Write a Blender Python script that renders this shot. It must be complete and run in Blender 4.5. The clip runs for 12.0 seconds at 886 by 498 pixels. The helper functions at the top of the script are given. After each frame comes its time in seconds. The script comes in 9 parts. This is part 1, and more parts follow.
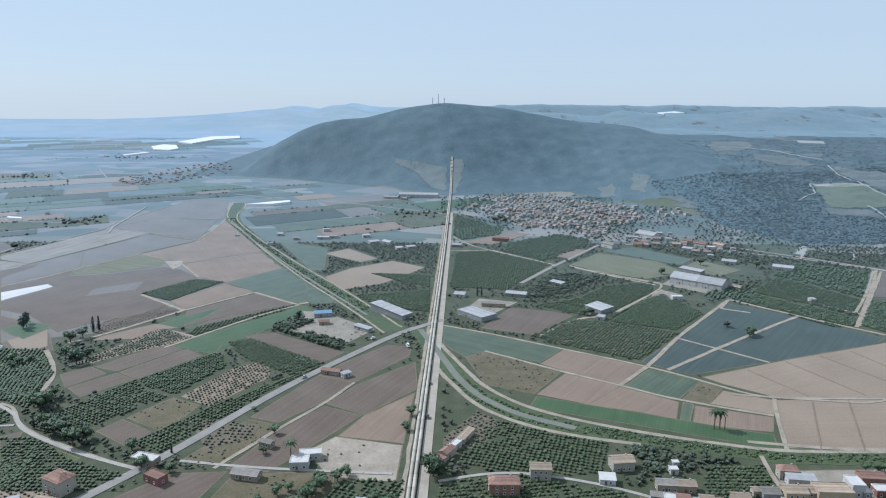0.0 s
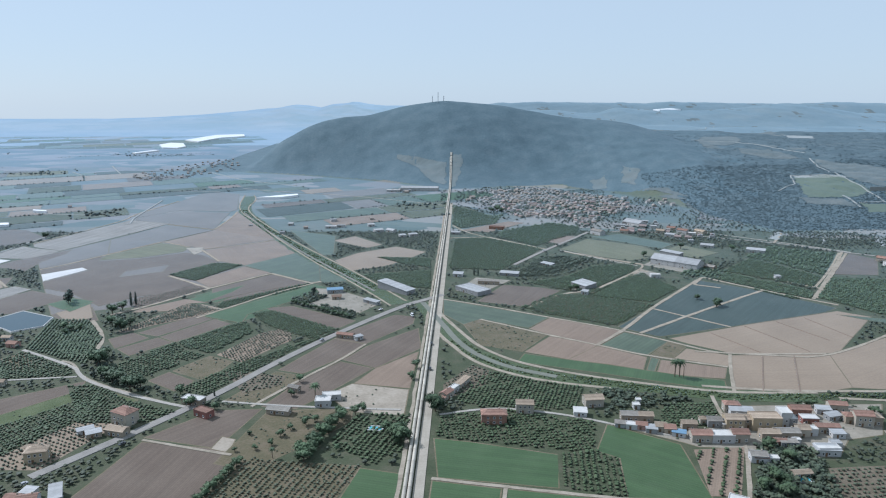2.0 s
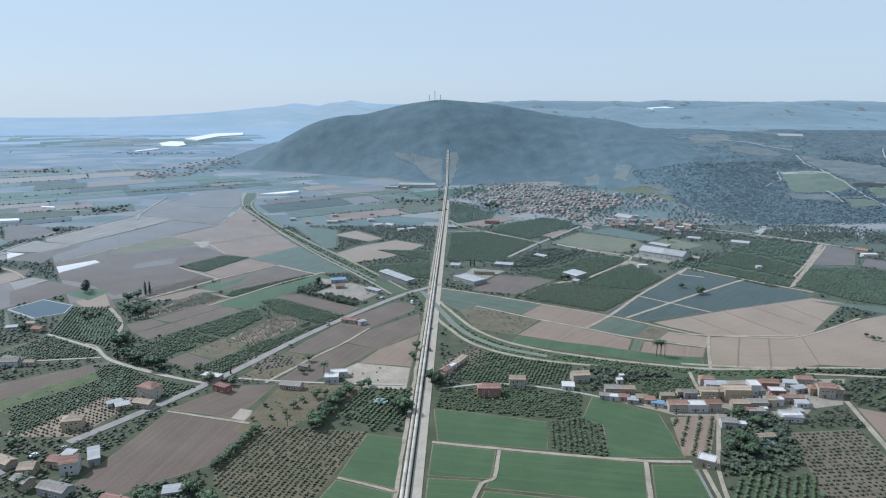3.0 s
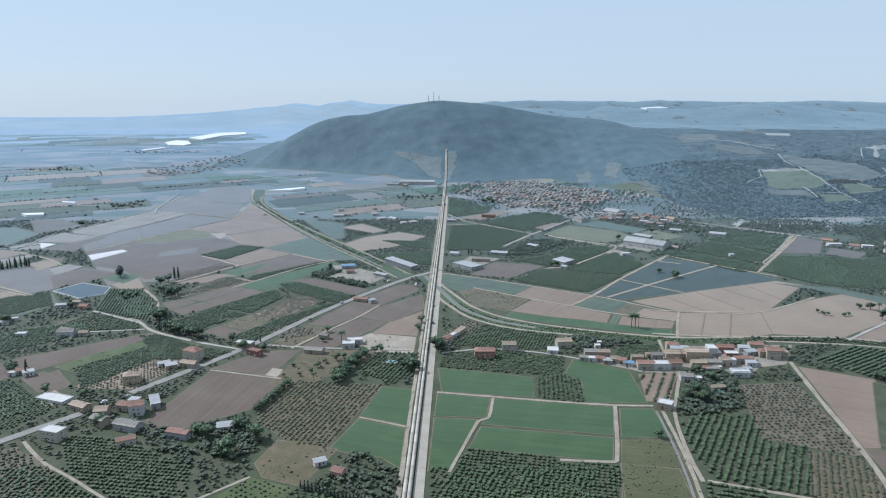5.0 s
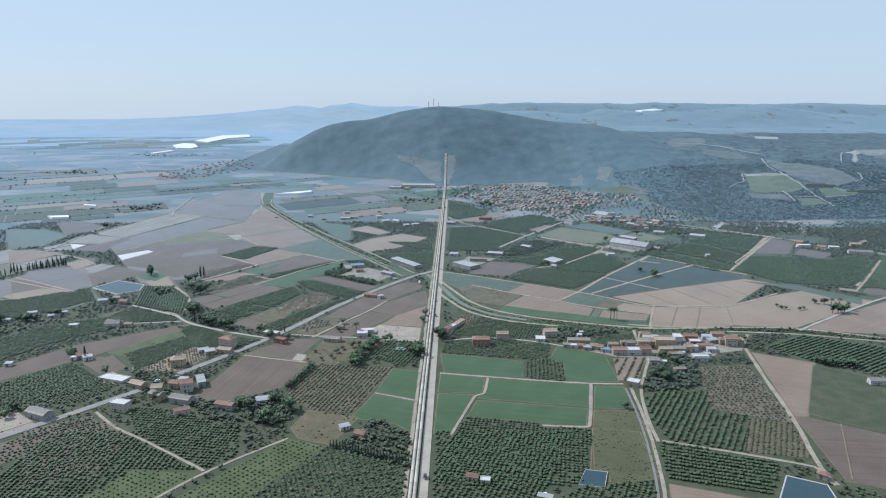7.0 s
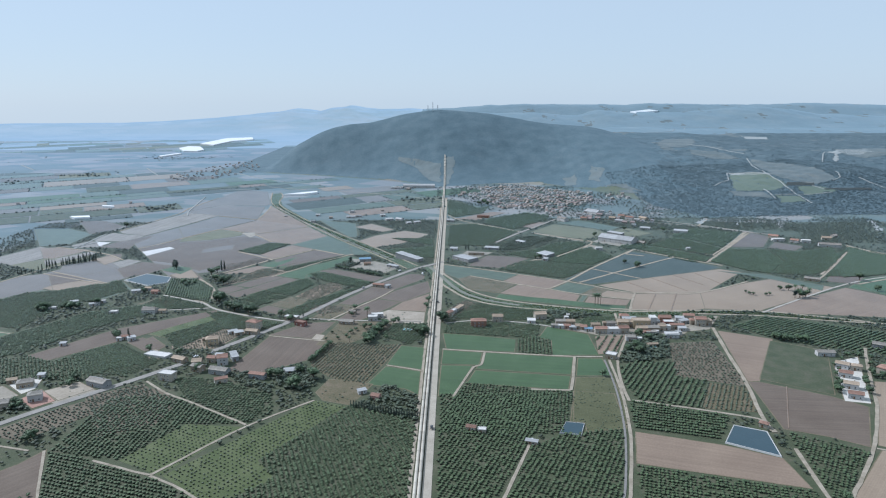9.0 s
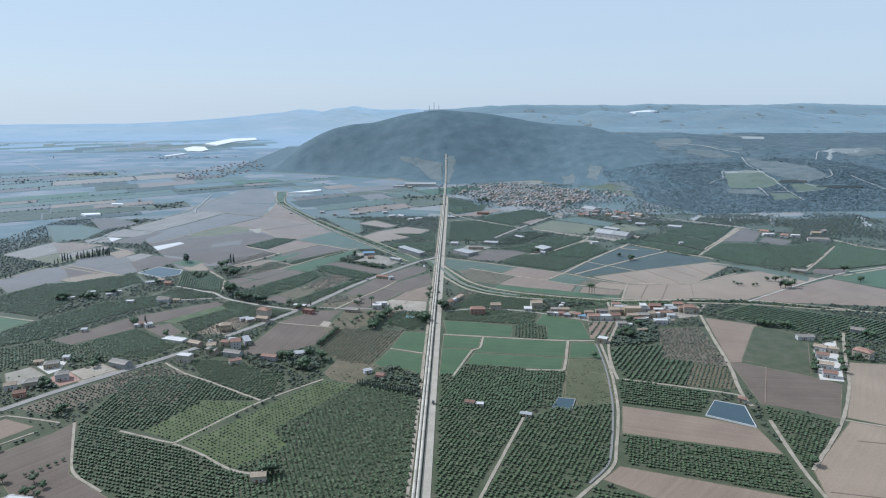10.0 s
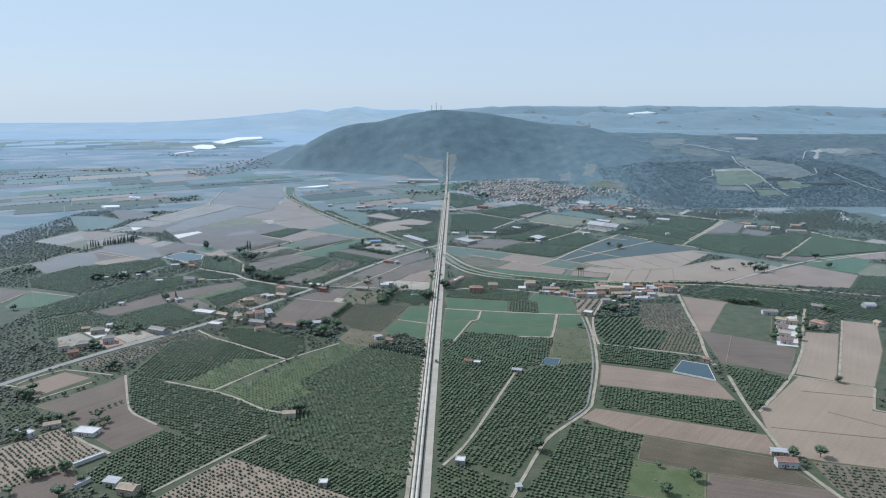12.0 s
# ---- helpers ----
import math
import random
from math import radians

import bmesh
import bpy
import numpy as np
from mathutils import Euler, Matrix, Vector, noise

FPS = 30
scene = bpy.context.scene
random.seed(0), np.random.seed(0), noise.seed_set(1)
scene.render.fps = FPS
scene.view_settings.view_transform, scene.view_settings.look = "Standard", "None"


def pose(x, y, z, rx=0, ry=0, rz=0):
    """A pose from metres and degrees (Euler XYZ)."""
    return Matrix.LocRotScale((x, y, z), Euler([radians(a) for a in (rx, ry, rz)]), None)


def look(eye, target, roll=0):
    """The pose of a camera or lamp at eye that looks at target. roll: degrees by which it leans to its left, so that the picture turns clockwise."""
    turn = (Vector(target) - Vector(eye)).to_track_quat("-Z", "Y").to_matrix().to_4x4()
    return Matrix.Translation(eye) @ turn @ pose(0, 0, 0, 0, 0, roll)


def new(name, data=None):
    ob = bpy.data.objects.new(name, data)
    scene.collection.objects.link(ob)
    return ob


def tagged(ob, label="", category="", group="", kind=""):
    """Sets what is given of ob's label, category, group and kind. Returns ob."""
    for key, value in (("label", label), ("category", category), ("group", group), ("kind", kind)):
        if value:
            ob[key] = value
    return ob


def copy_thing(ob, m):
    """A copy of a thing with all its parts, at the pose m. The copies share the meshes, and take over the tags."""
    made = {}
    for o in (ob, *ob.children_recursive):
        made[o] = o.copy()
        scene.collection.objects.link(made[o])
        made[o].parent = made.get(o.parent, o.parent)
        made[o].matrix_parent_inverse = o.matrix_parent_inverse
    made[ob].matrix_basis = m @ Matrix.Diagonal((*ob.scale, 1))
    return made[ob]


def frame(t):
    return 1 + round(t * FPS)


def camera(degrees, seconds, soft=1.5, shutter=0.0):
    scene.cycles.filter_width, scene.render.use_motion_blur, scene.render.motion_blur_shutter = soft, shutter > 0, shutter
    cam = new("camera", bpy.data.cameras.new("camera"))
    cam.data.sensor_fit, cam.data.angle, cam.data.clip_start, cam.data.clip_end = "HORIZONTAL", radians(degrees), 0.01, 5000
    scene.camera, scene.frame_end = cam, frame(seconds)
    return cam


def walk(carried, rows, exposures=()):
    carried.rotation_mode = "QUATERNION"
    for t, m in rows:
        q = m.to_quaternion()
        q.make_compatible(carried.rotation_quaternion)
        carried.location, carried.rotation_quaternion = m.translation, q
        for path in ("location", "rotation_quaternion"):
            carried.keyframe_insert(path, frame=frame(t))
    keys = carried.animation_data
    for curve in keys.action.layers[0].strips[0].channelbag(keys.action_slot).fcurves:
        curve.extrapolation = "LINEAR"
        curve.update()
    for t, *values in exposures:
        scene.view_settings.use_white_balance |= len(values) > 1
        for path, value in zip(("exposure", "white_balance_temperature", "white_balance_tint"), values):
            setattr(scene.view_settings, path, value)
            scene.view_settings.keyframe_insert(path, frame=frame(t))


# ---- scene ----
cam = camera(66.0, 12.0, soft=1.15)
ROWS = [
    (0.0, 0.00, 0.00, 180.90, -0.000, -11.843, 0.192),
    (0.5, -0.11, -16.06, 180.57, 0.018, -11.869, 0.097),
    (1.0, -0.01, -34.26, 180.07, 0.036, -11.902, 0.011),
    (1.5, 0.39, -50.91, 179.72, 0.059, -11.926, -0.071),
    (2.0, 0.63, -68.67, 179.41, 0.036, -11.975, -0.114),
    (2.5, -0.77, -86.44, 179.79, -0.065, -12.017, -0.138),
    (3.0, -0.98, -104.86, 180.06, -0.276, -12.097, -0.163),
    (5.0, -5.04, -176.10, 183.05, -0.517, -12.138, -0.135),
    (5.5, -5.79, -193.39, 187.01, -0.554, -12.144, -0.078),
    (6.0, -6.71, -212.38, 191.43, -0.584, -12.170, -0.070),
    (6.5, -7.46, -231.15, 196.44, -0.601, -12.194, -0.077),
    (7.0, -8.54, -249.46, 200.94, -0.648, -12.200, -0.097),
    (9.0, -11.93, -322.50, 208.34, -0.751, -12.134, -0.392),
    (9.5, -11.59, -339.22, 207.37, -0.699, -12.107, -0.464),
    (10.0, -11.88, -357.37, 206.09, -0.640, -12.042, -0.459),
    (10.5, -12.15, -375.11, 204.65, -0.590, -11.957, -0.381),
    (11.0, -12.69, -393.31, 203.92, -0.576, -11.930, -0.296),
    (11.5, -13.36, -410.96, 203.18, -0.569, -11.924, -0.246),
    (12.0, -14.00, -429.30, 202.45, -0.562, -11.936, -0.209),
]
walk(cam, [(t, pose(x, y, z, 90 + pitch, 0, yaw) @ pose(0, 0, 0, 0, 0, roll)) for t, x, y, z, yaw, pitch, roll in ROWS], [(0.0, 0.5, 5620, 12), (12.0, 0.5, 5620, 12)])

# ---- light ----
SUN_ELEVATION, SUN_BEARING = 43.0, -62.0  # degrees; bearing from +y, clockwise
scene.view_settings.exposure = 0.0
world = bpy.data.worlds.new("sky")
scene.world = world
world.use_nodes = True
wt = world.node_tree
sky = wt.nodes.new("ShaderNodeTexSky")
sky.sky_type = "NISHITA"
sky.sun_disc = False
sky.sun_elevation, sky.sun_rotation = radians(SUN_ELEVATION), radians(SUN_BEARING)
sky.altitude, sky.air_density, sky.dust_density, sky.ozone_density = 200, 1.0, 0.7, 3.0
background = wt.nodes["Background"]
background.inputs["Strength"].default_value = 0.10
haze = wt.nodes.new("ShaderNodeMix")  # thin summer haze over the whole sky
haze.data_type = "RGBA"
haze.inputs[0].default_value = 0.87
haze.inputs[7].default_value = (4.1, 4.72, 4.98, 1)
wt.links.new(sky.outputs["Color"], haze.inputs[6])
wt.links.new(haze.outputs[2], background.inputs["Color"])
sun = new("sun", bpy.data.lights.new("sun", "SUN"))
sun.data.energy, sun.data.angle, sun.data.color = 3.15, radians(0.5), (1.0, 0.96, 0.9)
sb = radians(SUN_BEARING)
sun.matrix_world = look((math.sin(sb) * 50, math.cos(sb) * 50, math.tan(radians(SUN_ELEVATION)) * 50), (0, 0, 0))


# ---- materials ----
def mat(name, colors, scale=0.05, fine=1.5, rough=0.9, bump=0.3, stripes=0.0, stripe_gap=1.2, sheen=0.0, tint=(0.58, 0.83, 1.0), metal=0.0, island=0.0, spec=0.3, each=0.0, bump_gap=0.4, fuzz=0.22, canopy=0.0, haze_coat=0.0):
    """Mottled surface: colours blended by a broad and a fine noise in metres; stripes run along the object's own x."""
    m = bpy.data.materials.new(name)
    m.use_nodes = True
    t = m.node_tree
    n, link = t.nodes, t.links.new
    bsdf = n["Principled BSDF"]
    co = n.new("ShaderNodeTexCoord")
    broad, small = n.new("ShaderNodeTexNoise"), n.new("ShaderNodeTexNoise")
    broad.inputs["Scale"].default_value, broad.inputs["Detail"].default_value = scale, 5
    small.inputs["Scale"].default_value, small.inputs["Detail"].default_value = fine, 4
    link(co.outputs["Object"], broad.inputs["Vector"])
    link(co.outputs["Object"], small.inputs["Vector"])
    ramp = n.new("ShaderNodeValToRGB")
    ramp.color_ramp.elements[0].position, ramp.color_ramp.elements[1].position = 0.3, 0.7
    ramp.color_ramp.elements[0].color = (*colors[0], 1)
    ramp.color_ramp.elements[1].color = (*colors[-1], 1)
    for i, c in enumerate(colors[1:-1]):
        e = ramp.color_ramp.elements.new(0.3 + 0.4 * (i + 1) / (len(colors) - 1))
        e.color = (*c, 1)
    mixed = n.new("ShaderNodeMix")
    mixed.inputs[0].default_value = 0.4
    link(broad.outputs["Fac"], mixed.inputs[2])
    link(small.outputs["Fac"], mixed.inputs[3])
    link(mixed.outputs[0], ramp.inputs["Fac"])
    colour = ramp.outputs["Color"]
    height = small.outputs["Fac"]
    if stripes:
        wave = n.new("ShaderNodeTexWave")
        wave.bands_direction = "Y"
        wave.inputs["Scale"].default_value = 0.314 / stripe_gap
        wave.inputs["Distortion"].default_value, wave.inputs["Detail Scale"].default_value = 1.2, 0.3
        link(co.outputs["Object"], wave.inputs["Vector"])
        shade = n.new("ShaderNodeMix")
        shade.data_type, shade.blend_type = "RGBA", "MULTIPLY"
        shade.inputs[0].default_value = stripes
        link(colour, shade.inputs[6])
        link(wave.outputs["Color"], shade.inputs[7])
        colour = shade.outputs[2]
        stretch, streak, span = n.new("ShaderNodeMapping"), n.new("ShaderNodeTexNoise"), n.new("ShaderNodeMapRange")
        stretch.inputs["Scale"].default_value = (0.012, 0.5 / stripe_gap, 0.1)
        streak.inputs["Scale"].default_value, streak.inputs["Detail"].default_value = 1.0, 6
        span.inputs["From Min"].default_value, span.inputs["From Max"].default_value = 0.3, 0.7
        span.inputs["To Min"].default_value, span.inputs["To Max"].default_value = 1 - 1.1 * stripes, 1 + 0.9 * stripes
        worn = n.new("ShaderNodeMix")
        worn.data_type, worn.blend_type = "RGBA", "MULTIPLY"
        worn.inputs[0].default_value = 1.0
        link(co.outputs["Object"], stretch.inputs["Vector"])
        link(stretch.outputs["Vector"], streak.inputs["Vector"])
        link(streak.outputs["Fac"], span.inputs["Value"])
        link(colour, worn.inputs[6])
        link(span.outputs["Result"], worn.inputs[7])
        colour = worn.outputs[2]
    if island or each:
        hue = n.new("ShaderNodeHueSaturation")
        if island:
            info = n.new("ShaderNodeNewGeometry").outputs["Random Per Island"]
        else:
            info = n.new("ShaderNodeObjectInfo").outputs["Random"]
        span = n.new("ShaderNodeMapRange")
        span.inputs["To Min"].default_value, span.inputs["To Max"].default_value = 1 - (island or each), 1 + (island or each)
        link(info, span.inputs["Value"])
        link(span.outputs["Result"], hue.inputs["Value"])
        link(colour, hue.inputs["Color"])
        colour = hue.outputs["Color"]
    link(colour, bsdf.inputs["Base Color"])
    if canopy:  # crown normals lean upwards, so that the sheen for haze grows with distance
        geo, lean, unit = n.new("ShaderNodeNewGeometry"), n.new("ShaderNodeMix"), n.new("ShaderNodeVectorMath")
        lean.data_type = "VECTOR"
        lean.inputs[0].default_value = canopy
        lean.inputs[5].default_value = (0, 0, 1)
        unit.operation = "NORMALIZE"
        link(geo.outputs["Normal"], lean.inputs[4])
        link(lean.outputs[1], unit.inputs[0])
        link(unit.outputs[0], bsdf.inputs["Normal"])
    if bump:
        b = n.new("ShaderNodeBump")
        if canopy:
            link(unit.outputs[0], b.inputs["Normal"])
        b.inputs["Strength"].default_value, b.inputs["Distance"].default_value = bump, bump_gap
        link(height, b.inputs["Height"])
        link(b.outputs["Normal"], bsdf.inputs["Normal"])
    if haze_coat:  # coat that mirrors the low sky at flat angles, in place of haze
        bsdf.inputs["Coat Weight"].default_value, bsdf.inputs["Coat Roughness"].default_value = haze_coat, 0.42
        if canopy:
            link(unit.outputs[0], bsdf.inputs["Coat Normal"])
    bsdf.inputs["Roughness"].default_value, bsdf.inputs["Metallic"].default_value = rough, metal
    bsdf.inputs["Specular IOR Level"].default_value = spec
    # blue-tinted sheen stands in for aerial haze, strongest at flat view angles
    bsdf.inputs["Sheen Weight"].default_value, bsdf.inputs["Sheen Roughness"].default_value = sheen, fuzz
    bsdf.inputs["Sheen Tint"].default_value = (*tint, 1)
    return m


HAZE_SHEEN = 1.0  # weight of the blue sheen that stands for haze on soil and leaves
M = {
    "plough": mat("ploughed_soil", [(0.1, 0.075, 0.058), (0.128, 0.099, 0.077), (0.156, 0.124, 0.098)], 0.03, 0.8, stripes=0.12, sheen=HAZE_SHEEN),
    "dryplough": mat("dry_ploughed_soil", [(0.168, 0.124, 0.093), (0.208, 0.156, 0.117), (0.252, 0.192, 0.143)], 0.03, 0.8, stripes=0.09, sheen=HAZE_SHEEN),
    "palesoil": mat("pale_tilled_soil", [(0.202, 0.155, 0.113), (0.242, 0.189, 0.139), (0.281, 0.222, 0.164)], 0.02, 0.6, stripes=0.05, sheen=HAZE_SHEEN),
    # far ploughed soil, its brown greyed to stand for haze
    "hazesoil": mat("haze_greyed_soil", [(0.132, 0.12, 0.11), (0.16, 0.146, 0.134), (0.192, 0.174, 0.16)], 0.02, 0.5, stripes=0.07, sheen=HAZE_SHEEN),
    "crop": mat("green_crop", [(0.036, 0.072, 0.026), (0.048, 0.091, 0.034), (0.064, 0.108, 0.046)], 0.05, 1.2, stripes=0.12, stripe_gap=2.0, sheen=0.9, haze_coat=0.28),
    "leaf": mat("dark_leafy_crop", [(0.051, 0.071, 0.042), (0.067, 0.093, 0.055), (0.094, 0.119, 0.075)], 0.05, 0.6, stripes=0.18, stripe_gap=3.4, sheen=HAZE_SHEEN, haze_coat=0.4),
    "greycrop": mat("thin_grey_crop", [(0.12, 0.13, 0.08), (0.15, 0.155, 0.1), (0.185, 0.18, 0.125)], 0.03, 1.0, stripes=0.2, sheen=0.6),
    "mulch": mat("plastic_mulched_rows", [(0.221, 0.212, 0.196), (0.264, 0.255, 0.238), (0.306, 0.297, 0.281)], 0.03, 1.0, stripes=0.3, sheen=0.4),
    "plastic": mat("white_crop_cover", [(0.5, 0.5, 0.5), (0.6, 0.6, 0.6)], 0.05, 1.5, rough=0.6, stripes=0.15, sheen=0.2),
    "bluecrop": mat("blue_green_crop", [(0.038, 0.058, 0.051), (0.049, 0.071, 0.063), (0.064, 0.085, 0.076)], 0.03, 1.2, stripes=0.2, sheen=0.65, haze_coat=0.22),
    "scrub": mat("dry_scrub", [(0.072, 0.07, 0.036), (0.112, 0.096, 0.056), (0.16, 0.125, 0.088)], 0.09, 0.7, bump=0.6, sheen=HAZE_SHEEN),
    "grass": mat("rough_grass", [(0.050, 0.072, 0.025), (0.074, 0.095, 0.038), (0.115, 0.130, 0.065)], 0.07, 1.0, bump=0.5, sheen=HAZE_SHEEN),
    "dirt": mat("bare_pale_dirt", [(0.204, 0.174, 0.136), (0.289, 0.251, 0.2), (0.365, 0.323, 0.268)], 0.08, 0.5, sheen=HAZE_SHEEN),
    "dirtyard": mat("farmyard_dirt", [(0.176, 0.16, 0.12), (0.24, 0.216, 0.176), (0.304, 0.272, 0.224)], 0.1, 0.6, sheen=HAZE_SHEEN),
    "undertree": mat("orchard_soil", [(0.085, 0.072, 0.047), (0.128, 0.106, 0.076), (0.17, 0.145, 0.106)], 0.08, 0.7, sheen=HAZE_SHEEN),
    "fallow": mat("brown_fallow_soil", [(0.066, 0.054, 0.034), (0.09, 0.074, 0.048), (0.125, 0.102, 0.068)], 0.05, 0.8, bump=0.5, stripes=0.08, stripe_gap=2.0, sheen=0.8),
    "stubble": mat("olive_brown_stubble", [(0.061, 0.066, 0.032), (0.083, 0.088, 0.043), (0.114, 0.115, 0.061)], 0.04, 0.7, bump=0.5, stripes=0.07, stripe_gap=2.0, sheen=HAZE_SHEEN),
    "weedy": mat("weedy_orchard_floor", [(0.038, 0.052, 0.026), (0.060, 0.072, 0.039), (0.100, 0.092, 0.065)], 0.08, 0.7, sheen=0.8),
    "asphalt": mat("worn_asphalt", [(0.19, 0.18, 0.165), (0.235, 0.222, 0.204), (0.28, 0.265, 0.243)], 0.12, 0.8, bump=0.1, sheen=0.15),
    "track": mat("dirt_track", [(0.184, 0.161, 0.120), (0.276, 0.241, 0.191), (0.359, 0.317, 0.258)], 0.12, 0.6, bump=0.3, sheen=0.12),
    "lane": mat("concrete_lane", [(0.25, 0.235, 0.205), (0.32, 0.3, 0.268), (0.39, 0.367, 0.33)], 0.12, 0.6, bump=0.1, sheen=0.12),
    "concrete": mat("hazed_concrete", [(0.42, 0.41, 0.39), (0.5, 0.49, 0.47), (0.58, 0.57, 0.54)], 0.3, 2.0, bump=0.15),
    "water": mat("pond_water", [(0.018, 0.045, 0.059), (0.025, 0.054, 0.069)], 0.1, 0.5, rough=0.06, bump=0.02, spec=0.5),
    "reeds": mat("reeds", [(0.041, 0.061, 0.027), (0.063, 0.087, 0.038), (0.091, 0.109, 0.052)], 0.2, 1.5, bump=0.6, sheen=0.9),
    "citrus": mat("citrus_leaves", [(0.046, 0.076, 0.033), (0.073, 0.107, 0.049), (0.106, 0.136, 0.071)], 0.25, 2.2, rough=0.7, bump=0.3, island=0.24, sheen=0.9, fuzz=0.27, canopy=0.9),
    "olive": mat("grey_green_leaves", [(0.071, 0.086, 0.052), (0.091, 0.113, 0.067), (0.122, 0.141, 0.097)], 0.25, 2.2, rough=0.75, bump=0.3, island=0.24, sheen=1.0, fuzz=0.27, canopy=0.9),
    "broadwood": mat("mixed_leaves", [(0.041, 0.055, 0.034), (0.063, 0.078, 0.050), (0.096, 0.108, 0.074)], 0.2, 1.6, rough=0.7, bump=0.3, island=0.28, sheen=0.85, fuzz=0.27, canopy=0.9),
    "darkwood": mat("dark_evergreen_leaves", [(0.040, 0.059, 0.036), (0.067, 0.087, 0.055), (0.112, 0.132, 0.082)], 0.2, 1.6, rough=0.7, bump=0.3, island=0.4, sheen=0.85, fuzz=0.27, canopy=0.85),
    "margin": mat("weedy_field_margin", [(0.09, 0.086, 0.045), (0.135, 0.115, 0.072), (0.216, 0.171, 0.126)], 0.06, 0.5, sheen=HAZE_SHEEN),
    "bark": mat("bark", [(0.08, 0.06, 0.045), (0.14, 0.11, 0.085)], 1.0, 6.0, bump=0.4),
    # mountain woods: haze is put into the colour as blue and lightness
    "forest": mat("hazed_pine_forest", [(0.054, 0.091, 0.106), (0.075, 0.116, 0.134), (0.102, 0.141, 0.157)], 0.03, 0.2, bump=0.5, sheen=0.06, bump_gap=1.2, fuzz=0.8, tint=(0.5, 0.76, 1.0)),
    # dense pines of the nearer hills, with less haze put into their colour
    "darkpines": mat("less_hazed_dense_pines", [(0.043, 0.069, 0.079), (0.066, 0.098, 0.110), (0.100, 0.133, 0.142)], 0.03, 0.22, bump=0.6, sheen=0.06, bump_gap=1.2, fuzz=0.8, tint=(0.5, 0.76, 1.0)),
    # the same woods farther off, with more haze in colour and sheen
    "farwoods": mat("hazed_far_ridges", [(0.063, 0.092, 0.092), (0.086, 0.115, 0.113), (0.121, 0.140, 0.129)], 0.008, 0.05, bump=0.4, sheen=0.3, bump_gap=1.2, fuzz=0.8, tint=(0.52, 0.77, 1.0)),
    # far plain, lightened in colour and sheen to stand for haze
    "distance": mat("hazed_far_country", [(0.123, 0.165, 0.144), (0.158, 0.193, 0.165), (0.220, 0.227, 0.193)], 0.004, 0.03, bump=0, sheen=1.0, fuzz=0.45, tint=(0.56, 0.76, 1.0)),
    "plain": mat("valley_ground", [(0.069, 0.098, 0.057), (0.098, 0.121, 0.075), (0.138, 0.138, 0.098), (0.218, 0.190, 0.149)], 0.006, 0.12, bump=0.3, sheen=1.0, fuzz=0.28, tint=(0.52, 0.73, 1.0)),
}


M["redyard"] = mat("red_paving", [(0.26, 0.15, 0.12), (0.31, 0.19, 0.155), (0.36, 0.235, 0.2)], 0.1, 1.2, bump=0.1, sheen=0.3)
M["paleyard"] = mat("pale_yard_concrete", [(0.4, 0.385, 0.35), (0.48, 0.46, 0.42), (0.55, 0.53, 0.49)], 0.1, 1.0, bump=0.1, sheen=0.2)
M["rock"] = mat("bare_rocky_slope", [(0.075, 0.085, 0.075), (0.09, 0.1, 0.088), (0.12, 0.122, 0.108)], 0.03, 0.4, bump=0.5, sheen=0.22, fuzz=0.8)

# dry scrub with the blue of distant haze mixed into its colour
M["hill_scrub"] = mat("hazed_hill_scrub", [(0.058, 0.074, 0.072), (0.086, 0.1, 0.096), (0.135, 0.138, 0.124)], 0.03, 0.3, bump=0.4, sheen=0.12, fuzz=0.8)
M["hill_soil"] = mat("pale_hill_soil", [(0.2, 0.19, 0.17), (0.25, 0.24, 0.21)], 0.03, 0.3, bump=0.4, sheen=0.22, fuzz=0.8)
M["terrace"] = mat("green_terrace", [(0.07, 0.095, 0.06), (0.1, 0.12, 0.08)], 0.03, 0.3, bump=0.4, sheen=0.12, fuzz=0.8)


def patchwork(m, cell, palette, keep):
    """Break a far ground material into fields: blocks of one colour each, laid over its mottling."""
    t = m.node_tree
    n, link = t.nodes, t.links.new
    bsdf = n["Principled BSDF"]
    old = bsdf.inputs["Base Color"].links[0].from_socket
    co = n.new("ShaderNodeTexCoord")
    turn = n.new("ShaderNodeMapping")
    turn.inputs["Rotation"].default_value = (0, 0, 0.5)
    turn.inputs["Scale"].default_value = (1.0 / cell, 1.7 / cell, 0)
    cells = n.new("ShaderNodeTexVoronoi")
    cells.distance = "CHEBYCHEV"
    cells.inputs["Scale"].default_value = 1.0
    link(co.outputs["Object"], turn.inputs["Vector"])
    link(turn.outputs["Vector"], cells.inputs["Vector"])
    pick = n.new("ShaderNodeSeparateColor")
    link(cells.outputs["Color"], pick.inputs["Color"])
    ramp = n.new("ShaderNodeValToRGB")
    ramp.color_ramp.interpolation = "CONSTANT"
    ramp.color_ramp.elements[0].color = (*palette[0], 1)
    ramp.color_ramp.elements[1].position, ramp.color_ramp.elements[1].color = 1 / len(palette), (*palette[1], 1)
    for i, c in enumerate(palette[2:]):
        e = ramp.color_ramp.elements.new((i + 2) / len(palette))
        e.color = (*c, 1)
    link(pick.outputs[0], ramp.inputs["Fac"])
    mixed = n.new("ShaderNodeMix")
    mixed.data_type = "RGBA"
    mixed.inputs[0].default_value = keep
    link(old, mixed.inputs[6])
    link(ramp.outputs["Color"], mixed.inputs[7])
    link(mixed.outputs[2], bsdf.inputs["Base Color"])


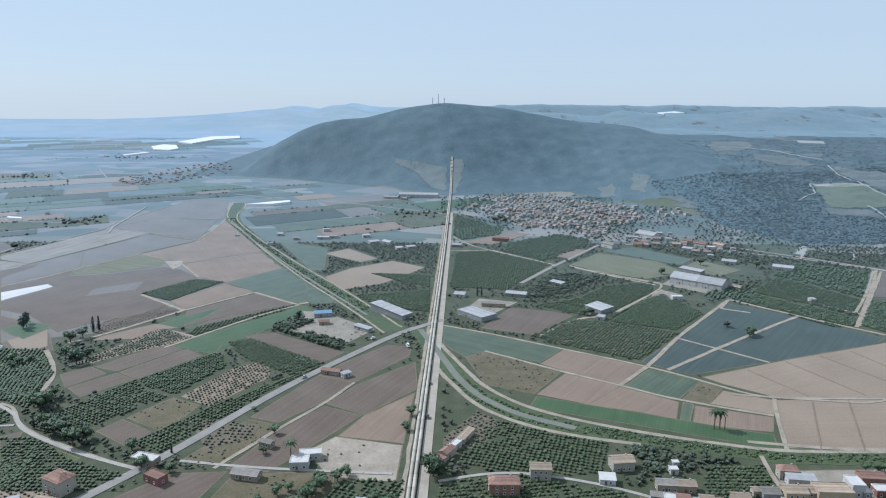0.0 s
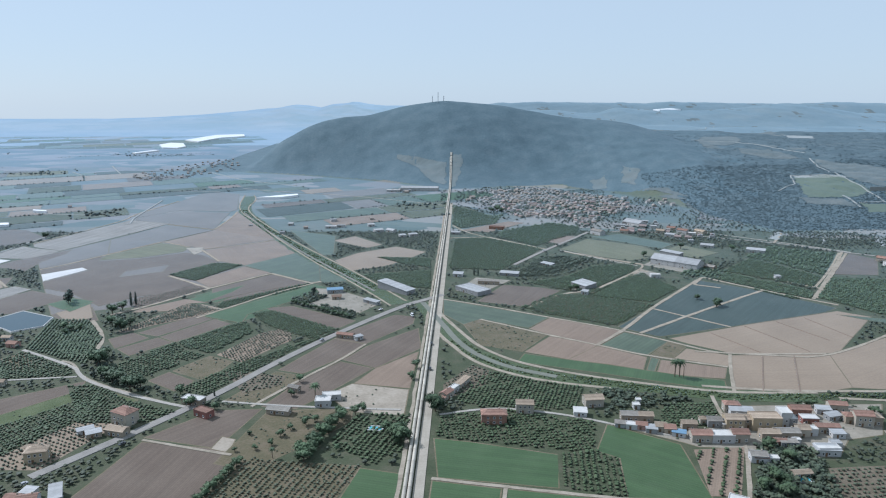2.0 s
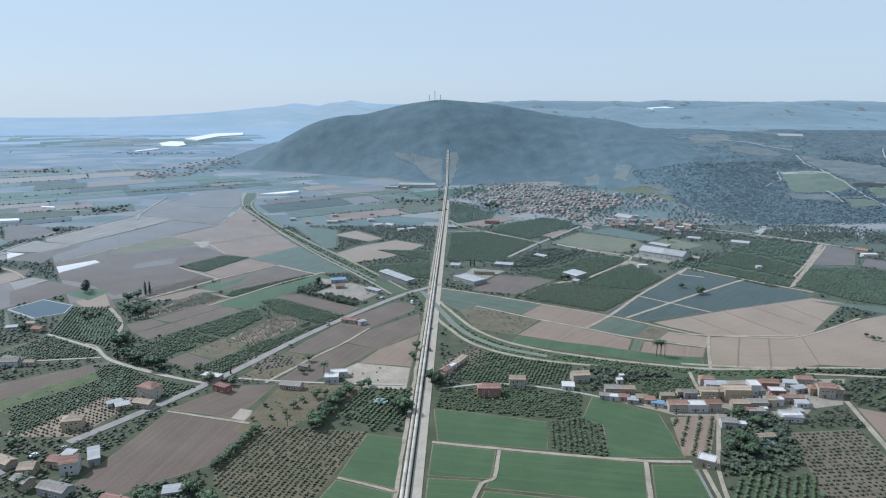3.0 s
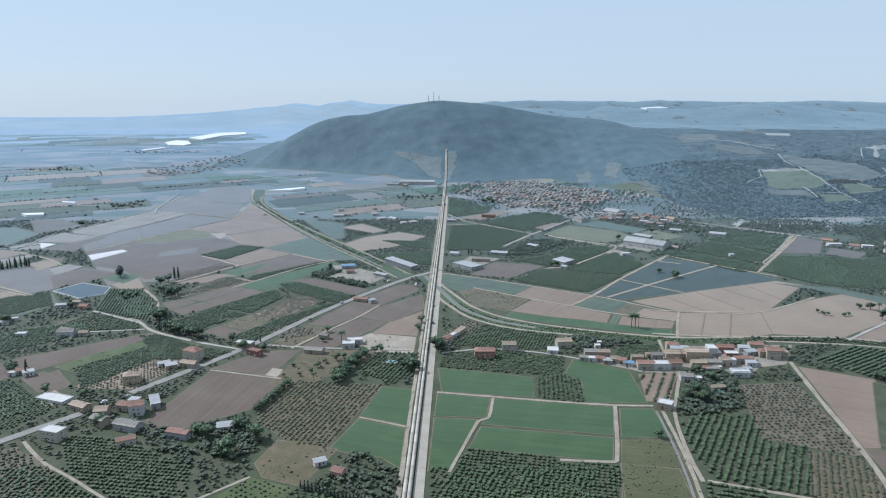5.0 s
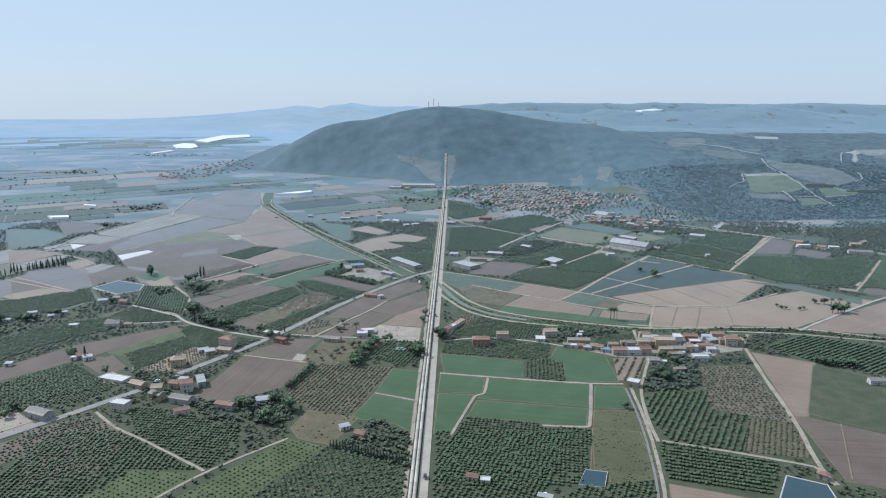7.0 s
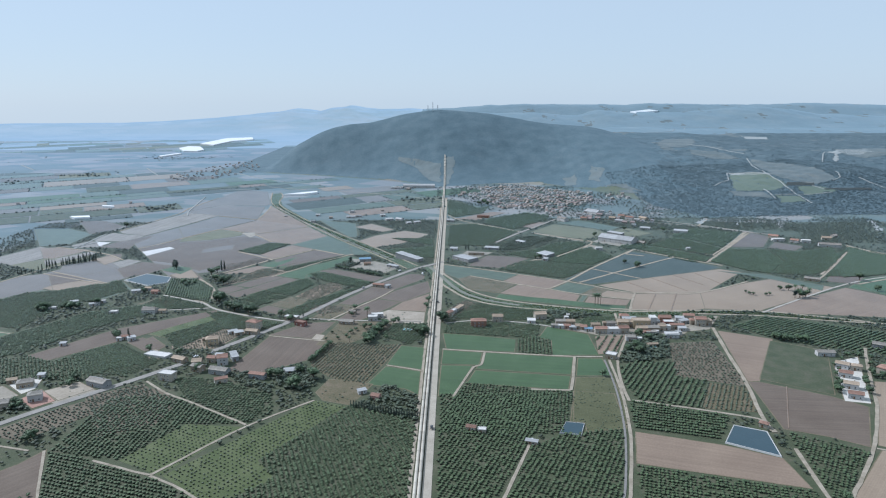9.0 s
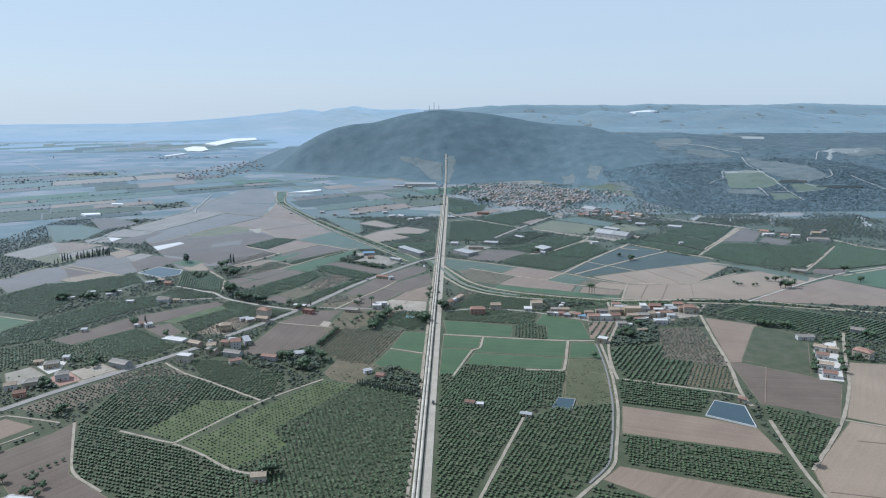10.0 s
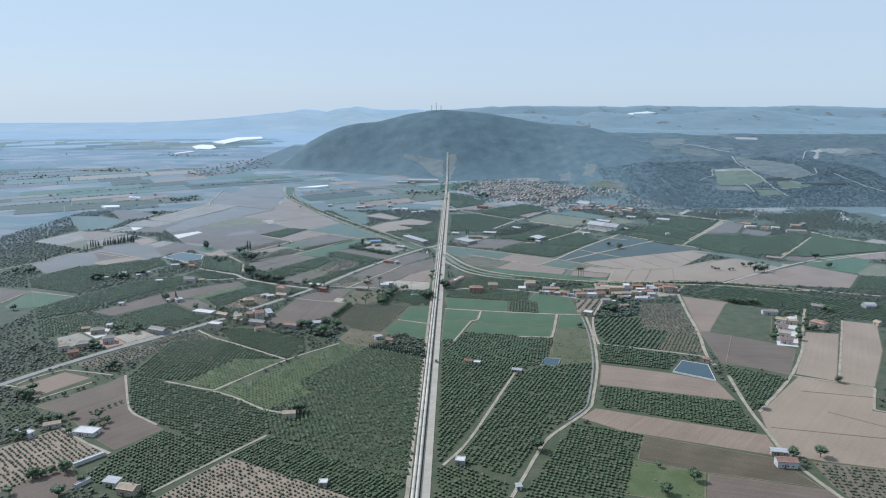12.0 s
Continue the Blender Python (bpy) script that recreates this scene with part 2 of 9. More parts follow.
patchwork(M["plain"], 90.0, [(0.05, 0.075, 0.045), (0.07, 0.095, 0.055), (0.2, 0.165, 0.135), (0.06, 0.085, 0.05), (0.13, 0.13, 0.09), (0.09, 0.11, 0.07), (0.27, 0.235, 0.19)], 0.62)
# this far palette is lightened as well, for haze
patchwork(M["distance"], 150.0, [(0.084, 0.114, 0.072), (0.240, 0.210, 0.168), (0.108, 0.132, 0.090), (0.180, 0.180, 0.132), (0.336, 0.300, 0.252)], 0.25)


# ---- helpers of this scene ----
def mesh_of(name, verts, faces, material, smooth=False):
    me = bpy.data.meshes.new(name)
    verts = np.asarray(verts, dtype=np.float32).reshape(-1, 3)
    faces = np.asarray(faces, dtype=np.int32)
    k = faces.shape[1]
    me.vertices.add(len(verts))
    me.vertices.foreach_set("co", verts.ravel())
    me.loops.add(faces.size)
    me.loops.foreach_set("vertex_index", faces.ravel())
    me.polygons.add(len(faces))
    me.polygons.foreach_set("loop_start", np.arange(len(faces), dtype=np.int32) * k)
    me.polygons.foreach_set("loop_total", np.full(len(faces), k, dtype=np.int32))
    me.update(calc_edges=True)
    me.validate()
    if smooth:
        me.polygons.foreach_set("use_smooth", np.ones(len(faces), dtype=bool))
    me.materials.append(material)
    return me


def bm_mesh(name, bm, material):
    me = bpy.data.meshes.new(name)
    bm.to_mesh(me)
    bm.free()
    me.materials.append(material)
    return me


def part(name, bm, material, parent, label=""):
    ob = new(name, bm_mesh(name, bm, material))
    ob.parent = parent
    return tagged(ob, label)


def land(x, y):
    """Height of the valley floor, which climbs gently past the aqueduct's crossing."""
    return 0.03 * max(0.0, min(y, 2600.0) - 900.0) + 0.010 * max(0.0, y - 2600.0)


def inside(poly, x, y):
    hit, j = np.zeros(x.shape, bool), len(poly) - 1
    for i in range(len(poly)):
        (xi, yi), (xj, yj) = poly[i], poly[j]
        if yi != yj:
            hit ^= ((yi > y) != (yj > y)) & (x < (xj - xi) * (y - yi) / (yj - yi) + xi)
        j = i
    return hit


layer = [0]
plots, ways = [], []  # outlines of the fields, and lines and half widths of the roads


def field(kind, label, poly, floor_margin=0.7):
    """A field as a low slab of soil, its own x along its first side, so that its furrows follow that side."""
    layer[0] += 1
    plots.append(poly)
    lift = 0.05 + 0.0006 * layer[0]
    (x0, y0), (x1, y1) = poly[0], poly[1]
    a = math.atan2(y1 - y0, x1 - x0)
    m = pose(x0, y0, 0, 0, 0, math.degrees(a))
    inv = m.inverted()
    bm = bmesh.new()
    top = [bm.verts.new(inv @ Vector((x, y, land(x, y) + lift))) for x, y in poly]
    low = [bm.verts.new(v.co - Vector((0, 0, lift + 0.3))) for v in top]
    for i in range(len(top)):
        j = (i + 1) % len(top)
        bm.faces.new((top[i], low[i], low[j], top[j]))
    face = bm.faces.new(top)
    face.normal_update()
    if face.normal.z < 0:
        face.normal_flip()
    if floor_margin:
        bmesh.ops.recalc_face_normals(bm, faces=bm.faces[:])
        rim = bmesh.ops.inset_region(bm, faces=[face], thickness=floor_margin, use_even_offset=True)["faces"]
        for f in rim:
            f.material_index = 1
    bmesh.ops.triangulate(bm, faces=[face])
    me = bm_mesh("field", bm, M[kind])
    me.materials.append(M["margin"])
    ob = new("field", me)
    ob.matrix_world = m
    if kind == "stubble":
        bushes(poly, 10.0, 0.45, layer[0])
    if kind in ("scrub", "grass", "dirtyard", "dirt"):
        bushes(poly, 22.0 if kind == "scrub" else 60.0, 0.6, layer[0])
    return tagged(ob, label, "field", "", "structure")


def ribbon(name, width, material, pts, label, category, lift=0.45, thick=0.4, ragged=0.0):
    """A road, track or bank that follows a line of points on the land, with rounded bends."""
    line = [Vector((x, y, 0)) for x, y in pts]
    ways.append((pts, width / 2))
    lift += 0.0006 * len(ways) - 0.16
    for _ in range(2):
        if len(line) > 2:
            cut = [line[0]]
            for i in range(1, len(line) - 1):
                p, q, r = line[i - 1], line[i], line[i + 1]
                sharp = (q - p).angle(r - q, 0.0) > 0.75  # square corners keep a short bend
                for o in (p, r):
                    cut.append(q.lerp(o, min(0.25, 2.5 / max((o - q).length, 0.1)) if sharp else 0.25))
            line = cut + [line[-1]]
    dense = []
    for p, q in zip(line, line[1:]):
        k = max(1, int((q - p).length / (7 if ragged else 40)))
        dense += [p.lerp(q, i / k) for i in range(k)]
    line = dense + [line[-1]]
    verts, faces = [], []
    for i, p in enumerate(line):
        d = (line[min(i + 1, len(line) - 1)] - line[max(i - 1, 0)]).normalized()
        s = Vector((d.y, -d.x, 0)) * width / 2
        z = land(p.x, p.y) + lift
        one, two = (1 + ragged * noise.noise(Vector((p.x * 0.09, p.y * 0.09, k))) + ragged * 0.6 * noise.noise(Vector((p.x * 0.31, p.y * 0.31, k))) for k in (3.1, 8.7))
        for side, dz in ((-one * 1.03, -thick), (-one, 0), (two, 0), (two * 1.03, -thick)):
            verts.append((p.x + s.x * side, p.y + s.y * side, z + dz))
    for i in range(len(line) - 1):
        for k in range(3):
            a = i * 4 + k
            faces.append((a, a + 1, a + 5, a + 4))
    me = mesh_of(name, verts, faces, material)
    me.shade_flat()
    return tagged(new(name, me), label, category, "", "structure")


# ---- trees as templates of vertices ----
def ball(sub, seed, rough=0.5, flat=0.85):
    bm = bmesh.new()
    bmesh.ops.create_icosphere(bm, subdivisions=sub, radius=1.0)
    rnd = random.Random(seed)
    off = Vector((rnd.random() * 50, rnd.random() * 50, rnd.random() * 50))
    for v in bm.verts:
        k = 1 + rough * (noise.noise(v.co * 1.7 + off) + 0.6 * noise.noise(v.co * 4.1 + off)) + rnd.uniform(-0.2, 0.2)
        v.co *= k
        v.co.z *= flat
    vs = np.array([v.co for v in bm.verts])
    fs = np.array([[w.index for w in f.verts] for f in bm.faces])
    bm.free()
    return vs, fs


def lobed(seed):
    """Two uneven lobes grown together: the crown of a small orchard tree."""
    rnd = random.Random(seed)
    (va, fa), (vb, fb) = ball(1, seed, 0.7, 0.7), ball(1, seed + 50, 0.7, 0.68)
    shift = np.array((rnd.uniform(-0.35, 0.35), rnd.uniform(-0.35, 0.35), rnd.uniform(-0.1, 0.3)))
    return np.concatenate([va * 0.9, vb * 0.68 + shift * 1.4]), np.concatenate([fa, fb + len(va)])


def clumped(seed):
    """A broad garden tree: several uneven clumps of leaves of different sizes, with gaps between them."""
    rnd = random.Random(seed)
    vv, ff, base = [], [], 0
    for k in range(6):
        v, f = ball(1, seed * 9 + k, 0.8, 0.8)
        a, d = k * 1.05 + rnd.uniform(0, 0.6), rnd.uniform(0.35, 0.8) if k else 0.0
        v = v * rnd.uniform(0.32, 0.6) + np.array((math.cos(a) * d, math.sin(a) * d, rnd.uniform(-0.45, 0.5)))
        vv.append(v)
        ff.append(f + base)
        base += len(v)
    return np.concatenate(vv), np.concatenate(ff)


FINE = [lobed(s) for s in range(8)]
CLUMPED = [clumped(s) for s in range(6)]
COARSE = [ball(1, 20 + s, 0.6, 0.7) for s in range(6)]


def scatter(name, places, material, label, templates, category="trees", smooth=False):
    """Many small trees as one object: places are rows of x, y, base z, radius, height of the crown's middle."""
    rnd = np.random.RandomState(len(places) + 7)
    vv, ff, base = [], [], 0
    for k, (tv, tf) in enumerate(templates):
        mine = places[k::len(templates)]
        if not len(mine):
            continue
        a = rnd.uniform(0, 2 * np.pi, len(mine))
        c, s = np.cos(a)[:, None], np.sin(a)[:, None]
        r = mine[:, 3:4]
        x = (tv[None, :, 0] * c - tv[None, :, 1] * s) * r + mine[:, 0:1]
        y = (tv[None, :, 0] * s + tv[None, :, 1] * c) * r + mine[:, 1:2]
        z = tv[None, :, 2] * r * rnd.uniform(0.85, 1.15, (len(mine), 1)) + mine[:, 2:3] + mine[:, 4:5]
        n = tv.shape[0]
        vv.append(np.stack([x, y, z], -1).reshape(-1, 3))
        ff.append((tf[None] + (np.arange(len(mine)) * n)[:, None, None] + base).reshape(-1, 3))
        base += n * len(mine)
    ob = new(name, mesh_of(name, np.concatenate(vv), np.concatenate(ff), material, smooth))
    return tagged(ob, label, category, "", "stuff")


GROVES = {  # along the row, between rows, crown radius, jitter, floor, leaves, words
    "young": (2.90, 3.80, 0.56, 0.2, "plough", "olive", "young saplings in widely spaced rows on bare soil"),
    "dots": (2.70, 3.15, 0.87, 0.2, "palesoil", "olive", "round grey-green trees in rows on pale bare soil"),
    "citrus": (2.5, 3.0, 1.12, 0.2, "weedy", "citrus", "dark green citrus trees planted in close rows"),
    "dense": (1.95, 2.75, 1.1, 0.16, "weedy", "citrus", "dense dark green citrus trees with closed rows"),
    "rows": (1.89, 3.06, 0.78, 0.2, "scrub", "olive", "small trees in long straight rows on dry grass"),
    "grassy": (2.88, 3.51, 0.69, 0.25, "grass", "olive", "small young trees dotted over bright grass"),
    "grove": (2.35, 2.85, 1.12, 0.24, "weedy", "citrus", "mature dark green orange trees in a close grove"),
    "scrubby": (2.9, 3.3, 0.9, 0.5, "undertree", "olive", "uneven grey-green trees on dry brown ground"),
    "sparse": (2.80, 6.40, 1.17, 0.3, "dryplough", "citrus", "few rows of small trees on bare garden soil"),
    "wood": (3.2, 3.4, 1.75, 1.0, "weedy", "darkwood", "thick garden trees of mixed sizes growing close together"),
    "far": (4.0, 4.6, 1.75, 0.7, "leaf", "citrus", "broad green orchard of closely planted trees"),
    "bigrows": (1.89, 3.87, 1.24, 0.18, "weedy", "citrus", "round citrus trees in wide straight rows"),
}


def bushes(poly, gap, size, seed):
    """Low bushes and tufts strewn over rough ground."""
    rnd = np.random.RandomState(seed % 9973)
    p = np.array(poly)
    (x0, y0), (x1, y1) = p.min(0), p.max(0)
    count = int((x1 - x0) * (y1 - y0) / gap)
    x, y = rnd.uniform(x0, x1, count), rnd.uniform(y0, y1, count)
    keep = inside(poly, x, y) & (np.sin(x * 0.11 + seed) * np.sin(y * 0.13) + rnd.normal(0, 0.4, count) > -0.1)
    x, y = x[keep], y[keep]
    if len(x) < 3:
        return
    r = size * rnd.uniform(0.4, 1.4, len(x))
    z = np.array([land(0, q) for q in y])
    scatter("bushes", np.stack([x, y, z, r, r * 0.5], 1), M["olive"], "low green bushes and weeds strewn over rough ground", COARSE, "bushes")


def off_ways(x, y, gap):
    """Leave out what would stand on a road, or on the aqueduct and its service road."""
    keep = (x < -24.5 + 0.0285 * (y - 80) - gap) | (x > -11.2 + 0.0285 * (y - 80) + gap)
    for pts, half in ways:
        for (ax, ay), (bx, by) in zip(pts, pts[1:]):
            dx, dy = bx - ax, by - ay
            t = np.clip(((x - ax) * dx + (y - ay) * dy) / (dx * dx + dy * dy + 1e-9), 0, 1)
            keep &= np.hypot(x - ax - t * dx, y - ay - t * dy) > half + gap
    return x[keep], y[keep]


def orchard(kind, poly):
    along, between, radius, jitter, floor, leaves, words = GROVES[kind]
    field(floor, "orchard floor under " + words.split(" in ")[0].split(" on ")[0], poly, 0)
    (x0, y0), (x1, y1) = poly[0], poly[1]
    d = np.array([x1 - x0, y1 - y0])
    d /= np.hypot(*d)
    e = np.array([-d[1], d[0]])
    p = np.array(poly) - poly[0]
    u, v = p @ d, p @ e
    gu, gv = np.meshgrid(np.arange(u.min() + along / 2, u.max(), along), np.arange(v.min() + between / 2, v.max(), between))
    rnd = np.random.RandomState(int(abs(x0 * 7 + y0 * 13)) % 9999)
    gu, gv = gu.ravel() + rnd.normal(0, jitter, gu.size), gv.ravel() + rnd.normal(0, jitter * 0.6, gv.size)
    x, y = x0 + gu * d[0] + gv * e[0], y0 + gu * d[1] + gv * e[1]
    patch = np.sin(x * 0.05 + 1) * np.sin(y * 0.06)
    keep = inside(poly, x, y) & (rnd.rand(x.size) > 0.05 + 0.06 * (patch > 0.5))
    x, y = x[keep], y[keep]
    x, y = off_ways(x, y, radius * 0.8)
    if not len(x):
        return
    r = radius * rnd.uniform(0.45 if kind == "wood" else 0.7, 1.3 if kind == "wood" else 1.12, len(x))
    z = np.array([land(0, q) for q in y])
    places = np.stack([x, y, z, r, r * 0.6 + 0.1], 1)
    far = y.mean() > 330
    scatter("orchard_trees", places, M[leaves], words, CLUMPED if kind == "wood" else COARSE if far else FINE, "trees", kind != "wood")


# ---- the land ----
def smooth(a):
    a = np.clip(a, 0, 1)
    return a * a * (3 - 2 * a)


FOOT_X = [-900, -475, -289, -122, 6, 128, 239, 330, 415, 430, 480, 575, 1400]
FOOT_Y = [1590, 1580, 1500, 1409, 1300, 1331, 1333, 1254, 1196, 1000, 900, 880, 900]


# crests of the hills: x and height of each line of summits
CREST = ([-900, -560, -482, -413, -335, -300, -253, -195, -140, -88, -47, 5, 75, 157, 205, 240, 290, 325, 380, 432, 480, 530, 569, 640, 720, 800, 900, 1100],
         [25, 27, 30, 88, 126, 138, 147, 151, 165, 178, 183, 188, 182, 175, 165, 160, 150, 145, 140, 137, 128, 113, 98, 88, 82, 76, 62, 55])
RIDGES = (  # middle, half depth, foot height, x, heights
    (2500, 260, 78, [300, 450, 560, 700, 900, 1100, 1400, 1800, 2600], [78, 100, 114, 117, 114, 110, 112, 108, 78]),
    (3500, 330, 60, [100, 410, 540, 620, 700, 790, 860, 895, 975, 1040, 1110, 1180, 1351, 1463, 1560, 1680, 1760, 1830, 1930, 2020, 2110, 2230, 2500, 3000, 4900],
     [110, 143, 150, 148, 134, 133, 153, 160, 156, 153, 146, 148, 146, 156, 162, 172, 176, 171, 160, 148, 134, 128, 118, 115, 110]),
    (3820, 300, 63, [-1700, -1300, -1000, -910, -840, -800, -740, -663, -600, -539, -497, -447, -395, -370, -262, -100, 200, 500],
     [63, 98, 130, 136, 152, 155, 150, 140, 158, 163, 171, 167, 156, 152, 150, 148, 120, 63]),
    (4430, 290, 69, [-4900, -2833, -2100, -1750, -1300, -900, -600, -215, 100, 340, 620, 952, 1048, 1311, 1460, 1850, 2209, 2300, 2496, 2813, 3149, 3600, 4900],
     [70, 75, 86, 97, 113, 130, 148, 157, 168, 185, 194, 187, 189, 182, 192, 183, 180, 180, 188, 180, 168, 165, 160]),
)


def swell(x, y, gap, seed):
    """Rolling unevenness between -1 and 1, whose humps lie about gap metres apart."""
    k, z, w = 2 * math.pi / gap, 0, 1.0
    for i in range(5):
        a = seed * 1.7 + i * 2.1
        u, v = x * math.cos(a) + y * math.sin(a), y * math.cos(a) - x * math.sin(a)
        z = z + w * np.sin(k * u + seed + 1.3 * np.sin(k * 0.63 * v + i)) * np.cos(k * 0.57 * v + 2.3 * i)
        k, w = k * 1.85, w * 0.56
    return z / 2.0


def relief(x, y):
    """Height of the land: flat valley, the wooded mountain, the low hills beside it and the far ridges."""
    z = 0.03 * np.clip(np.minimum(y, 2600) - 900, 0, None) + 0.010 * np.clip(y - 2600, 0, None)
    # the mountain: a ridge that runs across the valley's end
    foot = sum(np.interp(x + d, FOOT_X, FOOT_Y) for d in (-90, -60, -30, 0, 30, 60, 90)) / 7
    top, line = sum(np.interp(x + d, *CREST) for d in (-14, -7, 0, 7, 14)) / 5, 1680.0
    up = np.clip((y - foot) / np.maximum(line - foot, 60), 0, 1)
    face = (0.55 * up + 0.45 * smooth(up)) ** 1.15
    shape = np.where(y < line, face, 1 - smooth((y - line) / 700))
    spur = swell(x + 0.5 * y, y * 0.3, 170, 2) * 5 + swell(x, y, 80, 5) * 2
    z = z + np.clip(top - 23.4, 0, None) * shape + spur * np.sin(up * math.pi) * (top > 40) * (y < line)
    # low hills beside it
    hill = smooth((x - 440) / 330) * smooth((y - 850) / 330) * (1 - smooth((y - 2300) / 800)) * (1 - 0.5 * smooth((y - 1420) / 350))
    z = z + hill * (36 - 8 * smooth((x - 850) / 250) + 9 * swell(x, y, 420, 7)) * np.where(x < 900, 1 - 0.6 * shape * smooth((900 - x) / 250), 1)
    # far ridges
    for yc, deep, low, rx, rz in RIDGES:
        bell = np.exp(-(((y - yc) / deep) ** 2))
        z = z + bell * np.clip(np.interp(x, rx, rz) - low, 0, None) * (1 + 0.04 * swell(x, y, 230, yc))
    return z + 3.0 * swell(x, y, 310, 11) * smooth((y - 1400) / 500) * smooth((x + 650) / 300) * (y < 4200)


def wooded_at(x, y):
    """Where pines and scrub cover the slopes: the mountain, and the hills beside and behind it."""
    near = (y > np.interp(x, FOOT_X, FOOT_Y)) & (x > -600)
    open_land = (swell(x, y, 330, 6) + 0.5 * swell(x, y, 90, 9) > 0.62) & (x > 560) & (y > 1250)
    return near & ~open_land & ((y < 2400) | (x > -150 + 0.02 * y))


def ground():
    xs = np.unique(np.concatenate([np.linspace(-4900, -1200, 90), np.linspace(-1200, -600, 40), np.linspace(-600, 1200, 260), np.linspace(1200, 2200, 80), np.linspace(2200, 4900, 80)]))
    ys = np.unique(np.concatenate([np.linspace(-1500, 900, 40), np.linspace(900, 1150, 30), np.linspace(1150, 1850, 125), np.linspace(1850, 4700, 170)]))
    gx, gy = np.meshgrid(xs, ys)
    gz = relief(gx, gy)
    nx, ny = len(xs), len(ys)
    i = np.arange(nx * ny).reshape(ny, nx)
    faces = np.stack([i[:-1, :-1], i[:-1, 1:], i[1:, 1:], i[1:, :-1]], -1).reshape(-1, 4)
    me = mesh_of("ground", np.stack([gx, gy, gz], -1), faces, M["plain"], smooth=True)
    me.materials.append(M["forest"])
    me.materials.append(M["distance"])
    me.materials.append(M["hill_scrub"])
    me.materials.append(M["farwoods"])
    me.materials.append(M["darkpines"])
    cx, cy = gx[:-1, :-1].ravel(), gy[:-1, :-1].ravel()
    # woods change material with distance: the farther, the more haze in the colour
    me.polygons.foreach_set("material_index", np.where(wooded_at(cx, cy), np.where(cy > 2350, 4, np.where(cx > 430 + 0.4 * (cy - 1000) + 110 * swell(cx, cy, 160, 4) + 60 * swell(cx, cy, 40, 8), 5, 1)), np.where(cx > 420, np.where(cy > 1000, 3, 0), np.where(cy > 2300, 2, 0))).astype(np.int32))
    return tagged(new("ground", me), "wide valley floor with a wooded mountain and low hills", "ground", "", "structure")


ground()


def valley_floor():
    """The weedy soil that shows between the fields of the valley."""
    xs, ys = np.linspace(-640, 800, 40), np.linspace(-420, 900, 40)
    gx, gy = np.meshgrid(xs, ys)
    i = np.arange(1600).reshape(40, 40)
    faces = np.stack([i[:-1, :-1], i[:-1, 1:], i[1:, 1:], i[1:, :-1]], -1).reshape(-1, 4)
    me = mesh_of("valley_floor", np.stack([gx, gy, np.full_like(gx, 0.04)], -1), faces, M["weedy"])
    tagged(new("valley_floor", me), "weedy brown-green soil between the fields", "ground", "", "structure")


valley_floor()


def pond(poly):
    """A lined irrigation pond: a pale raised rim with sloping inner sides, and the water inside it."""
    plots.append([(x, y) for x, y in poly])
    cx, cy = sum(p[0] for p in poly) / len(poly), sum(p[1] for p in poly) / len(poly)
    thing = tagged(new("irrigation_pond"), "lined irrigation pond of blue water with a pale rim", "pond")
    thing.location = (cx, cy, 0)
    bm = bmesh.new()
    rings = []
    for k, z in ((1.06, 0.0), (1.03, 1.0), (1.0, 1.0), (0.965, 0.5)):
        rings.append([bm.verts.new(((x - cx) * k, (y - cy) * k, z)) for x, y in poly])
    n = len(poly)
    for a, b in zip(rings, rings[1:]):
        for i in range(n):
            bm.faces.new((a[i], a[(i + 1) % n], b[(i + 1) % n], b[i]))
    bmesh.ops.recalc_face_normals(bm, faces=bm.faces[:])
    part("rim", bm, M["liner"], thing, "pale lined bank")
    bm = bmesh.new()
    bm.faces.new([bm.verts.new(((x - cx) * 0.985, (y - cy) * 0.985, 0.75)) for x, y in poly])
    bmesh.ops.recalc_face_normals(bm, faces=bm.faces[:])
    if bm.faces[:][0].normal.z < 0:
        bm.faces[:][0].normal_flip()
    part("water", bm, M["water"], thing, "still blue water")


M["liner"] = mat("pale_pond_liner", [(0.34, 0.34, 0.33), (0.45, 0.45, 0.44)], 0.2, 1.5, bump=0.1)
M["riverwater"] = mat("river_water", [(0.13, 0.135, 0.105), (0.18, 0.185, 0.15)], 0.1, 0.6, rough=0.4, bump=0.1, spec=0.3)
M["channel"] = mat("channel_concrete", [(0.16, 0.155, 0.145), (0.22, 0.21, 0.2)], 0.2, 1.5, bump=0.1)


# ---- fields, orchards, ponds and roads of the plan ----
ribbon("track", 2.12, M["track"], [(-164.3, 274.7), (-138.4, 266.4), (-110.5, 258.2)], "pale unpaved farm track", "track", 0.45, ragged=0.35)
ribbon("road", 6.12, M["asphalt"], [(-350.0, 28.1), (-338.2, 48.2), (-316.1, 85.4), (-288.5, 123.8), (-254.7, 162.5), (-219.8, 206.9)], "worn grey asphalt country road", "road", 0.6, ragged=0.0)
ribbon("road", 6.12, M["asphalt"], [(-203.0, 236.2), (-150.5, 316.4), (-106.8, 414.4), (-43.9, 516.5), (-22.8, 542.3)], "worn grey asphalt country road", "road", 0.6, ragged=0.0)
ribbon("road", 6.12, M["asphalt"], [(-34.6, 528.7), (0.3, 564.6)], "worn grey asphalt country road", "road", 0.6, ragged=0.0)
ribbon("road", 4.93, M["asphalt"], [(81.2, 688.2), (122.4, 758.8), (158.6, 814.2), (207.4, 890.8)], "worn grey asphalt country road", "road", 0.6, ragged=0.0)
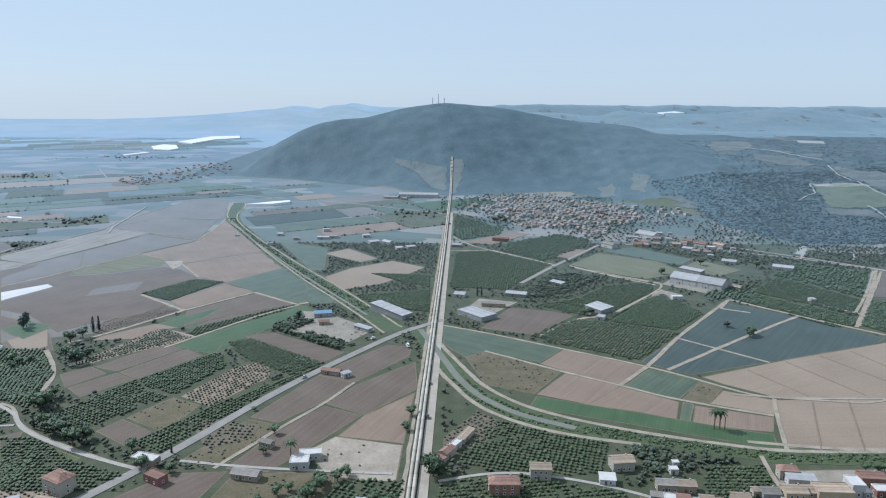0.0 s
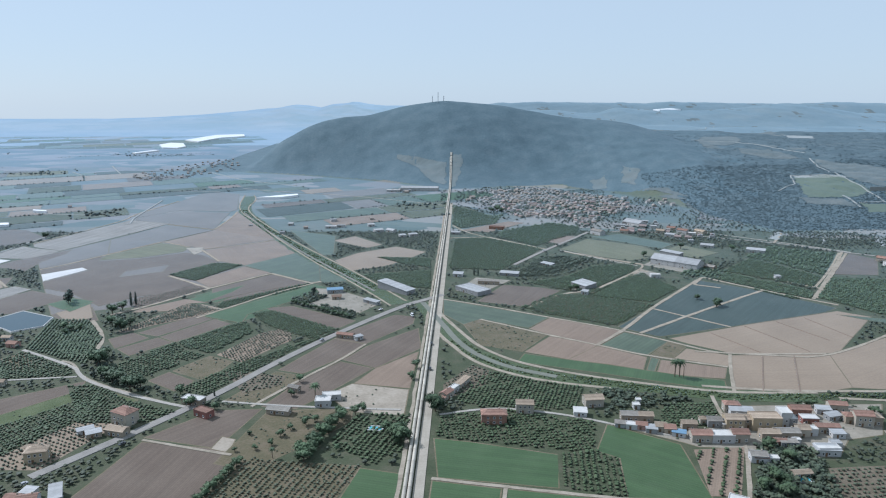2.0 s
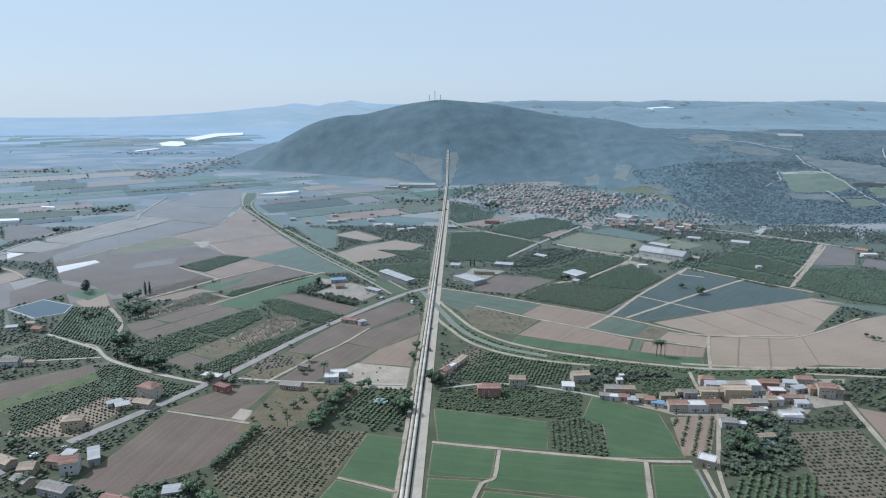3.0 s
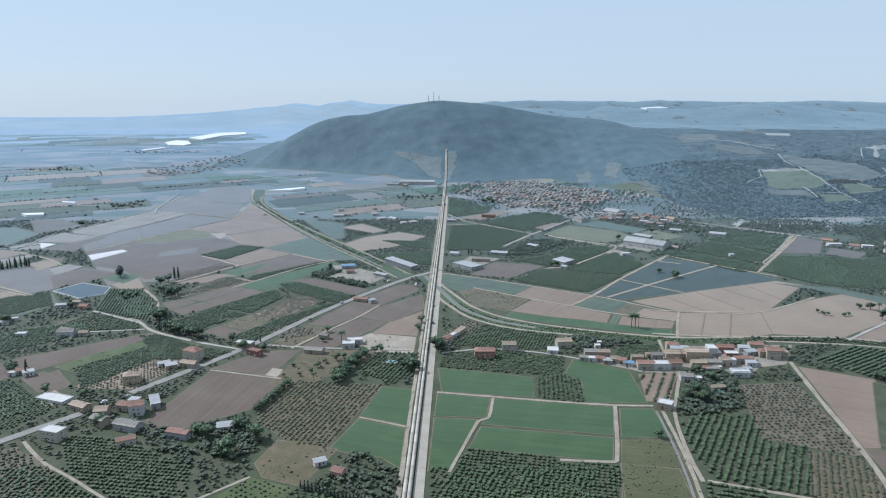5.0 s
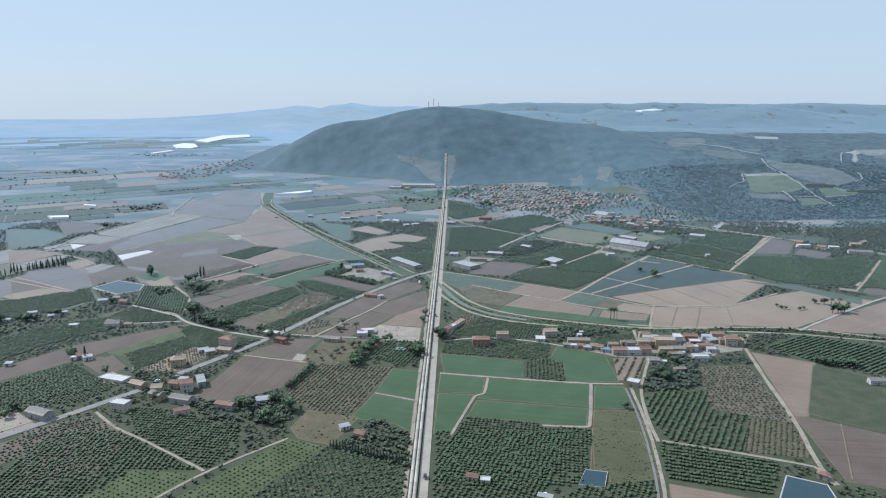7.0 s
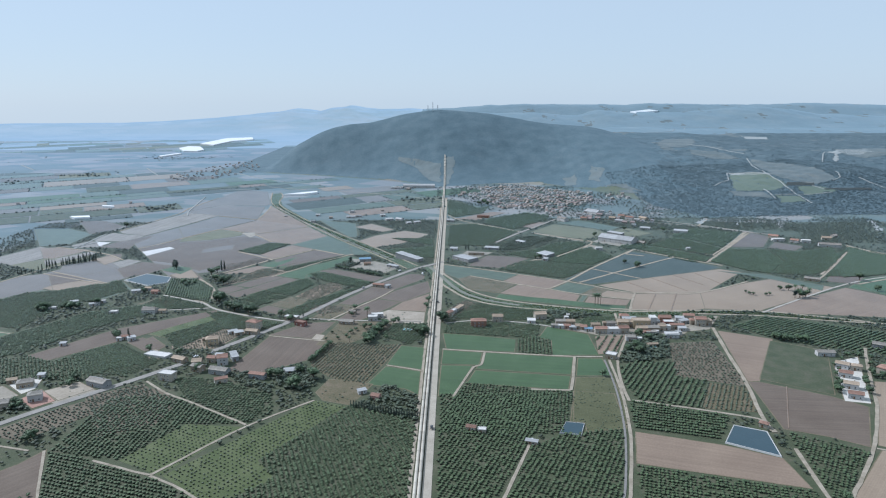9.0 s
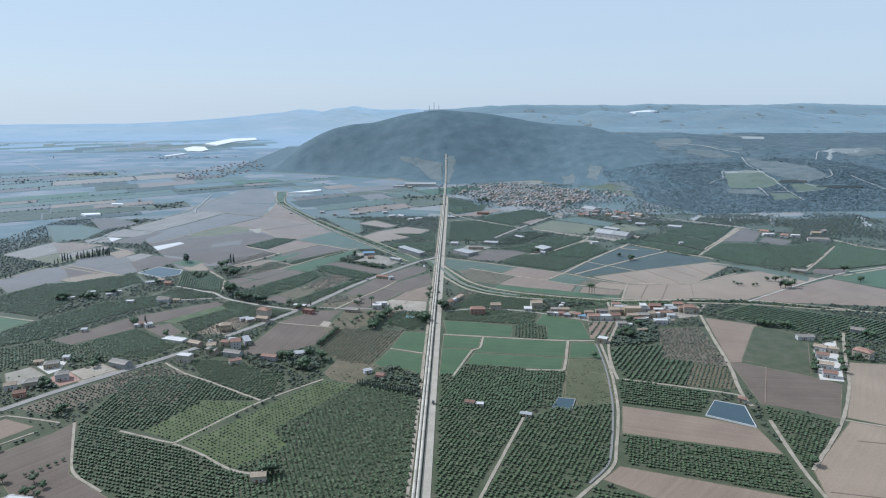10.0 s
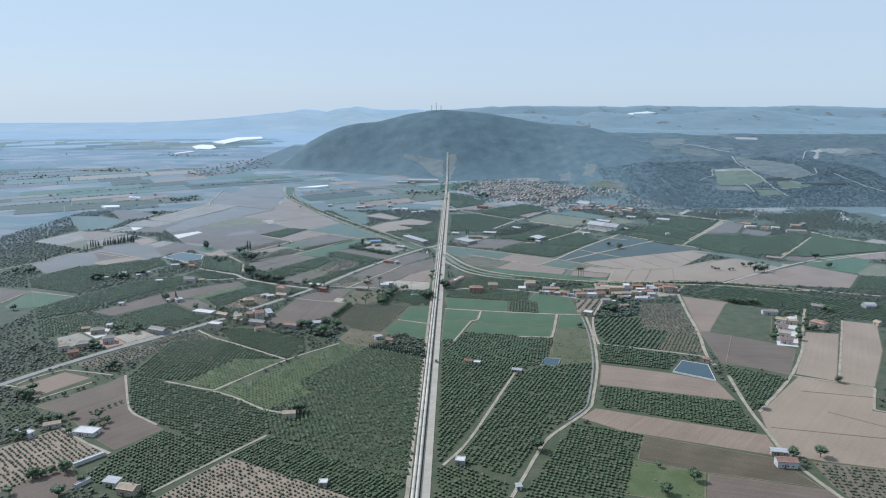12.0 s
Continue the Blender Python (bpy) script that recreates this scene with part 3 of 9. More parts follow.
ribbon("road", 2.16, M["lane"], [(-136.1, 323.8), (-92.8, 316.5), (-25.1, 311.8)], "narrow pale concrete farm lane", "road", 0.52, ragged=0.12)
ribbon("road", 2.16, M["lane"], [(-1.9, 305.0), (23.8, 313.0), (46.2, 312.6), (79.9, 302.1), (113.6, 283.2), (141.8, 274.5)], "narrow pale concrete farm lane", "road", 0.52, ragged=0.12)
ribbon("road", 2.64, M["lane"], [(-149.8, 313.6), (-189.7, 329.4), (-234.7, 354.6), (-248.5, 368.9), (-256.3, 380.3), (-314.2, 415.0)], "narrow pale concrete farm lane", "road", 0.52, ragged=0.12)
ribbon("road", 2.16, M["lane"], [(-246.5, 363.4), (-296.8, 356.5)], "narrow pale concrete farm lane", "road", 0.52, ragged=0.12)
ribbon("track", 2.29, M["track"], [(168.9, 331.2), (163.8, 302.7), (165.3, 272.5), (148.8, 231.3), (136.3, 201.9), (127.9, 154.7), (125.5, 126.6)], "pale unpaved farm track", "track", 0.45, ragged=0.35)
ribbon("track", 2.12, M["track"], [(131.1, 205.3), (125.8, 149.4), (116.2, 93.5), (108.8, 61.5), (96.4, 19.9), (90.9, 1.4), (74.1, -18.3), (53.0, -41.3), (39.3, -73.0), (24.8, -105.7)], "pale unpaved farm track", "track", 0.45, ragged=0.35)
ribbon("track", 2.38, M["track"], [(-116.2, 316.4), (-92.2, 362.9), (-73.4, 393.9), (-58.8, 426.8)], "pale unpaved farm track", "track", 0.45, ragged=0.35)
ribbon("track", 1.87, M["track"], [(-339.1, 49.6), (-323.3, 44.4)], "pale unpaved farm track", "track", 0.45, ragged=0.35)
ribbon("track", 1.87, M["track"], [(-217.6, 53.0), (-176.2, 34.8), (-139.7, 94.3), (-99.0, 134.1)], "pale unpaved farm track", "track", 0.45, ragged=0.35)
ribbon("track", 1.87, M["track"], [(-176.2, 34.8), (-156.4, 23.3), (-132.4, 2.5), (-118.6, -1.9)], "pale unpaved farm track", "track", 0.45, ragged=0.35)
ribbon("track", 1.87, M["track"], [(-166.8, -97.1), (-139.7, -59.1), (-121.0, -34.3)], "pale unpaved farm track", "track", 0.45, ragged=0.35)
ribbon("track", 1.87, M["track"], [(-137.8, 97.0), (-188.8, 135.2), (-211.1, 149.4), (-234.2, 172.5)], "pale unpaved farm track", "track", 0.45, ragged=0.35)
ribbon("track", 2.52, M["track"], [(0.2, 548.9), (35.9, 529.5), (91.5, 492.6), (145.2, 458.0), (174.8, 432.1), (196.2, 410.4), (212.5, 403.5), (281.0, 404.1)], "pale unpaved farm track", "track", 0.45, ragged=0.35)
ribbon("track", 2.52, M["track"], [(31.9, 487.8), (84.9, 446.1), (117.6, 423.9), (148.6, 400.2), (198.4, 379.0)], "pale unpaved farm track", "track", 0.45, ragged=0.35)
ribbon("track", 3.21, M["track"], [(117.6, 423.9), (146.6, 458.0), (190.7, 524.4), (266.4, 620.5)], "pale unpaved farm track", "track", 0.45, ragged=0.35)
ribbon("track", 3.21, M["track"], [(157.8, 450.9), (251.0, 528.8), (312.6, 576.8)], "pale unpaved farm track", "track", 0.45, ragged=0.35)
ribbon("track", 2.52, M["track"], [(188.2, 517.0), (236.7, 465.5)], "pale unpaved farm track", "track", 0.45, ragged=0.35)
ribbon("track", 2.38, M["track"], [(210.0, 403.5), (198.7, 374.9), (185.1, 336.0)], "pale unpaved farm track", "track", 0.45, ragged=0.35)
ribbon("track", 2.38, M["track"], [(-5.5, 234.8), (28.7, 227.4), (103.6, 213.1), (127.6, 212.8)], "pale unpaved farm track", "track", 0.45, ragged=0.35)
ribbon("track", 1.87, M["track"], [(30.0, 226.0), (25.7, 197.3), (18.6, 194.4), (0.7, 137.2)], "pale unpaved farm track", "track", 0.45, ragged=0.35)
ribbon("track", 2.38, M["track"], [(104.2, 213.1), (88.6, 145.4), (58.8, 148.7)], "pale unpaved farm track", "track", 0.45, ragged=0.35)
ribbon("track", 2.38, M["track"], [(128.0, 127.4), (165.9, 113.3), (205.2, 96.3), (205.0, 79.1)], "pale unpaved farm track", "track", 0.45, ragged=0.35)
ribbon("track", 2.89, M["track"], [(248.7, 283.8), (233.9, 216.5), (222.9, 155.9), (205.5, 93.3), (205.9, 77.3)], "pale unpaved farm track", "track", 0.45, ragged=0.35)
ribbon("track", 1.87, M["track"], [(46.5, 66.5), (20.5, -3.2), (3.1, -50.0), (-10.9, -72.1)], "pale unpaved farm track", "track", 0.45, ragged=0.35)
ribbon("track", 2.38, M["track"], [(207.7, 55.9), (196.8, -0.5), (194.0, -33.7), (190.4, -64.7), (194.6, -97.5), (201.1, -120.5)], "pale unpaved farm track", "track", 0.45, ragged=0.35)
ribbon("track", 2.38, M["track"], [(295.6, 114.7), (256.7, 54.9), (201.9, -6.5)], "pale unpaved farm track", "track", 0.45, ragged=0.35)
ribbon("track", 2.38, M["track"], [(295.6, 114.7), (334.9, 188.9), (356.3, 225.6)], "pale unpaved farm track", "track", 0.45, ragged=0.35)
ribbon("track", 1.87, M["track"], [(256.7, 54.9), (282.7, 42.1), (304.2, 31.2), (279.9, -5.0), (286.5, -8.0)], "pale unpaved farm track", "track", 0.45, ragged=0.35)
ribbon("track", 1.87, M["track"], [(284.9, 43.4), (372.0, 188.1)], "pale unpaved farm track", "track", 0.45, ragged=0.35)
ribbon("track", 2.52, M["track"], [(186.4, 410.0), (239.2, 400.4), (278.2, 396.1), (356.1, 448.0)], "pale unpaved farm track", "track", 0.45, ragged=0.35)
ribbon("road", 2.64, M["lane"], [(-406.3, 1315.5), (-305.2, 1259.5), (-179.8, 1226.0), (-1.7, 1117.1)], "narrow pale concrete farm lane", "road", 0.52, ragged=0.12)
ribbon("track", 1.87, M["track"], [(-51.8, 199.6), (-37.4, 193.5), (-22.1, 186.6)], "pale unpaved farm track", "track", 0.45, ragged=0.35)
ribbon("track", 1.87, M["track"], [(-272.9, 392.4), (-260.2, 387.0), (-243.6, 361.8), (-197.9, 335.5), (-156.7, 316.1)], "pale unpaved farm track", "track", 0.45, ragged=0.35)
ribbon("road", 2.64, M["lane"], [(370.1, 887.1), (411.6, 846.6), (455.8, 804.3), (501.9, 751.7)], "narrow pale concrete farm lane", "road", 0.52, ragged=0.12)
ribbon("riverbed", 17, M["reeds"], [(-18.7, 538.6), (0.3, 473.2), (10.6, 433.9), (24.4, 403.2), (45.8, 378.8), (76.7, 361.8), (106.8, 351.9), (144.8, 339.9), (181.5, 330.7), (233.6, 329.5)], "channel overgrown with dark green reeds", "river", 0.3, ragged=0.4)
ribbon("river_water", 5.0, M["riverwater"], [(-18.7, 538.6), (0.3, 473.2), (10.6, 433.9), (24.4, 403.2), (45.8, 378.8), (76.7, 361.8)], "shallow grey-green river water", "water", 0.5)
ribbon("river_track", 3.2, M["track"], [(-12.4, 538.7), (0.3, 495.9), (16.3, 449.7), (27.8, 420.0), (47.5, 393.8), (72.6, 375.5), (108.6, 358.7), (146.9, 345.5), (183.7, 335.2), (237.5, 335.6)], "pale track along the river bank", "track", ragged=0.3)
ribbon("river_track", 3.2, M["track"], [(-10.9, 473.1), (0.3, 440.5), (12.5, 410.1), (23.6, 388.1), (44.6, 367.8), (74.8, 351.6), (108.5, 343.1)], "pale track along the river bank", "track", ragged=0.3)
ribbon("river_track", 3.2, M["track"], [(168.3, 346.5), (216.2, 337.6), (276.8, 337.7), (318.7, 334.0), (371.8, 310.8), (404.5, 294.7)], "pale track along the river bank", "track", ragged=0.3)
ribbon("track", 2.52, M["track"], [(-505.8, 520.4), (-404.2, 465.3)], "pale unpaved farm track", "track", 0.45, ragged=0.35)
ribbon("track", 2.52, M["track"], [(-566.1, 415.1), (-539.9, 458.2), (-529.8, 506.3), (-506.6, 575.8)], "pale unpaved farm track", "track", 0.45, ragged=0.35)
ribbon("track", 1.87, M["track"], [(-472.4, 264.4), (-469.0, 310.7), (-408.0, 288.4)], "pale unpaved farm track", "track", 0.45, ragged=0.35)
ribbon("road", 2.64, M["lane"], [(316.8, 328.1), (378.7, 374.1), (474.4, 441.1), (554.4, 471.3), (648.9, 503.4)], "narrow pale concrete farm lane", "road", 0.52, ragged=0.12)
ribbon("track", 2.52, M["track"], [(444.6, 454.5), (502.5, 522.0), (564.7, 600.3)], "pale unpaved farm track", "track", 0.45, ragged=0.35)
ribbon("track", 2.52, M["track"], [(371.3, 588.8), (424.5, 658.9), (486.2, 750.0)], "pale unpaved farm track", "track", 0.45, ragged=0.35)
ribbon("track", 2.52, M["track"], [(590.3, 644.5), (597.1, 590.7), (620.7, 565.2)], "pale unpaved farm track", "track", 0.45, ragged=0.35)
ribbon("track", 2.89, M["track"], [(246.5, 326.9), (311.7, 318.8), (367.5, 299.2), (410.4, 291.2), (466.3, 268.7)], "pale unpaved farm track", "track", 0.45, ragged=0.35)
ribbon("track", 3.21, M["track"], [(497.0, 760.8), (437.8, 672.8), (347.6, 547.4)], "pale unpaved farm track", "track", 0.45, ragged=0.35)
ribbon("track", 3.21, M["track"], [(276.3, 587.3), (253.9, 600.7), (274.1, 630.2), (319.5, 571.5), (359.6, 527.7)], "pale unpaved farm track", "track", 0.45, ragged=0.35)
ribbon("track", 2.52, M["track"], [(163.7, 750.6), (193.4, 720.3), (227.9, 692.3), (223.2, 670.1), (153.3, 585.9)], "pale unpaved farm track", "track", 0.45, ragged=0.35)
ribbon("track", 2.52, M["track"], [(14.9, 941.1), (39.3, 877.0), (132.2, 771.9)], "pale unpaved farm track", "track", 0.45, ragged=0.35)
ribbon("road", 2.16, M["lane"], [(146.8, 769.9), (184.3, 719.4), (220.1, 683.4)], "narrow pale concrete farm lane", "road", 0.52, ragged=0.12)
ribbon("irrigation_channel", 1.4, M["channel"], [(127.4, 205.4), (122.0, 147.4), (112.8, 93.6), (105.3, 61.6), (93.5, 19.9), (87.3, 1.5), (71.9, -16.6)], "narrow open concrete irrigation channel", "channel", 0.45, ragged=0.0)
ribbon("track", 3.44, M["track"], [(-298.3, 486.3), (-264.9, 441.6), (-255.1, 398.1)], "pale unpaved farm track", "track", 0.45, ragged=0.35)
ribbon("furrow", 0.9, M["dryplough"], [(280.2, 479.7), (299.5, 433.1)], "long darker furrow line across a bare field", "furrow", 0.45, ragged=0.0)
ribbon("furrow", 0.9, M["dryplough"], [(309.1, 490.5), (321.3, 440.0)], "long darker furrow line across a bare field", "furrow", 0.45, ragged=0.0)
ribbon("furrow", 0.9, M["dryplough"], [(248.9, 467.8), (271.4, 409.3)], "long darker furrow line across a bare field", "furrow", 0.45, ragged=0.0)
ribbon("furrow", 0.9, M["dryplough"], [(214.1, 451.4), (234.0, 407.8)], "long darker furrow line across a bare field", "furrow", 0.45, ragged=0.0)
ribbon("furrow", 0.9, M["dryplough"], [(231.8, 399.1), (204.0, 337.0)], "long darker furrow line across a bare field", "furrow", 0.45, ragged=0.0)
ribbon("furrow", 0.9, M["dryplough"], [(255.6, 401.0), (227.1, 336.3)], "long darker furrow line across a bare field", "furrow", 0.45, ragged=0.0)
ribbon("furrow", 0.7, M["dryplough"], [(272.8, -29.9), (247.6, -7.3)], "long darker furrow line across a bare field", "furrow", 0.45, ragged=0.0)
ribbon("furrow", 0.7, M["dryplough"], [(262.5, -44.9), (198.9, -28.6)], "long darker furrow line across a bare field", "furrow", 0.45, ragged=0.0)
ribbon("furrow", 0.7, M["dryplough"], [(300.1, 12.9), (247.7, 26.9)], "long darker furrow line across a bare field", "furrow", 0.45, ragged=0.0)
ribbon("furrow", 0.7, M["dryplough"], [(249.0, 148.1), (216.8, 82.4)], "long darker furrow line across a bare field", "furrow", 0.45, ragged=0.0)
ribbon("riverbed", 21.0, M["reeds"], [(-365.6, 1215.7), (-337.5, 1067.1), (-282.0, 961.8), (-184.8, 779.8), (-128.0, 684.1), (-67.5, 585.6), (-38.7, 534.0)], "green reedy river channel", "river", 0.28, ragged=0.3)
ribbon("irrigation_channel", 2.2, M["channel"], [(-329.3, 1048.8), (-278.8, 950.4), (-183.5, 774.0), (-126.8, 677.3), (-66.6, 577.1)], "narrow open concrete irrigation channel", "channel", 0.45, ragged=0.0)
ribbon("river_track", 2.0, M["track"], [(-378.3, 1227.6), (-350.3, 1076.3), (-273.5, 943.1), (-224.2, 842.9), (-144.9, 695.6), (-105.0, 631.1), (-64.8, 560.9), (-47.5, 528.2)], "pale track along the river bank", "track", 0.45, ragged=0.35)
ribbon("river_track", 2.0, M["track"], [(-360.9, 1228.0), (-341.0, 1175.2), (-337.5, 1091.1), (-298.2, 1001.5), (-199.7, 829.8), (-156.6, 754.5), (-90.9, 647.5), (-40.0, 553.4), (-33.7, 542.8)], "pale track along the river bank", "track", 0.45, ragged=0.35)
ribbon("track", 2.52, M["track"], [(-541.6, 814.5), (-525.5, 896.3), (-497.0, 985.9), (-504.3, 1027.9), (-479.9, 1161.4)], "pale unpaved farm track", "track", 0.45, ragged=0.35)
ribbon("track", 2.75, M["track"], [(-448.7, 668.6), (-430.8, 696.5), (-410.1, 748.0), (-374.3, 827.0), (-324.6, 789.7)], "pale unpaved farm track", "track", 0.45, ragged=0.35)
ribbon("track", 2.75, M["track"], [(-303.3, 772.2), (-261.2, 708.5)], "pale unpaved farm track", "track", 0.45, ragged=0.35)
ribbon("track", 2.29, M["track"], [(-303.5, 778.0), (-261.7, 803.0), (-226.8, 839.5)], "pale unpaved farm track", "track", 0.45, ragged=0.35)
ribbon("track", 2.29, M["track"], [(-416.4, 952.0), (-334.7, 913.4), (-335.9, 1000.9), (-342.7, 1057.7)], "pale unpaved farm track", "track", 0.45, ragged=0.35)
ribbon("track", 3.44, M["track"], [(-293.5, 640.8), (-232.9, 588.8), (-186.2, 650.4), (-135.3, 607.9), (-126.4, 615.4)], "pale unpaved farm track", "track", 0.45, ragged=0.35)
ribbon("track", 3.44, M["track"], [(-232.9, 588.8), (-253.5, 554.1), (-276.1, 517.5), (-289.9, 501.5)], "pale unpaved farm track", "track", 0.45, ragged=0.35)
ribbon("track", 2.75, M["track"], [(-132.7, 607.9), (-161.0, 576.1), (-197.1, 517.0), (-211.9, 492.1)], "pale unpaved farm track", "track", 0.45, ragged=0.35)
ribbon("track", 2.29, M["track"], [(-197.1, 517.0), (-221.0, 532.1)], "pale unpaved farm track", "track", 0.45, ragged=0.35)
ribbon("track", 2.75, M["track"], [(-500.6, 531.1), (-399.7, 468.1)], "pale unpaved farm track", "track", 0.45, ragged=0.35)
ribbon("track", 2.98, M["track"], [(-575.6, 685.1), (-477.0, 635.1), (-438.3, 593.8)], "pale unpaved farm track", "track", 0.45, ragged=0.35)
ribbon("track", 1.70, M["track"], [(-326.8, 48.7), (-321.4, 62.6), (-306.1, 78.2), (-262.9, 65.9)], "pale unpaved farm track", "track", 0.45, ragged=0.35)
ribbon("track", 1.70, M["track"], [(-298.2, 18.7), (-288.2, 32.8), (-271.7, 53.0)], "pale unpaved farm track", "track", 0.45, ragged=0.35)
ribbon("track", 1.70, M["track"], [(-253.3, 65.7), (-227.9, 11.9), (-220.2, -0.6), (-195.6, -18.5)], "pale unpaved farm track", "track", 0.45, ragged=0.35)
ribbon("track", 2.04, M["track"], [(-256.0, -21.3), (-230.5, -42.0), (-208.7, -55.5)], "pale unpaved farm track", "track", 0.45, ragged=0.35)
field("hazesoil", "bare field whose brown is greyed to stand for haze", [(-343.2, 502.8), (-462.2, 689.7), (-405.2, 821.6), (-239.8, 871.0), (-187.2, 772.9), (-222.2, 685.0), (-234.1, 590.1), (-278.0, 526.2)])
field("plastic", "long strip of white crop cover", [(-429.6, 638.5), (-409.7, 677.9), (-395.8, 670.5), (-415.4, 616.2)])
field("leaf", "dark green leafy crop field", [(-291.7, 640.3), (-272.3, 692.2), (-227.1, 700.9), (-226.1, 685.0), (-259.9, 620.7)])
field("hazesoil", "bare field whose brown is greyed to stand for haze", [(-290.0, 636.2), (-221.2, 681.9), (-186.5, 648.5), (-232.3, 590.1)])
field("crop", "even green field of low crops", [(-239.9, 562.0), (-210.1, 538.6), (-187.9, 596.6), (-210.7, 602.4)])
field("plough", "ploughed brown field with fine furrows", [(-209.3, 536.6), (-187.9, 596.6), (-180.9, 648.6), (-136.4, 611.9), (-184.4, 562.6)])
field("crop", "even green field of low crops", [(-212.7, 513.0), (-205.3, 529.8), (-135.2, 609.4), (-114.2, 591.5), (-133.2, 568.6), (-164.1, 487.6), (-188.4, 483.3)])
field("leaf", "dark green leafy crop field", [(-223.6, 689.7), (-185.9, 767.1), (-97.3, 616.2), (-135.2, 609.4), (-181.7, 651.4)])
orchard("young", [(-284.3, 535.8), (-255.9, 601.8), (-231.9, 584.3), (-270.2, 536.0)])
orchard("dots", [(-264.7, 455.8), (-227.7, 531.5), (-201.2, 527.0), (-212.5, 508.5), (-255.9, 454.4)])
field("plough", "ploughed brown field with fine furrows", [(-343.2, 502.8), (-317.8, 525.8), (-292.6, 486.4), (-316.2, 478.1)])
field("plough", "ploughed brown field with fine furrows", [(-262.1, 439.2), (-249.4, 454.9), (-231.1, 441.8), (-246.7, 416.9)])
field("plough", "ploughed brown field with fine furrows", [(-245.6, 453.8), (-214.5, 502.2), (-196.7, 489.8), (-226.3, 445.2)])
field("plough", "ploughed brown field with fine furrows", [(-244.9, 416.9), (-224.5, 442.9), (-207.7, 431.4), (-229.3, 402.3)])
field("plough", "ploughed brown field with fine furrows", [(-223.7, 443.9), (-195.3, 489.8), (-176.7, 477.2), (-206.5, 431.4)])
orchard("citrus", [(-230.8, 379.3), (-205.8, 429.8), (-194.7, 415.8), (-173.0, 404.2), (-191.4, 377.1), (-203.0, 362.3), (-211.9, 353.0)])
orchard("dense", [(-205.2, 431.4), (-175.6, 474.1), (-165.7, 482.0), (-153.3, 455.7), (-170.5, 407.1), (-193.6, 418.9)])
orchard("dots", [(-146.9, 452.2), (-165.8, 404.2), (-142.9, 389.2), (-125.5, 422.5), (-117.5, 435.4), (-124.5, 463.3), (-132.6, 463.2)])
field("scrub", "dry field with scrub and weeds", [(-186.4, 373.3), (-182.5, 382.3), (-170.0, 402.8), (-149.5, 391.8), (-152.5, 374.8), (-161.2, 358.0)])
field("plough", "ploughed brown field with fine furrows", [(-196.3, 356.6), (-188.0, 372.1), (-165.0, 356.8), (-165.2, 352.2), (-171.9, 339.2)])
orchard("citrus", [(-171.4, 339.9), (-133.9, 399.1), (-87.0, 457.4), (-93.0, 433.0), (-141.2, 353.3), (-149.5, 331.7)])
field("plough", "ploughed brown field with fine furrows", [(-159.8, 522.7), (-136.5, 527.7), (-73.3, 484.4), (-87.7, 461.0), (-150.0, 509.1)])
orchard("dense", [(-166.5, 504.6), (-151.2, 513.6), (-84.9, 461.1), (-104.7, 439.6), (-145.3, 471.8)])
field("dirtyard", "farmyard of bare pale earth", [(-142.9, 547.3), (-134.8, 591.3), (-106.3, 585.7), (-55.7, 538.2), (-79.1, 495.1)])
field("plough", "ploughed brown field with fine furrows", [(-85.2, 439.8), (-70.5, 464.9), (-41.8, 501.4), (-23.8, 495.6), (-24.4, 476.9), (-58.8, 426.8)])
field("plough", "ploughed brown field with fine furrows", [(-114.1, 375.1), (-85.2, 439.8), (-58.8, 426.8), (-73.9, 396.7), (-95.5, 367.7)])
field("plough", "ploughed brown field with fine furrows", [(-72.2, 393.9), (-57.1, 423.7), (-19.7, 465.4), (-16.0, 417.8), (-46.8, 378.1)])
field("plough", "ploughed brown field with fine furrows", [(-110.4, 316.4), (-92.2, 362.9), (-72.9, 391.2), (-48.0, 378.1), (-76.5, 330.2), (-88.2, 312.9)])
field("dryplough", "dry light brown ploughed field", [(-58.7, 351.6), (-46.8, 378.1), (-17.5, 411.7), (-21.0, 343.1)])
field("dirt", "bare pale trampled dirt plot", [(-73.3, 334.3), (-59.8, 351.6), (-21.3, 341.8), (-22.4, 302.0), (-57.0, 309.4)])
field("scrub", "dry field with scrub and weeds", [(-136.4, 323.9), (-114.6, 372.5), (-93.8, 365.3), (-111.6, 320.2)])
field("plough", "ploughed brown field with fine furrows", [(-178.7, 192.4), (-163.8, 273.1), (-117.5, 264.5), (-104.1, 255.1), (-115.4, 214.8), (-159.3, 179.6)])
field("plough", "ploughed brown field with fine furrows", [(-165.0, 277.2), (-136.6, 311.6), (-108.4, 313.9), (-120.4, 264.6)])
field("dirt", "bare pale trampled dirt plot", [(-124.0, 264.6), (-122.0, 279.0), (-113.2, 275.6), (-111.9, 259.8)])
field("scrub", "dry field with scrub and weeds", [(-104.7, 311.1), (-54.1, 315.0), (-52.5, 295.1), (-96.1, 241.8), (-117.3, 249.3)])
orchard("rows", [(-40.8, 247.3), (-65.4, 162.5), (-90.3, 173.2), (-110.2, 193.0), (-115.5, 211.2), (-101.5, 253.6)])
field("crop", "even green field of low crops", [(-42.1, 245.5), (-20.9, 239.8), (-22.5, 188.9), (-52.0, 201.1)])
field("crop", "even green field of low crops", [(-52.3, 198.1), (-23.3, 186.1), (-24.0, 140.2), (-34.8, 152.1), (-64.7, 161.2)])
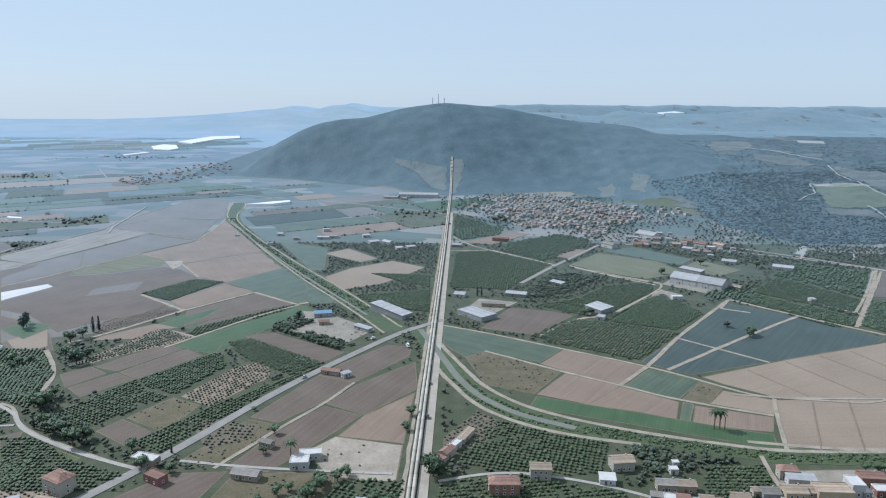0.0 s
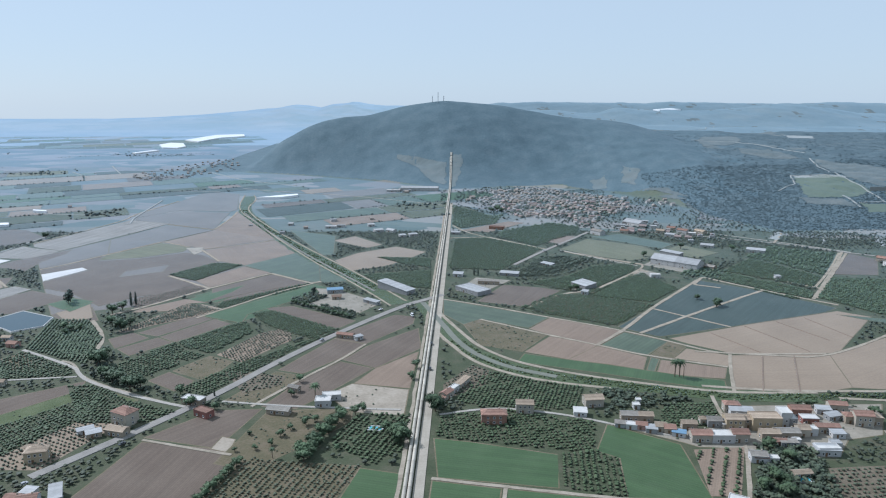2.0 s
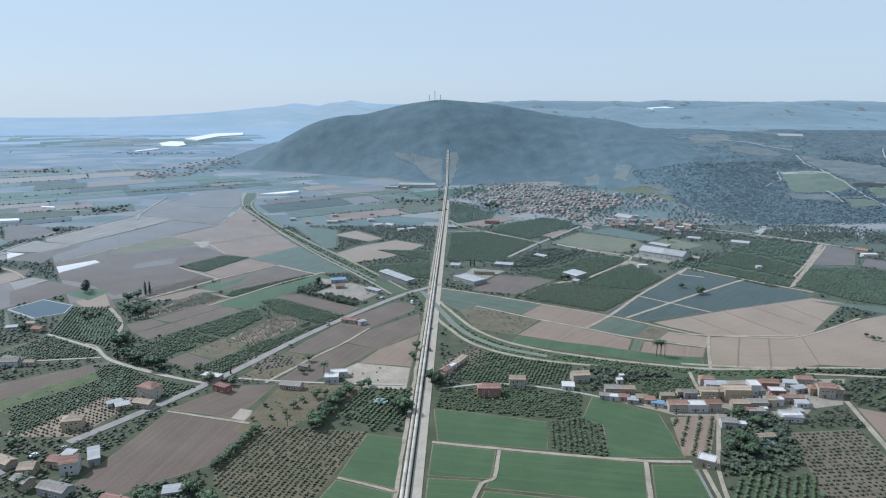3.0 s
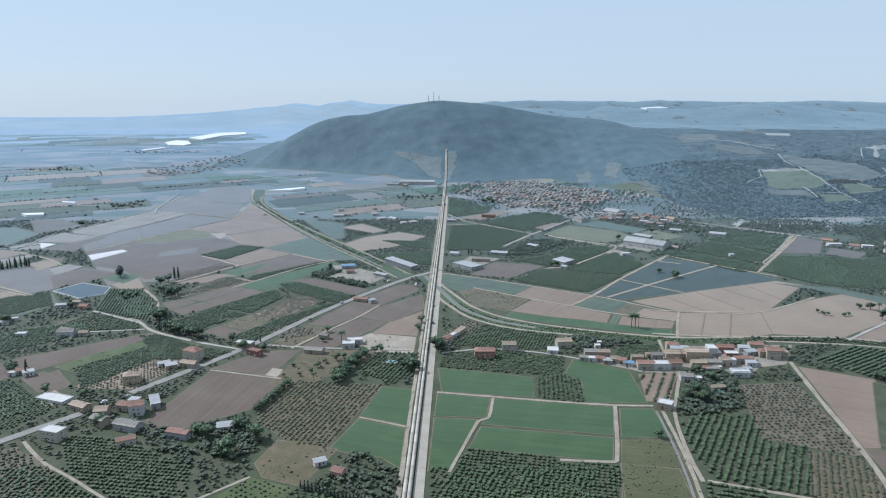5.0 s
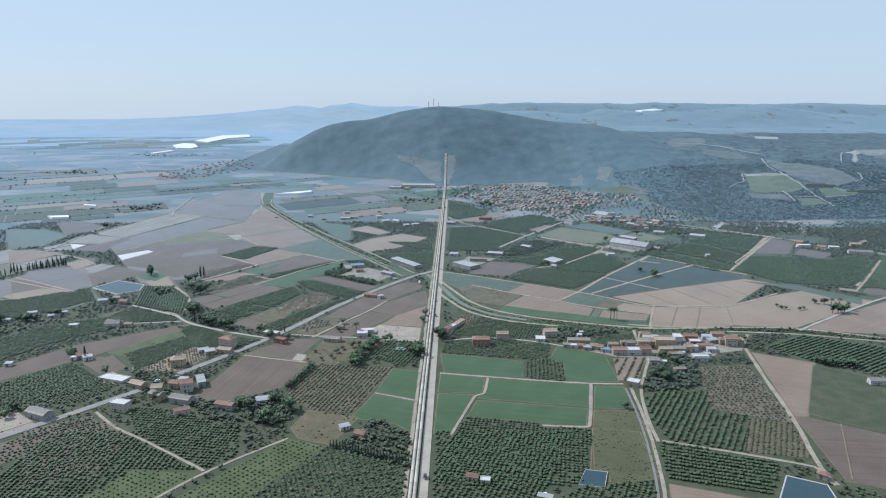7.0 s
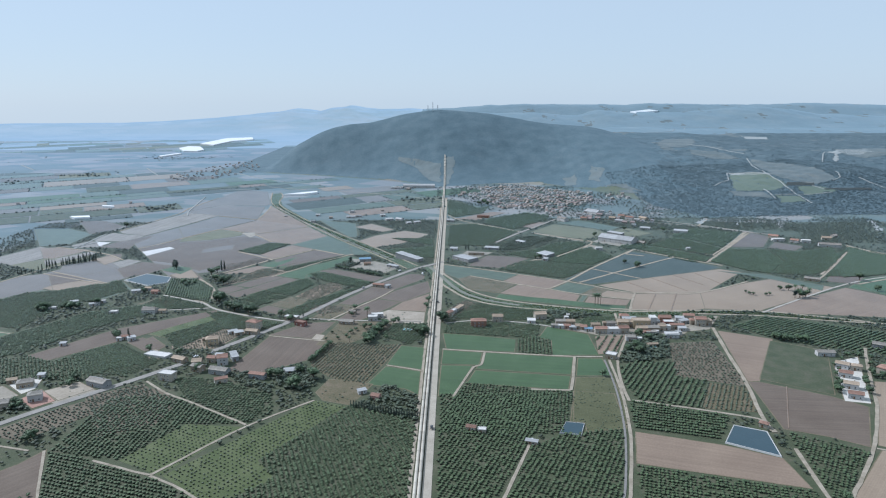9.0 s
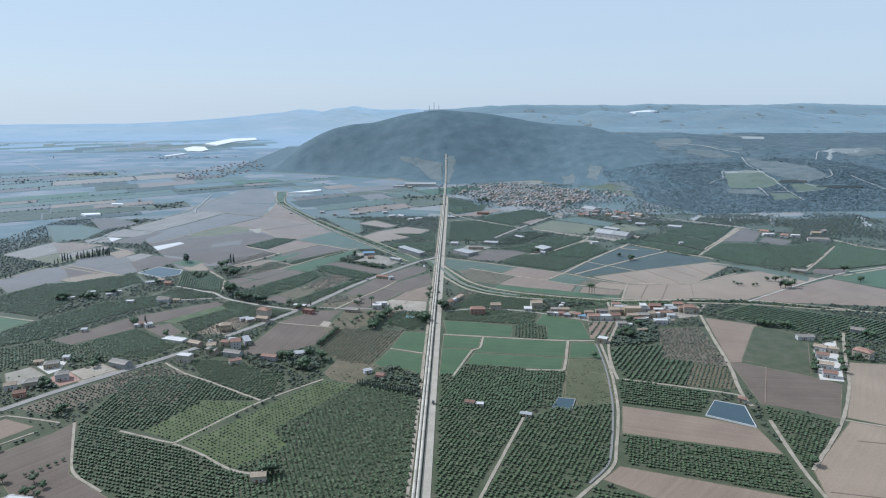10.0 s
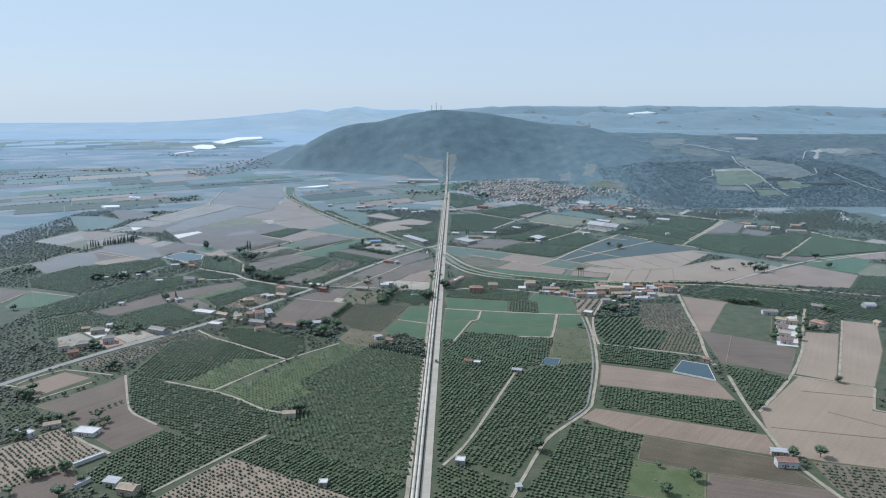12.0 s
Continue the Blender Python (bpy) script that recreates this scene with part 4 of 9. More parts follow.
orchard("citrus", [(-62.6, 271.7), (-50.2, 305.7), (-18.6, 305.3), (-20.8, 263.2), (-34.6, 248.2)])
field("scrub", "dry field with scrub and weeds", [(-100.7, 147.9), (-94.1, 173.3), (-58.8, 162.3), (-71.8, 124.8), (-93.2, 133.9)])
orchard("grassy", [(-169.3, 34.7), (-99.0, 134.1), (-74.8, 124.1), (-118.8, 51.1), (-103.7, 30.1), (-132.4, 2.5), (-156.8, 24.6)])
orchard("grove", [(-123.7, -22.8), (-132.4, 2.5), (-103.7, 30.1), (-118.8, 51.1), (-71.8, 125.9), (-24.1, 104.9), (-27.0, -67.6), (-32.4, -93.7), (-123.0, -35.7)])
orchard("citrus", [(-249.7, 64.6), (-246.9, 142.0), (-198.1, 146.0), (-140.7, 98.6), (-178.1, 99.3), (-201.8, 52.7)])
orchard("grassy", [(-201.8, 52.7), (-178.1, 99.3), (-139.7, 94.3), (-170.7, 34.7)])
orchard("citrus", [(-249.7, 64.6), (-216.2, 53.0), (-176.2, 34.8), (-121.4, -0.7), (-123.6, -33.2), (-139.7, -59.1), (-191.1, -19.0), (-222.0, 1.2)])
orchard("citrus", [(-206.2, -55.7), (-187.8, -24.3), (-139.3, -60.4), (-166.8, -97.1), (-173.9, -104.2), (-211.4, -81.1)])
orchard("dots", [(-136.7, -61.3), (-158.7, -97.2), (-174.7, -124.2), (-93.2, -149.0), (-23.1, -138.8), (-52.0, -104.4)])
orchard("dense", [(-137.4, -59.1), (-120.6, -35.8), (-32.5, -91.8), (-39.3, -113.3), (-60.0, -104.3)])
field("plough", "ploughed brown field with fine furrows", [(-291.8, 11.4), (-260.4, 50.2), (-252.9, 68.5), (-223.3, 1.2), (-189.0, -24.3), (-208.3, -51.1), (-234.1, -31.3), (-260.3, -3.9)])
field("dryplough", "dry light brown ploughed field", [(-323.3, 44.4), (-303.7, 73.3), (-277.2, 61.4), (-301.8, 24.0)])
orchard("dots", [(-278.7, -47.5), (-255.3, -20.5), (-213.0, -55.6), (-237.0, -80.6), (-248.8, -95.8)])
field("plough", "ploughed brown field with fine furrows", [(-246.1, -90.2), (-228.8, -64.1), (-211.6, -85.0), (-216.2, -107.0), (-234.0, -110.2)])
orchard("citrus", [(-306.3, -3.1), (-291.8, 11.4), (-281.5, 2.2), (-287.8, -25.2)])
field("grass", "rough grassy field", [(-278.1, 282.9), (-232.8, 349.3), (-188.8, 326.5), (-223.4, 274.0), (-246.7, 266.3)])
orchard("dots", [(-246.7, 266.3), (-221.3, 317.4), (-185.3, 294.3), (-202.9, 243.2), (-242.4, 243.8)])
orchard("citrus", [(-321.0, 230.9), (-295.5, 259.3), (-262.4, 233.5), (-238.0, 216.5), (-253.2, 180.9), (-297.4, 192.8)])
orchard("scrubby", [(-268.0, 145.4), (-239.7, 164.7), (-213.4, 154.3), (-195.5, 135.3), (-198.8, 98.5), (-229.3, 82.9)])
orchard("citrus", [(-218.6, 180.4), (-181.9, 174.5), (-131.5, 143.6), (-124.6, 113.1), (-140.1, 97.8), (-188.8, 135.2)])
orchard("citrus", [(-323.8, 370.0), (-310.7, 411.2), (-252.4, 374.5), (-253.0, 358.0), (-297.8, 358.7)])
orchard("dense", [(-313.5, 417.6), (-332.5, 488.5), (-299.3, 488.0), (-269.2, 450.5), (-253.2, 386.0)])
field("scrub", "dry field with scrub and weeds", [(-329.4, 381.4), (-310.7, 411.2), (-287.3, 386.5), (-294.8, 375.2)])
field("leaf", "dark green leafy crop field", [(0.2, 548.9), (91.5, 492.6), (70.2, 464.0), (31.9, 487.8), (17.0, 473.4), (0.3, 501.9)])
field("scrub", "dry field with scrub and weeds", [(17.0, 473.4), (31.9, 487.8), (83.9, 448.2), (58.9, 409.3), (28.1, 424.4)])
field("dryplough", "dry light brown ploughed field", [(70.0, 462.5), (92.4, 492.6), (145.2, 458.0), (117.9, 425.1), (85.2, 448.2)])
field("dryplough", "dry light brown ploughed field", [(60.2, 409.3), (84.6, 444.7), (117.6, 423.9), (108.2, 401.0), (90.0, 394.1)])
field("dryplough", "dry light brown ploughed field", [(90.0, 394.1), (117.3, 422.6), (148.1, 398.5), (138.8, 374.4), (115.7, 384.6)])
field("leaf", "dark green leafy crop field", [(120.1, 423.9), (145.3, 453.7), (174.8, 432.1), (149.0, 401.3)])
field("scrub", "dry field with scrub and weeds", [(150.2, 401.3), (174.8, 432.1), (183.9, 419.4), (166.1, 395.8)])
field("palesoil", "pale tilled bare field", [(166.1, 395.8), (182.6, 416.3), (209.2, 401.8), (200.0, 380.0)])
field("dryplough", "dry light brown ploughed field", [(146.1, 369.5), (156.1, 393.0), (197.6, 377.4), (188.4, 357.9), (166.5, 362.4)])
field("leaf", "dark green leafy crop field", [(140.4, 374.5), (150.5, 398.5), (156.2, 394.6), (144.9, 369.5)])
field("crop", "even green field of low crops", [(52.8, 389.4), (59.8, 406.4), (90.0, 394.1), (115.7, 384.6), (166.5, 362.4), (187.3, 355.6), (182.0, 338.1), (148.9, 350.8), (110.8, 366.8)])
field("bluecrop", "dark blue-green crop field", [(143.6, 466.9), (185.8, 518.8), (262.8, 620.5), (312.6, 576.8), (353.9, 518.7), (335.5, 505.2), (250.8, 471.7), (170.7, 442.0), (158.3, 452.4)])
field("palesoil", "pale tilled bare field", [(177.3, 438.7), (250.8, 471.7), (348.1, 509.7), (368.4, 492.7), (290.8, 405.3), (213.0, 404.7), (187.7, 425.7)])
field("palesoil", "pale tilled bare field", [(209.2, 401.8), (281.0, 404.1), (289.6, 403.6), (264.4, 342.9), (237.5, 335.6), (185.1, 336.0), (198.7, 374.9)])
orchard("citrus", [(144.7, 470.7), (91.8, 502.8), (70.7, 523.2), (109.1, 565.8), (149.4, 555.6), (193.0, 531.1)])
field("palesoil", "pale tilled bare field", [(-148.0, 831.9), (-122.0, 864.1), (-78.7, 805.1), (-97.7, 783.7)])
field("palesoil", "pale tilled bare field", [(-105.2, 754.0), (-60.1, 793.0), (-20.6, 760.0), (-40.8, 721.4), (-62.4, 686.3), (-102.4, 660.2), (-127.6, 713.0)])
field("leaf", "dark green leafy crop field", [(-222.8, 908.8), (-149.9, 867.8), (-132.7, 742.6), (-147.2, 742.4)])
field("crop", "even green field of low crops", [(-5.2, 276.6), (15.6, 272.2), (61.5, 258.1), (55.9, 225.7), (-2.7, 235.5)])
orchard("citrus", [(55.9, 225.7), (60.1, 258.2), (81.1, 261.7), (91.3, 253.9), (85.5, 218.6)])
field("crop", "even green field of low crops", [(94.0, 293.0), (128.4, 269.0), (126.0, 216.7), (85.8, 217.3), (91.3, 253.9), (81.1, 261.7)])
orchard("citrus", [(-1.9, 305.0), (26.8, 309.2), (88.4, 296.6), (79.2, 259.4), (15.6, 273.0), (-3.7, 278.2)])
field("crop", "even green field of low crops", [(-5.5, 233.4), (28.6, 226.1), (23.9, 197.3), (-7.5, 200.8)])
field("crop", "even green field of low crops", [(30.5, 226.0), (103.3, 211.8), (94.2, 175.1), (20.1, 189.7)])
field("crop", "even green field of low crops", [(19.5, 187.4), (93.4, 172.9), (86.5, 146.4), (11.2, 161.3)])
field("crop", "even green field of low crops", [(-7.5, 199.0), (18.7, 196.2), (0.8, 138.1), (-10.5, 138.3)])
field("crop", "even green field of low crops", [(106.0, 210.5), (126.5, 208.9), (126.0, 171.9), (97.1, 172.9)])
field("stubble", "olive-brown field of dry stubble", [(96.2, 170.2), (125.3, 169.8), (121.3, 113.9), (110.5, 78.6), (72.9, 79.1)])
orchard("citrus", [(11.2, 160.3), (85.8, 145.4), (88.1, 140.7), (75.5, 95.0), (69.0, 79.1), (-10.2, 80.1), (0.7, 137.2)])
field("dirtyard", "farmyard of bare pale earth", [(171.2, 316.4), (211.3, 317.8), (268.5, 319.1), (244.0, 278.7), (221.6, 273.3), (206.5, 255.0), (192.6, 253.8), (161.8, 255.3), (162.0, 262.9), (136.5, 265.7), (129.5, 271.1), (98.7, 289.9), (104.6, 297.4), (143.3, 285.2), (158.6, 291.0)])
orchard("sparse", [(161.3, 265.6), (139.7, 219.0), (125.5, 219.1), (133.1, 263.1)])
orchard("bigrows", [(133.8, 126.9), (175.6, 198.0), (151.1, 201.3), (133.7, 186.8), (129.6, 147.5), (133.8, 126.9), (171.3, 113.8), (194.6, 159.0), (174.2, 169.7), (183.2, 200.9), (175.6, 198.0)])
orchard("scrubby", [(193.5, 244.0), (233.0, 247.1), (231.7, 229.4), (221.4, 156.1), (218.6, 148.8), (174.8, 171.0)])
orchard("rows", [(171.3, 113.8), (194.0, 157.7), (218.0, 147.6), (210.8, 105.3)])
field("dryplough", "dry light brown ploughed field", [(249.3, 275.4), (289.5, 251.1), (233.8, 158.3), (224.3, 158.5)])
field("plough", "ploughed brown field with fine furrows", [(224.3, 158.5), (233.2, 157.3), (272.6, 130.2), (288.5, 112.0), (254.5, 56.0), (236.6, 70.0), (212.9, 81.5)])
field("weedy", "dark green field of low weedy growth", [(235.4, 162.9), (284.6, 247.4), (320.8, 219.9), (276.1, 131.3)])
orchard("bigrows", [(117.3, 85.1), (167.0, 68.1), (185.0, 100.7), (126.3, 129.5)])
field("dryplough", "dry light brown ploughed field", [(116.4, 81.0), (166.1, 61.9), (194.6, 45.2), (194.3, 11.7), (105.5, 41.2)])
orchard("grove", [(105.2, 39.8), (193.8, 10.5), (188.0, -36.1), (98.1, 4.3)])
field("dryplough", "dry light brown ploughed field", [(80.2, -12.9), (93.5, 1.3), (191.6, -38.7), (187.6, -66.0), (102.8, -32.1)])
field("fallow", "brown fallow field with dry weeds", [(114.5, -37.4), (182.7, -66.8), (193.5, -99.3), (136.2, -82.9), (102.1, -67.6)])
field("grass", "rough grassy field", [(97.7, -67.5), (136.2, -82.9), (123.4, -115.9), (83.7, -103.0)])
field("plough", "ploughed brown field with fine furrows", [(137.0, -83.7), (196.6, -101.2), (201.1, -120.5), (118.3, -128.9)])
orchard("citrus", [(114.5, -37.4), (73.6, -21.0), (28.6, -107.5), (18.6, -127.3), (73.2, -128.2), (82.8, -106.6), (99.3, -69.7)])
orchard("grove", [(46.5, 66.5), (-10.9, -67.8), (-24.2, -67.6), (-15.4, 87.7), (-8.7, 142.1), (78.4, 140.3)])
orchard("grove", [(48.3, -41.2), (27.0, -85.0), (-2.1, -68.0), (46.1, 62.7), (68.9, 77.9), (112.8, 85.2), (89.7, 7.4)])
orchard("citrus", [(212.9, 79.1), (251.9, 51.3), (201.9, -6.5), (196.8, -0.5)])
field("palesoil", "pale tilled bare field", [(201.9, -6.5), (258.8, 53.4), (304.2, 31.2), (279.2, -6.2), (285.7, -9.2), (305.4, -30.4), (262.9, -89.0), (239.4, -80.5), (209.1, -71.6), (191.6, -62.5), (194.0, -33.7)])
field("palesoil", "pale tilled bare field", [(260.0, 58.6), (319.1, 155.8), (346.9, 150.0), (283.5, 43.5)])
field("palesoil", "pale tilled bare field", [(284.9, 43.4), (372.0, 188.1), (397.9, 176.0), (358.2, 106.2), (305.1, 32.6)])
orchard("bigrows", [(312.7, 315.0), (267.7, 287.3), (292.4, 247.2), (353.2, 212.8), (409.7, 181.5), (436.8, 175.2), (479.4, 236.2), (445.8, 236.9)])
orchard("scrubby", [(202.5, -71.5), (239.4, -80.5), (260.1, -92.8), (237.2, -124.4), (203.1, -117.2), (199.7, -95.7)])
orchard("citrus", [(-2.2, -72.3), (24.1, -92.8), (17.3, -120.9), (-17.2, -120.3), (-19.6, -76.1)])
pond([(-385.9, 481.6), (-372.0, 511.6), (-335.7, 493.3), (-330.7, 470.2), (-348.2, 455.9)])
pond([(168.4, 64.2), (183.0, 86.3), (199.9, 76.9), (193.7, 46.6)])
pond([(67.6, 79.5), (74.5, 94.3), (85.8, 91.5), (80.6, 76.1)])
field("mulch", "field of pale plastic-mulched rows", [(-629.8, 599.7), (-604.1, 689.5), (-533.3, 647.9), (-576.2, 569.4)])
field("greycrop", "thin grey-green crop field in rows", [(-577.9, 569.5), (-528.9, 638.3), (-504.5, 647.1), (-491.7, 609.8), (-519.9, 536.0)])
field("hazesoil", "bare field whose brown is greyed to stand for haze", [(-505.8, 520.4), (-480.4, 592.0), (-366.5, 555.5), (-402.5, 461.3)])
field("palesoil", "pale tilled bare field", [(-482.1, 592.0), (-471.5, 627.4), (-446.4, 599.7), (-449.2, 565.9)])
field("hazesoil", "bare field whose brown is greyed to stand for haze", [(-544.2, 445.4), (-529.8, 506.3), (-505.8, 520.4), (-451.0, 489.9), (-464.8, 443.4), (-499.2, 396.0)])
field("palesoil", "pale tilled bare field", [(-468.0, 449.9), (-454.1, 490.0), (-402.5, 461.3), (-423.8, 423.6)])
field("mulch", "field of pale plastic-mulched rows", [(-562.3, 698.6), (-548.5, 730.2), (-515.9, 711.9), (-509.0, 682.6), (-547.1, 677.7)])
field("plough", "ploughed brown field with fine furrows", [(-361.7, 226.7), (-313.4, 299.7), (-236.8, 356.6), (-232.7, 341.0), (-288.8, 272.7), (-334.7, 218.8)])
field("plough", "ploughed brown field with fine furrows", [(-280.3, 256.0), (-271.2, 276.6), (-248.7, 251.2), (-252.7, 235.6)])
field("crop", "even green field of low crops", [(-460.2, 252.0), (-467.4, 307.8), (-408.0, 288.4), (-418.4, 251.0), (-450.7, 243.9)])
field("plough", "ploughed brown field with fine furrows", [(-475.0, 268.6), (-470.1, 312.5), (-485.5, 317.6), (-511.8, 327.8)])
field("dirtyard", "farmyard of bare pale earth", [(-301.2, 146.4), (-283.8, 170.3), (-261.2, 154.4), (-283.0, 131.7)])
field("leaf", "dark green leafy crop field", [(-499.2, 396.0), (-464.8, 443.4), (-423.8, 423.6), (-398.6, 488.5), (-378.9, 454.1), (-421.3, 394.0), (-457.1, 383.6)])
field("palesoil", "pale tilled bare field", [(282.5, 404.2), (355.1, 444.2), (396.8, 462.3), (442.6, 417.6), (394.1, 384.6), (339.3, 349.1), (318.3, 334.8), (264.2, 343.0)])
field("dryplough", "dry light brown ploughed field", [(339.3, 349.1), (392.5, 381.3), (453.4, 417.3), (492.8, 360.7), (448.4, 303.6), (398.9, 313.9), (322.8, 328.0)])
orchard("dense", [(519.1, 560.0), (580.5, 626.3), (590.9, 558.0), (633.4, 525.8), (614.8, 497.2), (476.0, 460.2)])
field("greycrop", "thin grey-green crop field in rows", [(499.8, 376.5), (551.4, 420.7), (561.1, 414.5), (522.3, 354.8), (495.3, 360.7)])
field("crop", "even green field of low crops", [(456.1, 417.2), (501.4, 459.5), (548.7, 420.8), (499.1, 371.1)])
field("dryplough", "dry light brown ploughed field", [(543.0, 471.6), (610.3, 490.3), (580.6, 444.6), (552.8, 445.3)])
orchard("citrus", [(495.3, 360.7), (519.0, 349.8), (485.5, 298.2), (445.7, 299.2)])
field("dirt", "bare pale trampled dirt plot", [(578.4, 558.3), (621.0, 581.6), (623.6, 570.0), (589.2, 539.2)])
orchard("far", [(17.4, 1113.3), (75.0, 1025.4), (26.6, 927.5), (13.5, 948.1)])
orchard("dense", [(-80.0, 731.2), (-14.8, 723.4), (-13.8, 675.1), (-44.2, 694.1)])
orchard("dense", [(-89.2, 641.8), (-36.2, 656.4), (-13.6, 664.0), (-12.0, 586.0), (-56.1, 603.3)])
orchard("wood", [(-143.6, 546.7), (-126.8, 573.4), (-110.5, 557.4), (-122.3, 536.9), (-134.9, 536.8)])
orchard("wood", [(-119.2, 529.7), (-94.9, 522.8), (-67.6, 500.7), (-77.9, 490.9), (-102.1, 504.7)])
orchard("wood", [(-58.9, 143.0), (-49.3, 159.7), (-27.5, 142.5), (-23.9, 135.6), (-25.4, 97.0), (-46.7, 110.7), (-70.4, 123.2)])
orchard("wood", [(145.9, 224.4), (173.2, 260.4), (196.5, 252.4), (183.0, 210.7), (141.9, 198.8)])
orchard("wood", [(168.6, 268.2), (180.5, 269.5), (197.2, 262.7), (186.9, 233.8), (178.1, 205.0), (137.2, 197.8)])
orchard("wood", [(-145.4, 190.8), (-134.3, 196.5), (-108.7, 184.5), (-99.2, 162.8), (-112.2, 148.1), (-135.8, 158.2)])
orchard("wood", [(-188.2, 197.2), (-158.7, 185.2), (-135.8, 158.2), (-133.7, 143.6), (-161.1, 163.6)])
orchard("wood", [(103.0, 338.2), (118.3, 334.4), (113.3, 310.1), (94.6, 300.6)])
orchard("wood", [(91.5, 350.4), (131.6, 337.7), (151.3, 325.8), (133.6, 310.7), (109.1, 317.8)])
orchard("citrus", [(133.0, 320.1), (155.6, 319.9), (167.6, 321.6), (157.3, 291.0), (125.1, 289.7)])
orchard("citrus", [(31.6, 371.2), (73.7, 357.1), (93.6, 350.4), (81.0, 313.9), (36.1, 306.5), (8.3, 324.8)])
orchard("scrubby", [(0.4, 324.8), (27.9, 350.0), (33.8, 371.2), (21.1, 383.9), (0.4, 349.8)])
orchard("scrubby", [(-149.4, 372.4), (-126.5, 370.1), (-105.9, 363.0), (-105.4, 349.3), (-127.1, 336.4)])
orchard("citrus", [(-244.6, 348.0), (-223.7, 348.2), (-193.5, 323.5), (-155.3, 308.8), (-152.8, 295.1), (-174.5, 295.0), (-210.7, 294.8)])
orchard("wood", [(-233.5, 376.7), (-207.4, 357.4), (-189.9, 339.7), (-212.5, 339.6)])
orchard("citrus", [(-317.6, 462.6), (-288.7, 474.4), (-264.9, 441.6), (-258.4, 403.8), (-276.4, 397.9)])
field("paleyard", "pale paved yard round a row of villas", [(310.7, 195.3), (338.8, 206.9), (293.4, 116.6), (276.3, 121.7)])
orchard("scrubby", [(-305.1, 88.9), (-283.3, 119.0), (-234.1, 167.6), (-208.4, 135.6), (-243.9, 121.5), (-264.1, 94.1), (-277.4, 78.6)])
field("stubble", "olive-brown field of dry stubble", [(89.3, 145.1), (118.5, 139.4), (112.8, 85.2), (85.1, 80.8), (86.3, 94.1), (79.4, 95.9)])
field("hazesoil", "bare field whose brown is greyed to stand for haze", [(-504.3, 1027.9), (-477.7, 1155.9), (-462.2, 1277.1), (-392.2, 1239.8), (-348.5, 1076.4), (-354.1, 1057.5), (-443.4, 1069.9), (-490.1, 1006.7)])
field("hazesoil", "bare field whose brown is greyed to stand for haze", [(-488.1, 1002.5), (-441.5, 1065.2), (-352.1, 1048.4), (-335.9, 916.9), (-418.0, 955.8), (-480.5, 986.2)])
field("dryplough", "dry light brown ploughed field", [(-342.7, 1057.7), (-227.7, 842.9), (-303.5, 778.0), (-327.0, 795.8), (-372.9, 827.0), (-333.4, 909.9), (-335.9, 1000.9)])
field("dryplough", "dry light brown ploughed field", [(-226.0, 836.1), (-182.2, 754.1), (-225.6, 687.4), (-263.3, 711.0), (-301.3, 772.2)])
field("mulch", "field of pale plastic-mulched rows", [(-539.6, 811.3), (-488.7, 986.1), (-415.6, 959.7), (-444.9, 886.2), (-480.3, 769.6), (-527.7, 792.7)])
field("mulch", "field of pale plastic-mulched rows", [(-523.9, 786.7), (-480.3, 769.6), (-490.0, 733.4)])
field("hazesoil", "bare field whose brown is greyed to stand for haze", [(-488.3, 730.8), (-478.6, 766.7), (-452.5, 842.7), (-411.6, 750.8), (-451.6, 673.0)])
field("hazesoil", "bare field whose brown is greyed to stand for haze", [(-452.5, 842.7), (-414.8, 948.3), (-335.0, 909.9), (-375.8, 830.3), (-411.6, 750.8)])
field("greycrop", "thin grey-green crop field in rows", [(-374.9, 820.4), (-324.6, 789.7), (-323.9, 763.3), (-363.3, 730.0), (-405.9, 716.5), (-410.4, 742.6)])
field("plough", "ploughed brown field with fine furrows", [(-446.0, 664.2), (-428.0, 691.8), (-413.6, 742.5), (-403.2, 711.5), (-360.9, 724.8), (-318.5, 757.7), (-294.0, 744.3), (-262.4, 708.5), (-294.3, 649.1), (-393.5, 667.1), (-436.5, 649.4)])
field("plastic", "long strip of white crop cover", [(-435.2, 647.3), (-406.8, 680.4), (-394.7, 669.3), (-416.3, 617.6)])
field("plough", "ploughed brown field with fine furrows", [(-413.9, 613.9), (-392.3, 664.9), (-338.1, 676.8), (-294.3, 649.1), (-293.8, 638.8), (-232.9, 588.8), (-290.7, 561.6), (-313.5, 528.3), (-363.6, 573.8), (-399.0, 590.4)])
field("hazesoil", "bare field whose brown is greyed to stand for haze", [(-345.1, 634.1), (-350.5, 661.1), (-313.4, 693.3), (-307.3, 659.5)])
orchard("young", [(-276.7, 518.9), (-254.2, 555.7), (-232.9, 588.8), (-238.1, 595.8), (-266.4, 578.2), (-289.2, 558.4), (-288.8, 543.1)])
orchard("dense", [(-294.4, 642.9), (-262.8, 701.2), (-229.3, 689.7), (-257.7, 619.5)])
field("dryplough", "dry light brown ploughed field", [(-257.7, 619.5), (-225.3, 682.8), (-187.3, 654.6), (-234.2, 592.3)])
field("leaf", "dark green leafy crop field", [(-226.8, 687.4), (-182.2, 754.1), (-142.0, 695.6), (-125.6, 611.7), (-139.6, 615.3), (-186.7, 652.5)])
field("plough", "ploughed brown field with fine furrows", [(-229.7, 587.1), (-185.0, 646.3), (-138.4, 609.7), (-189.7, 572.4), (-216.1, 543.9)])
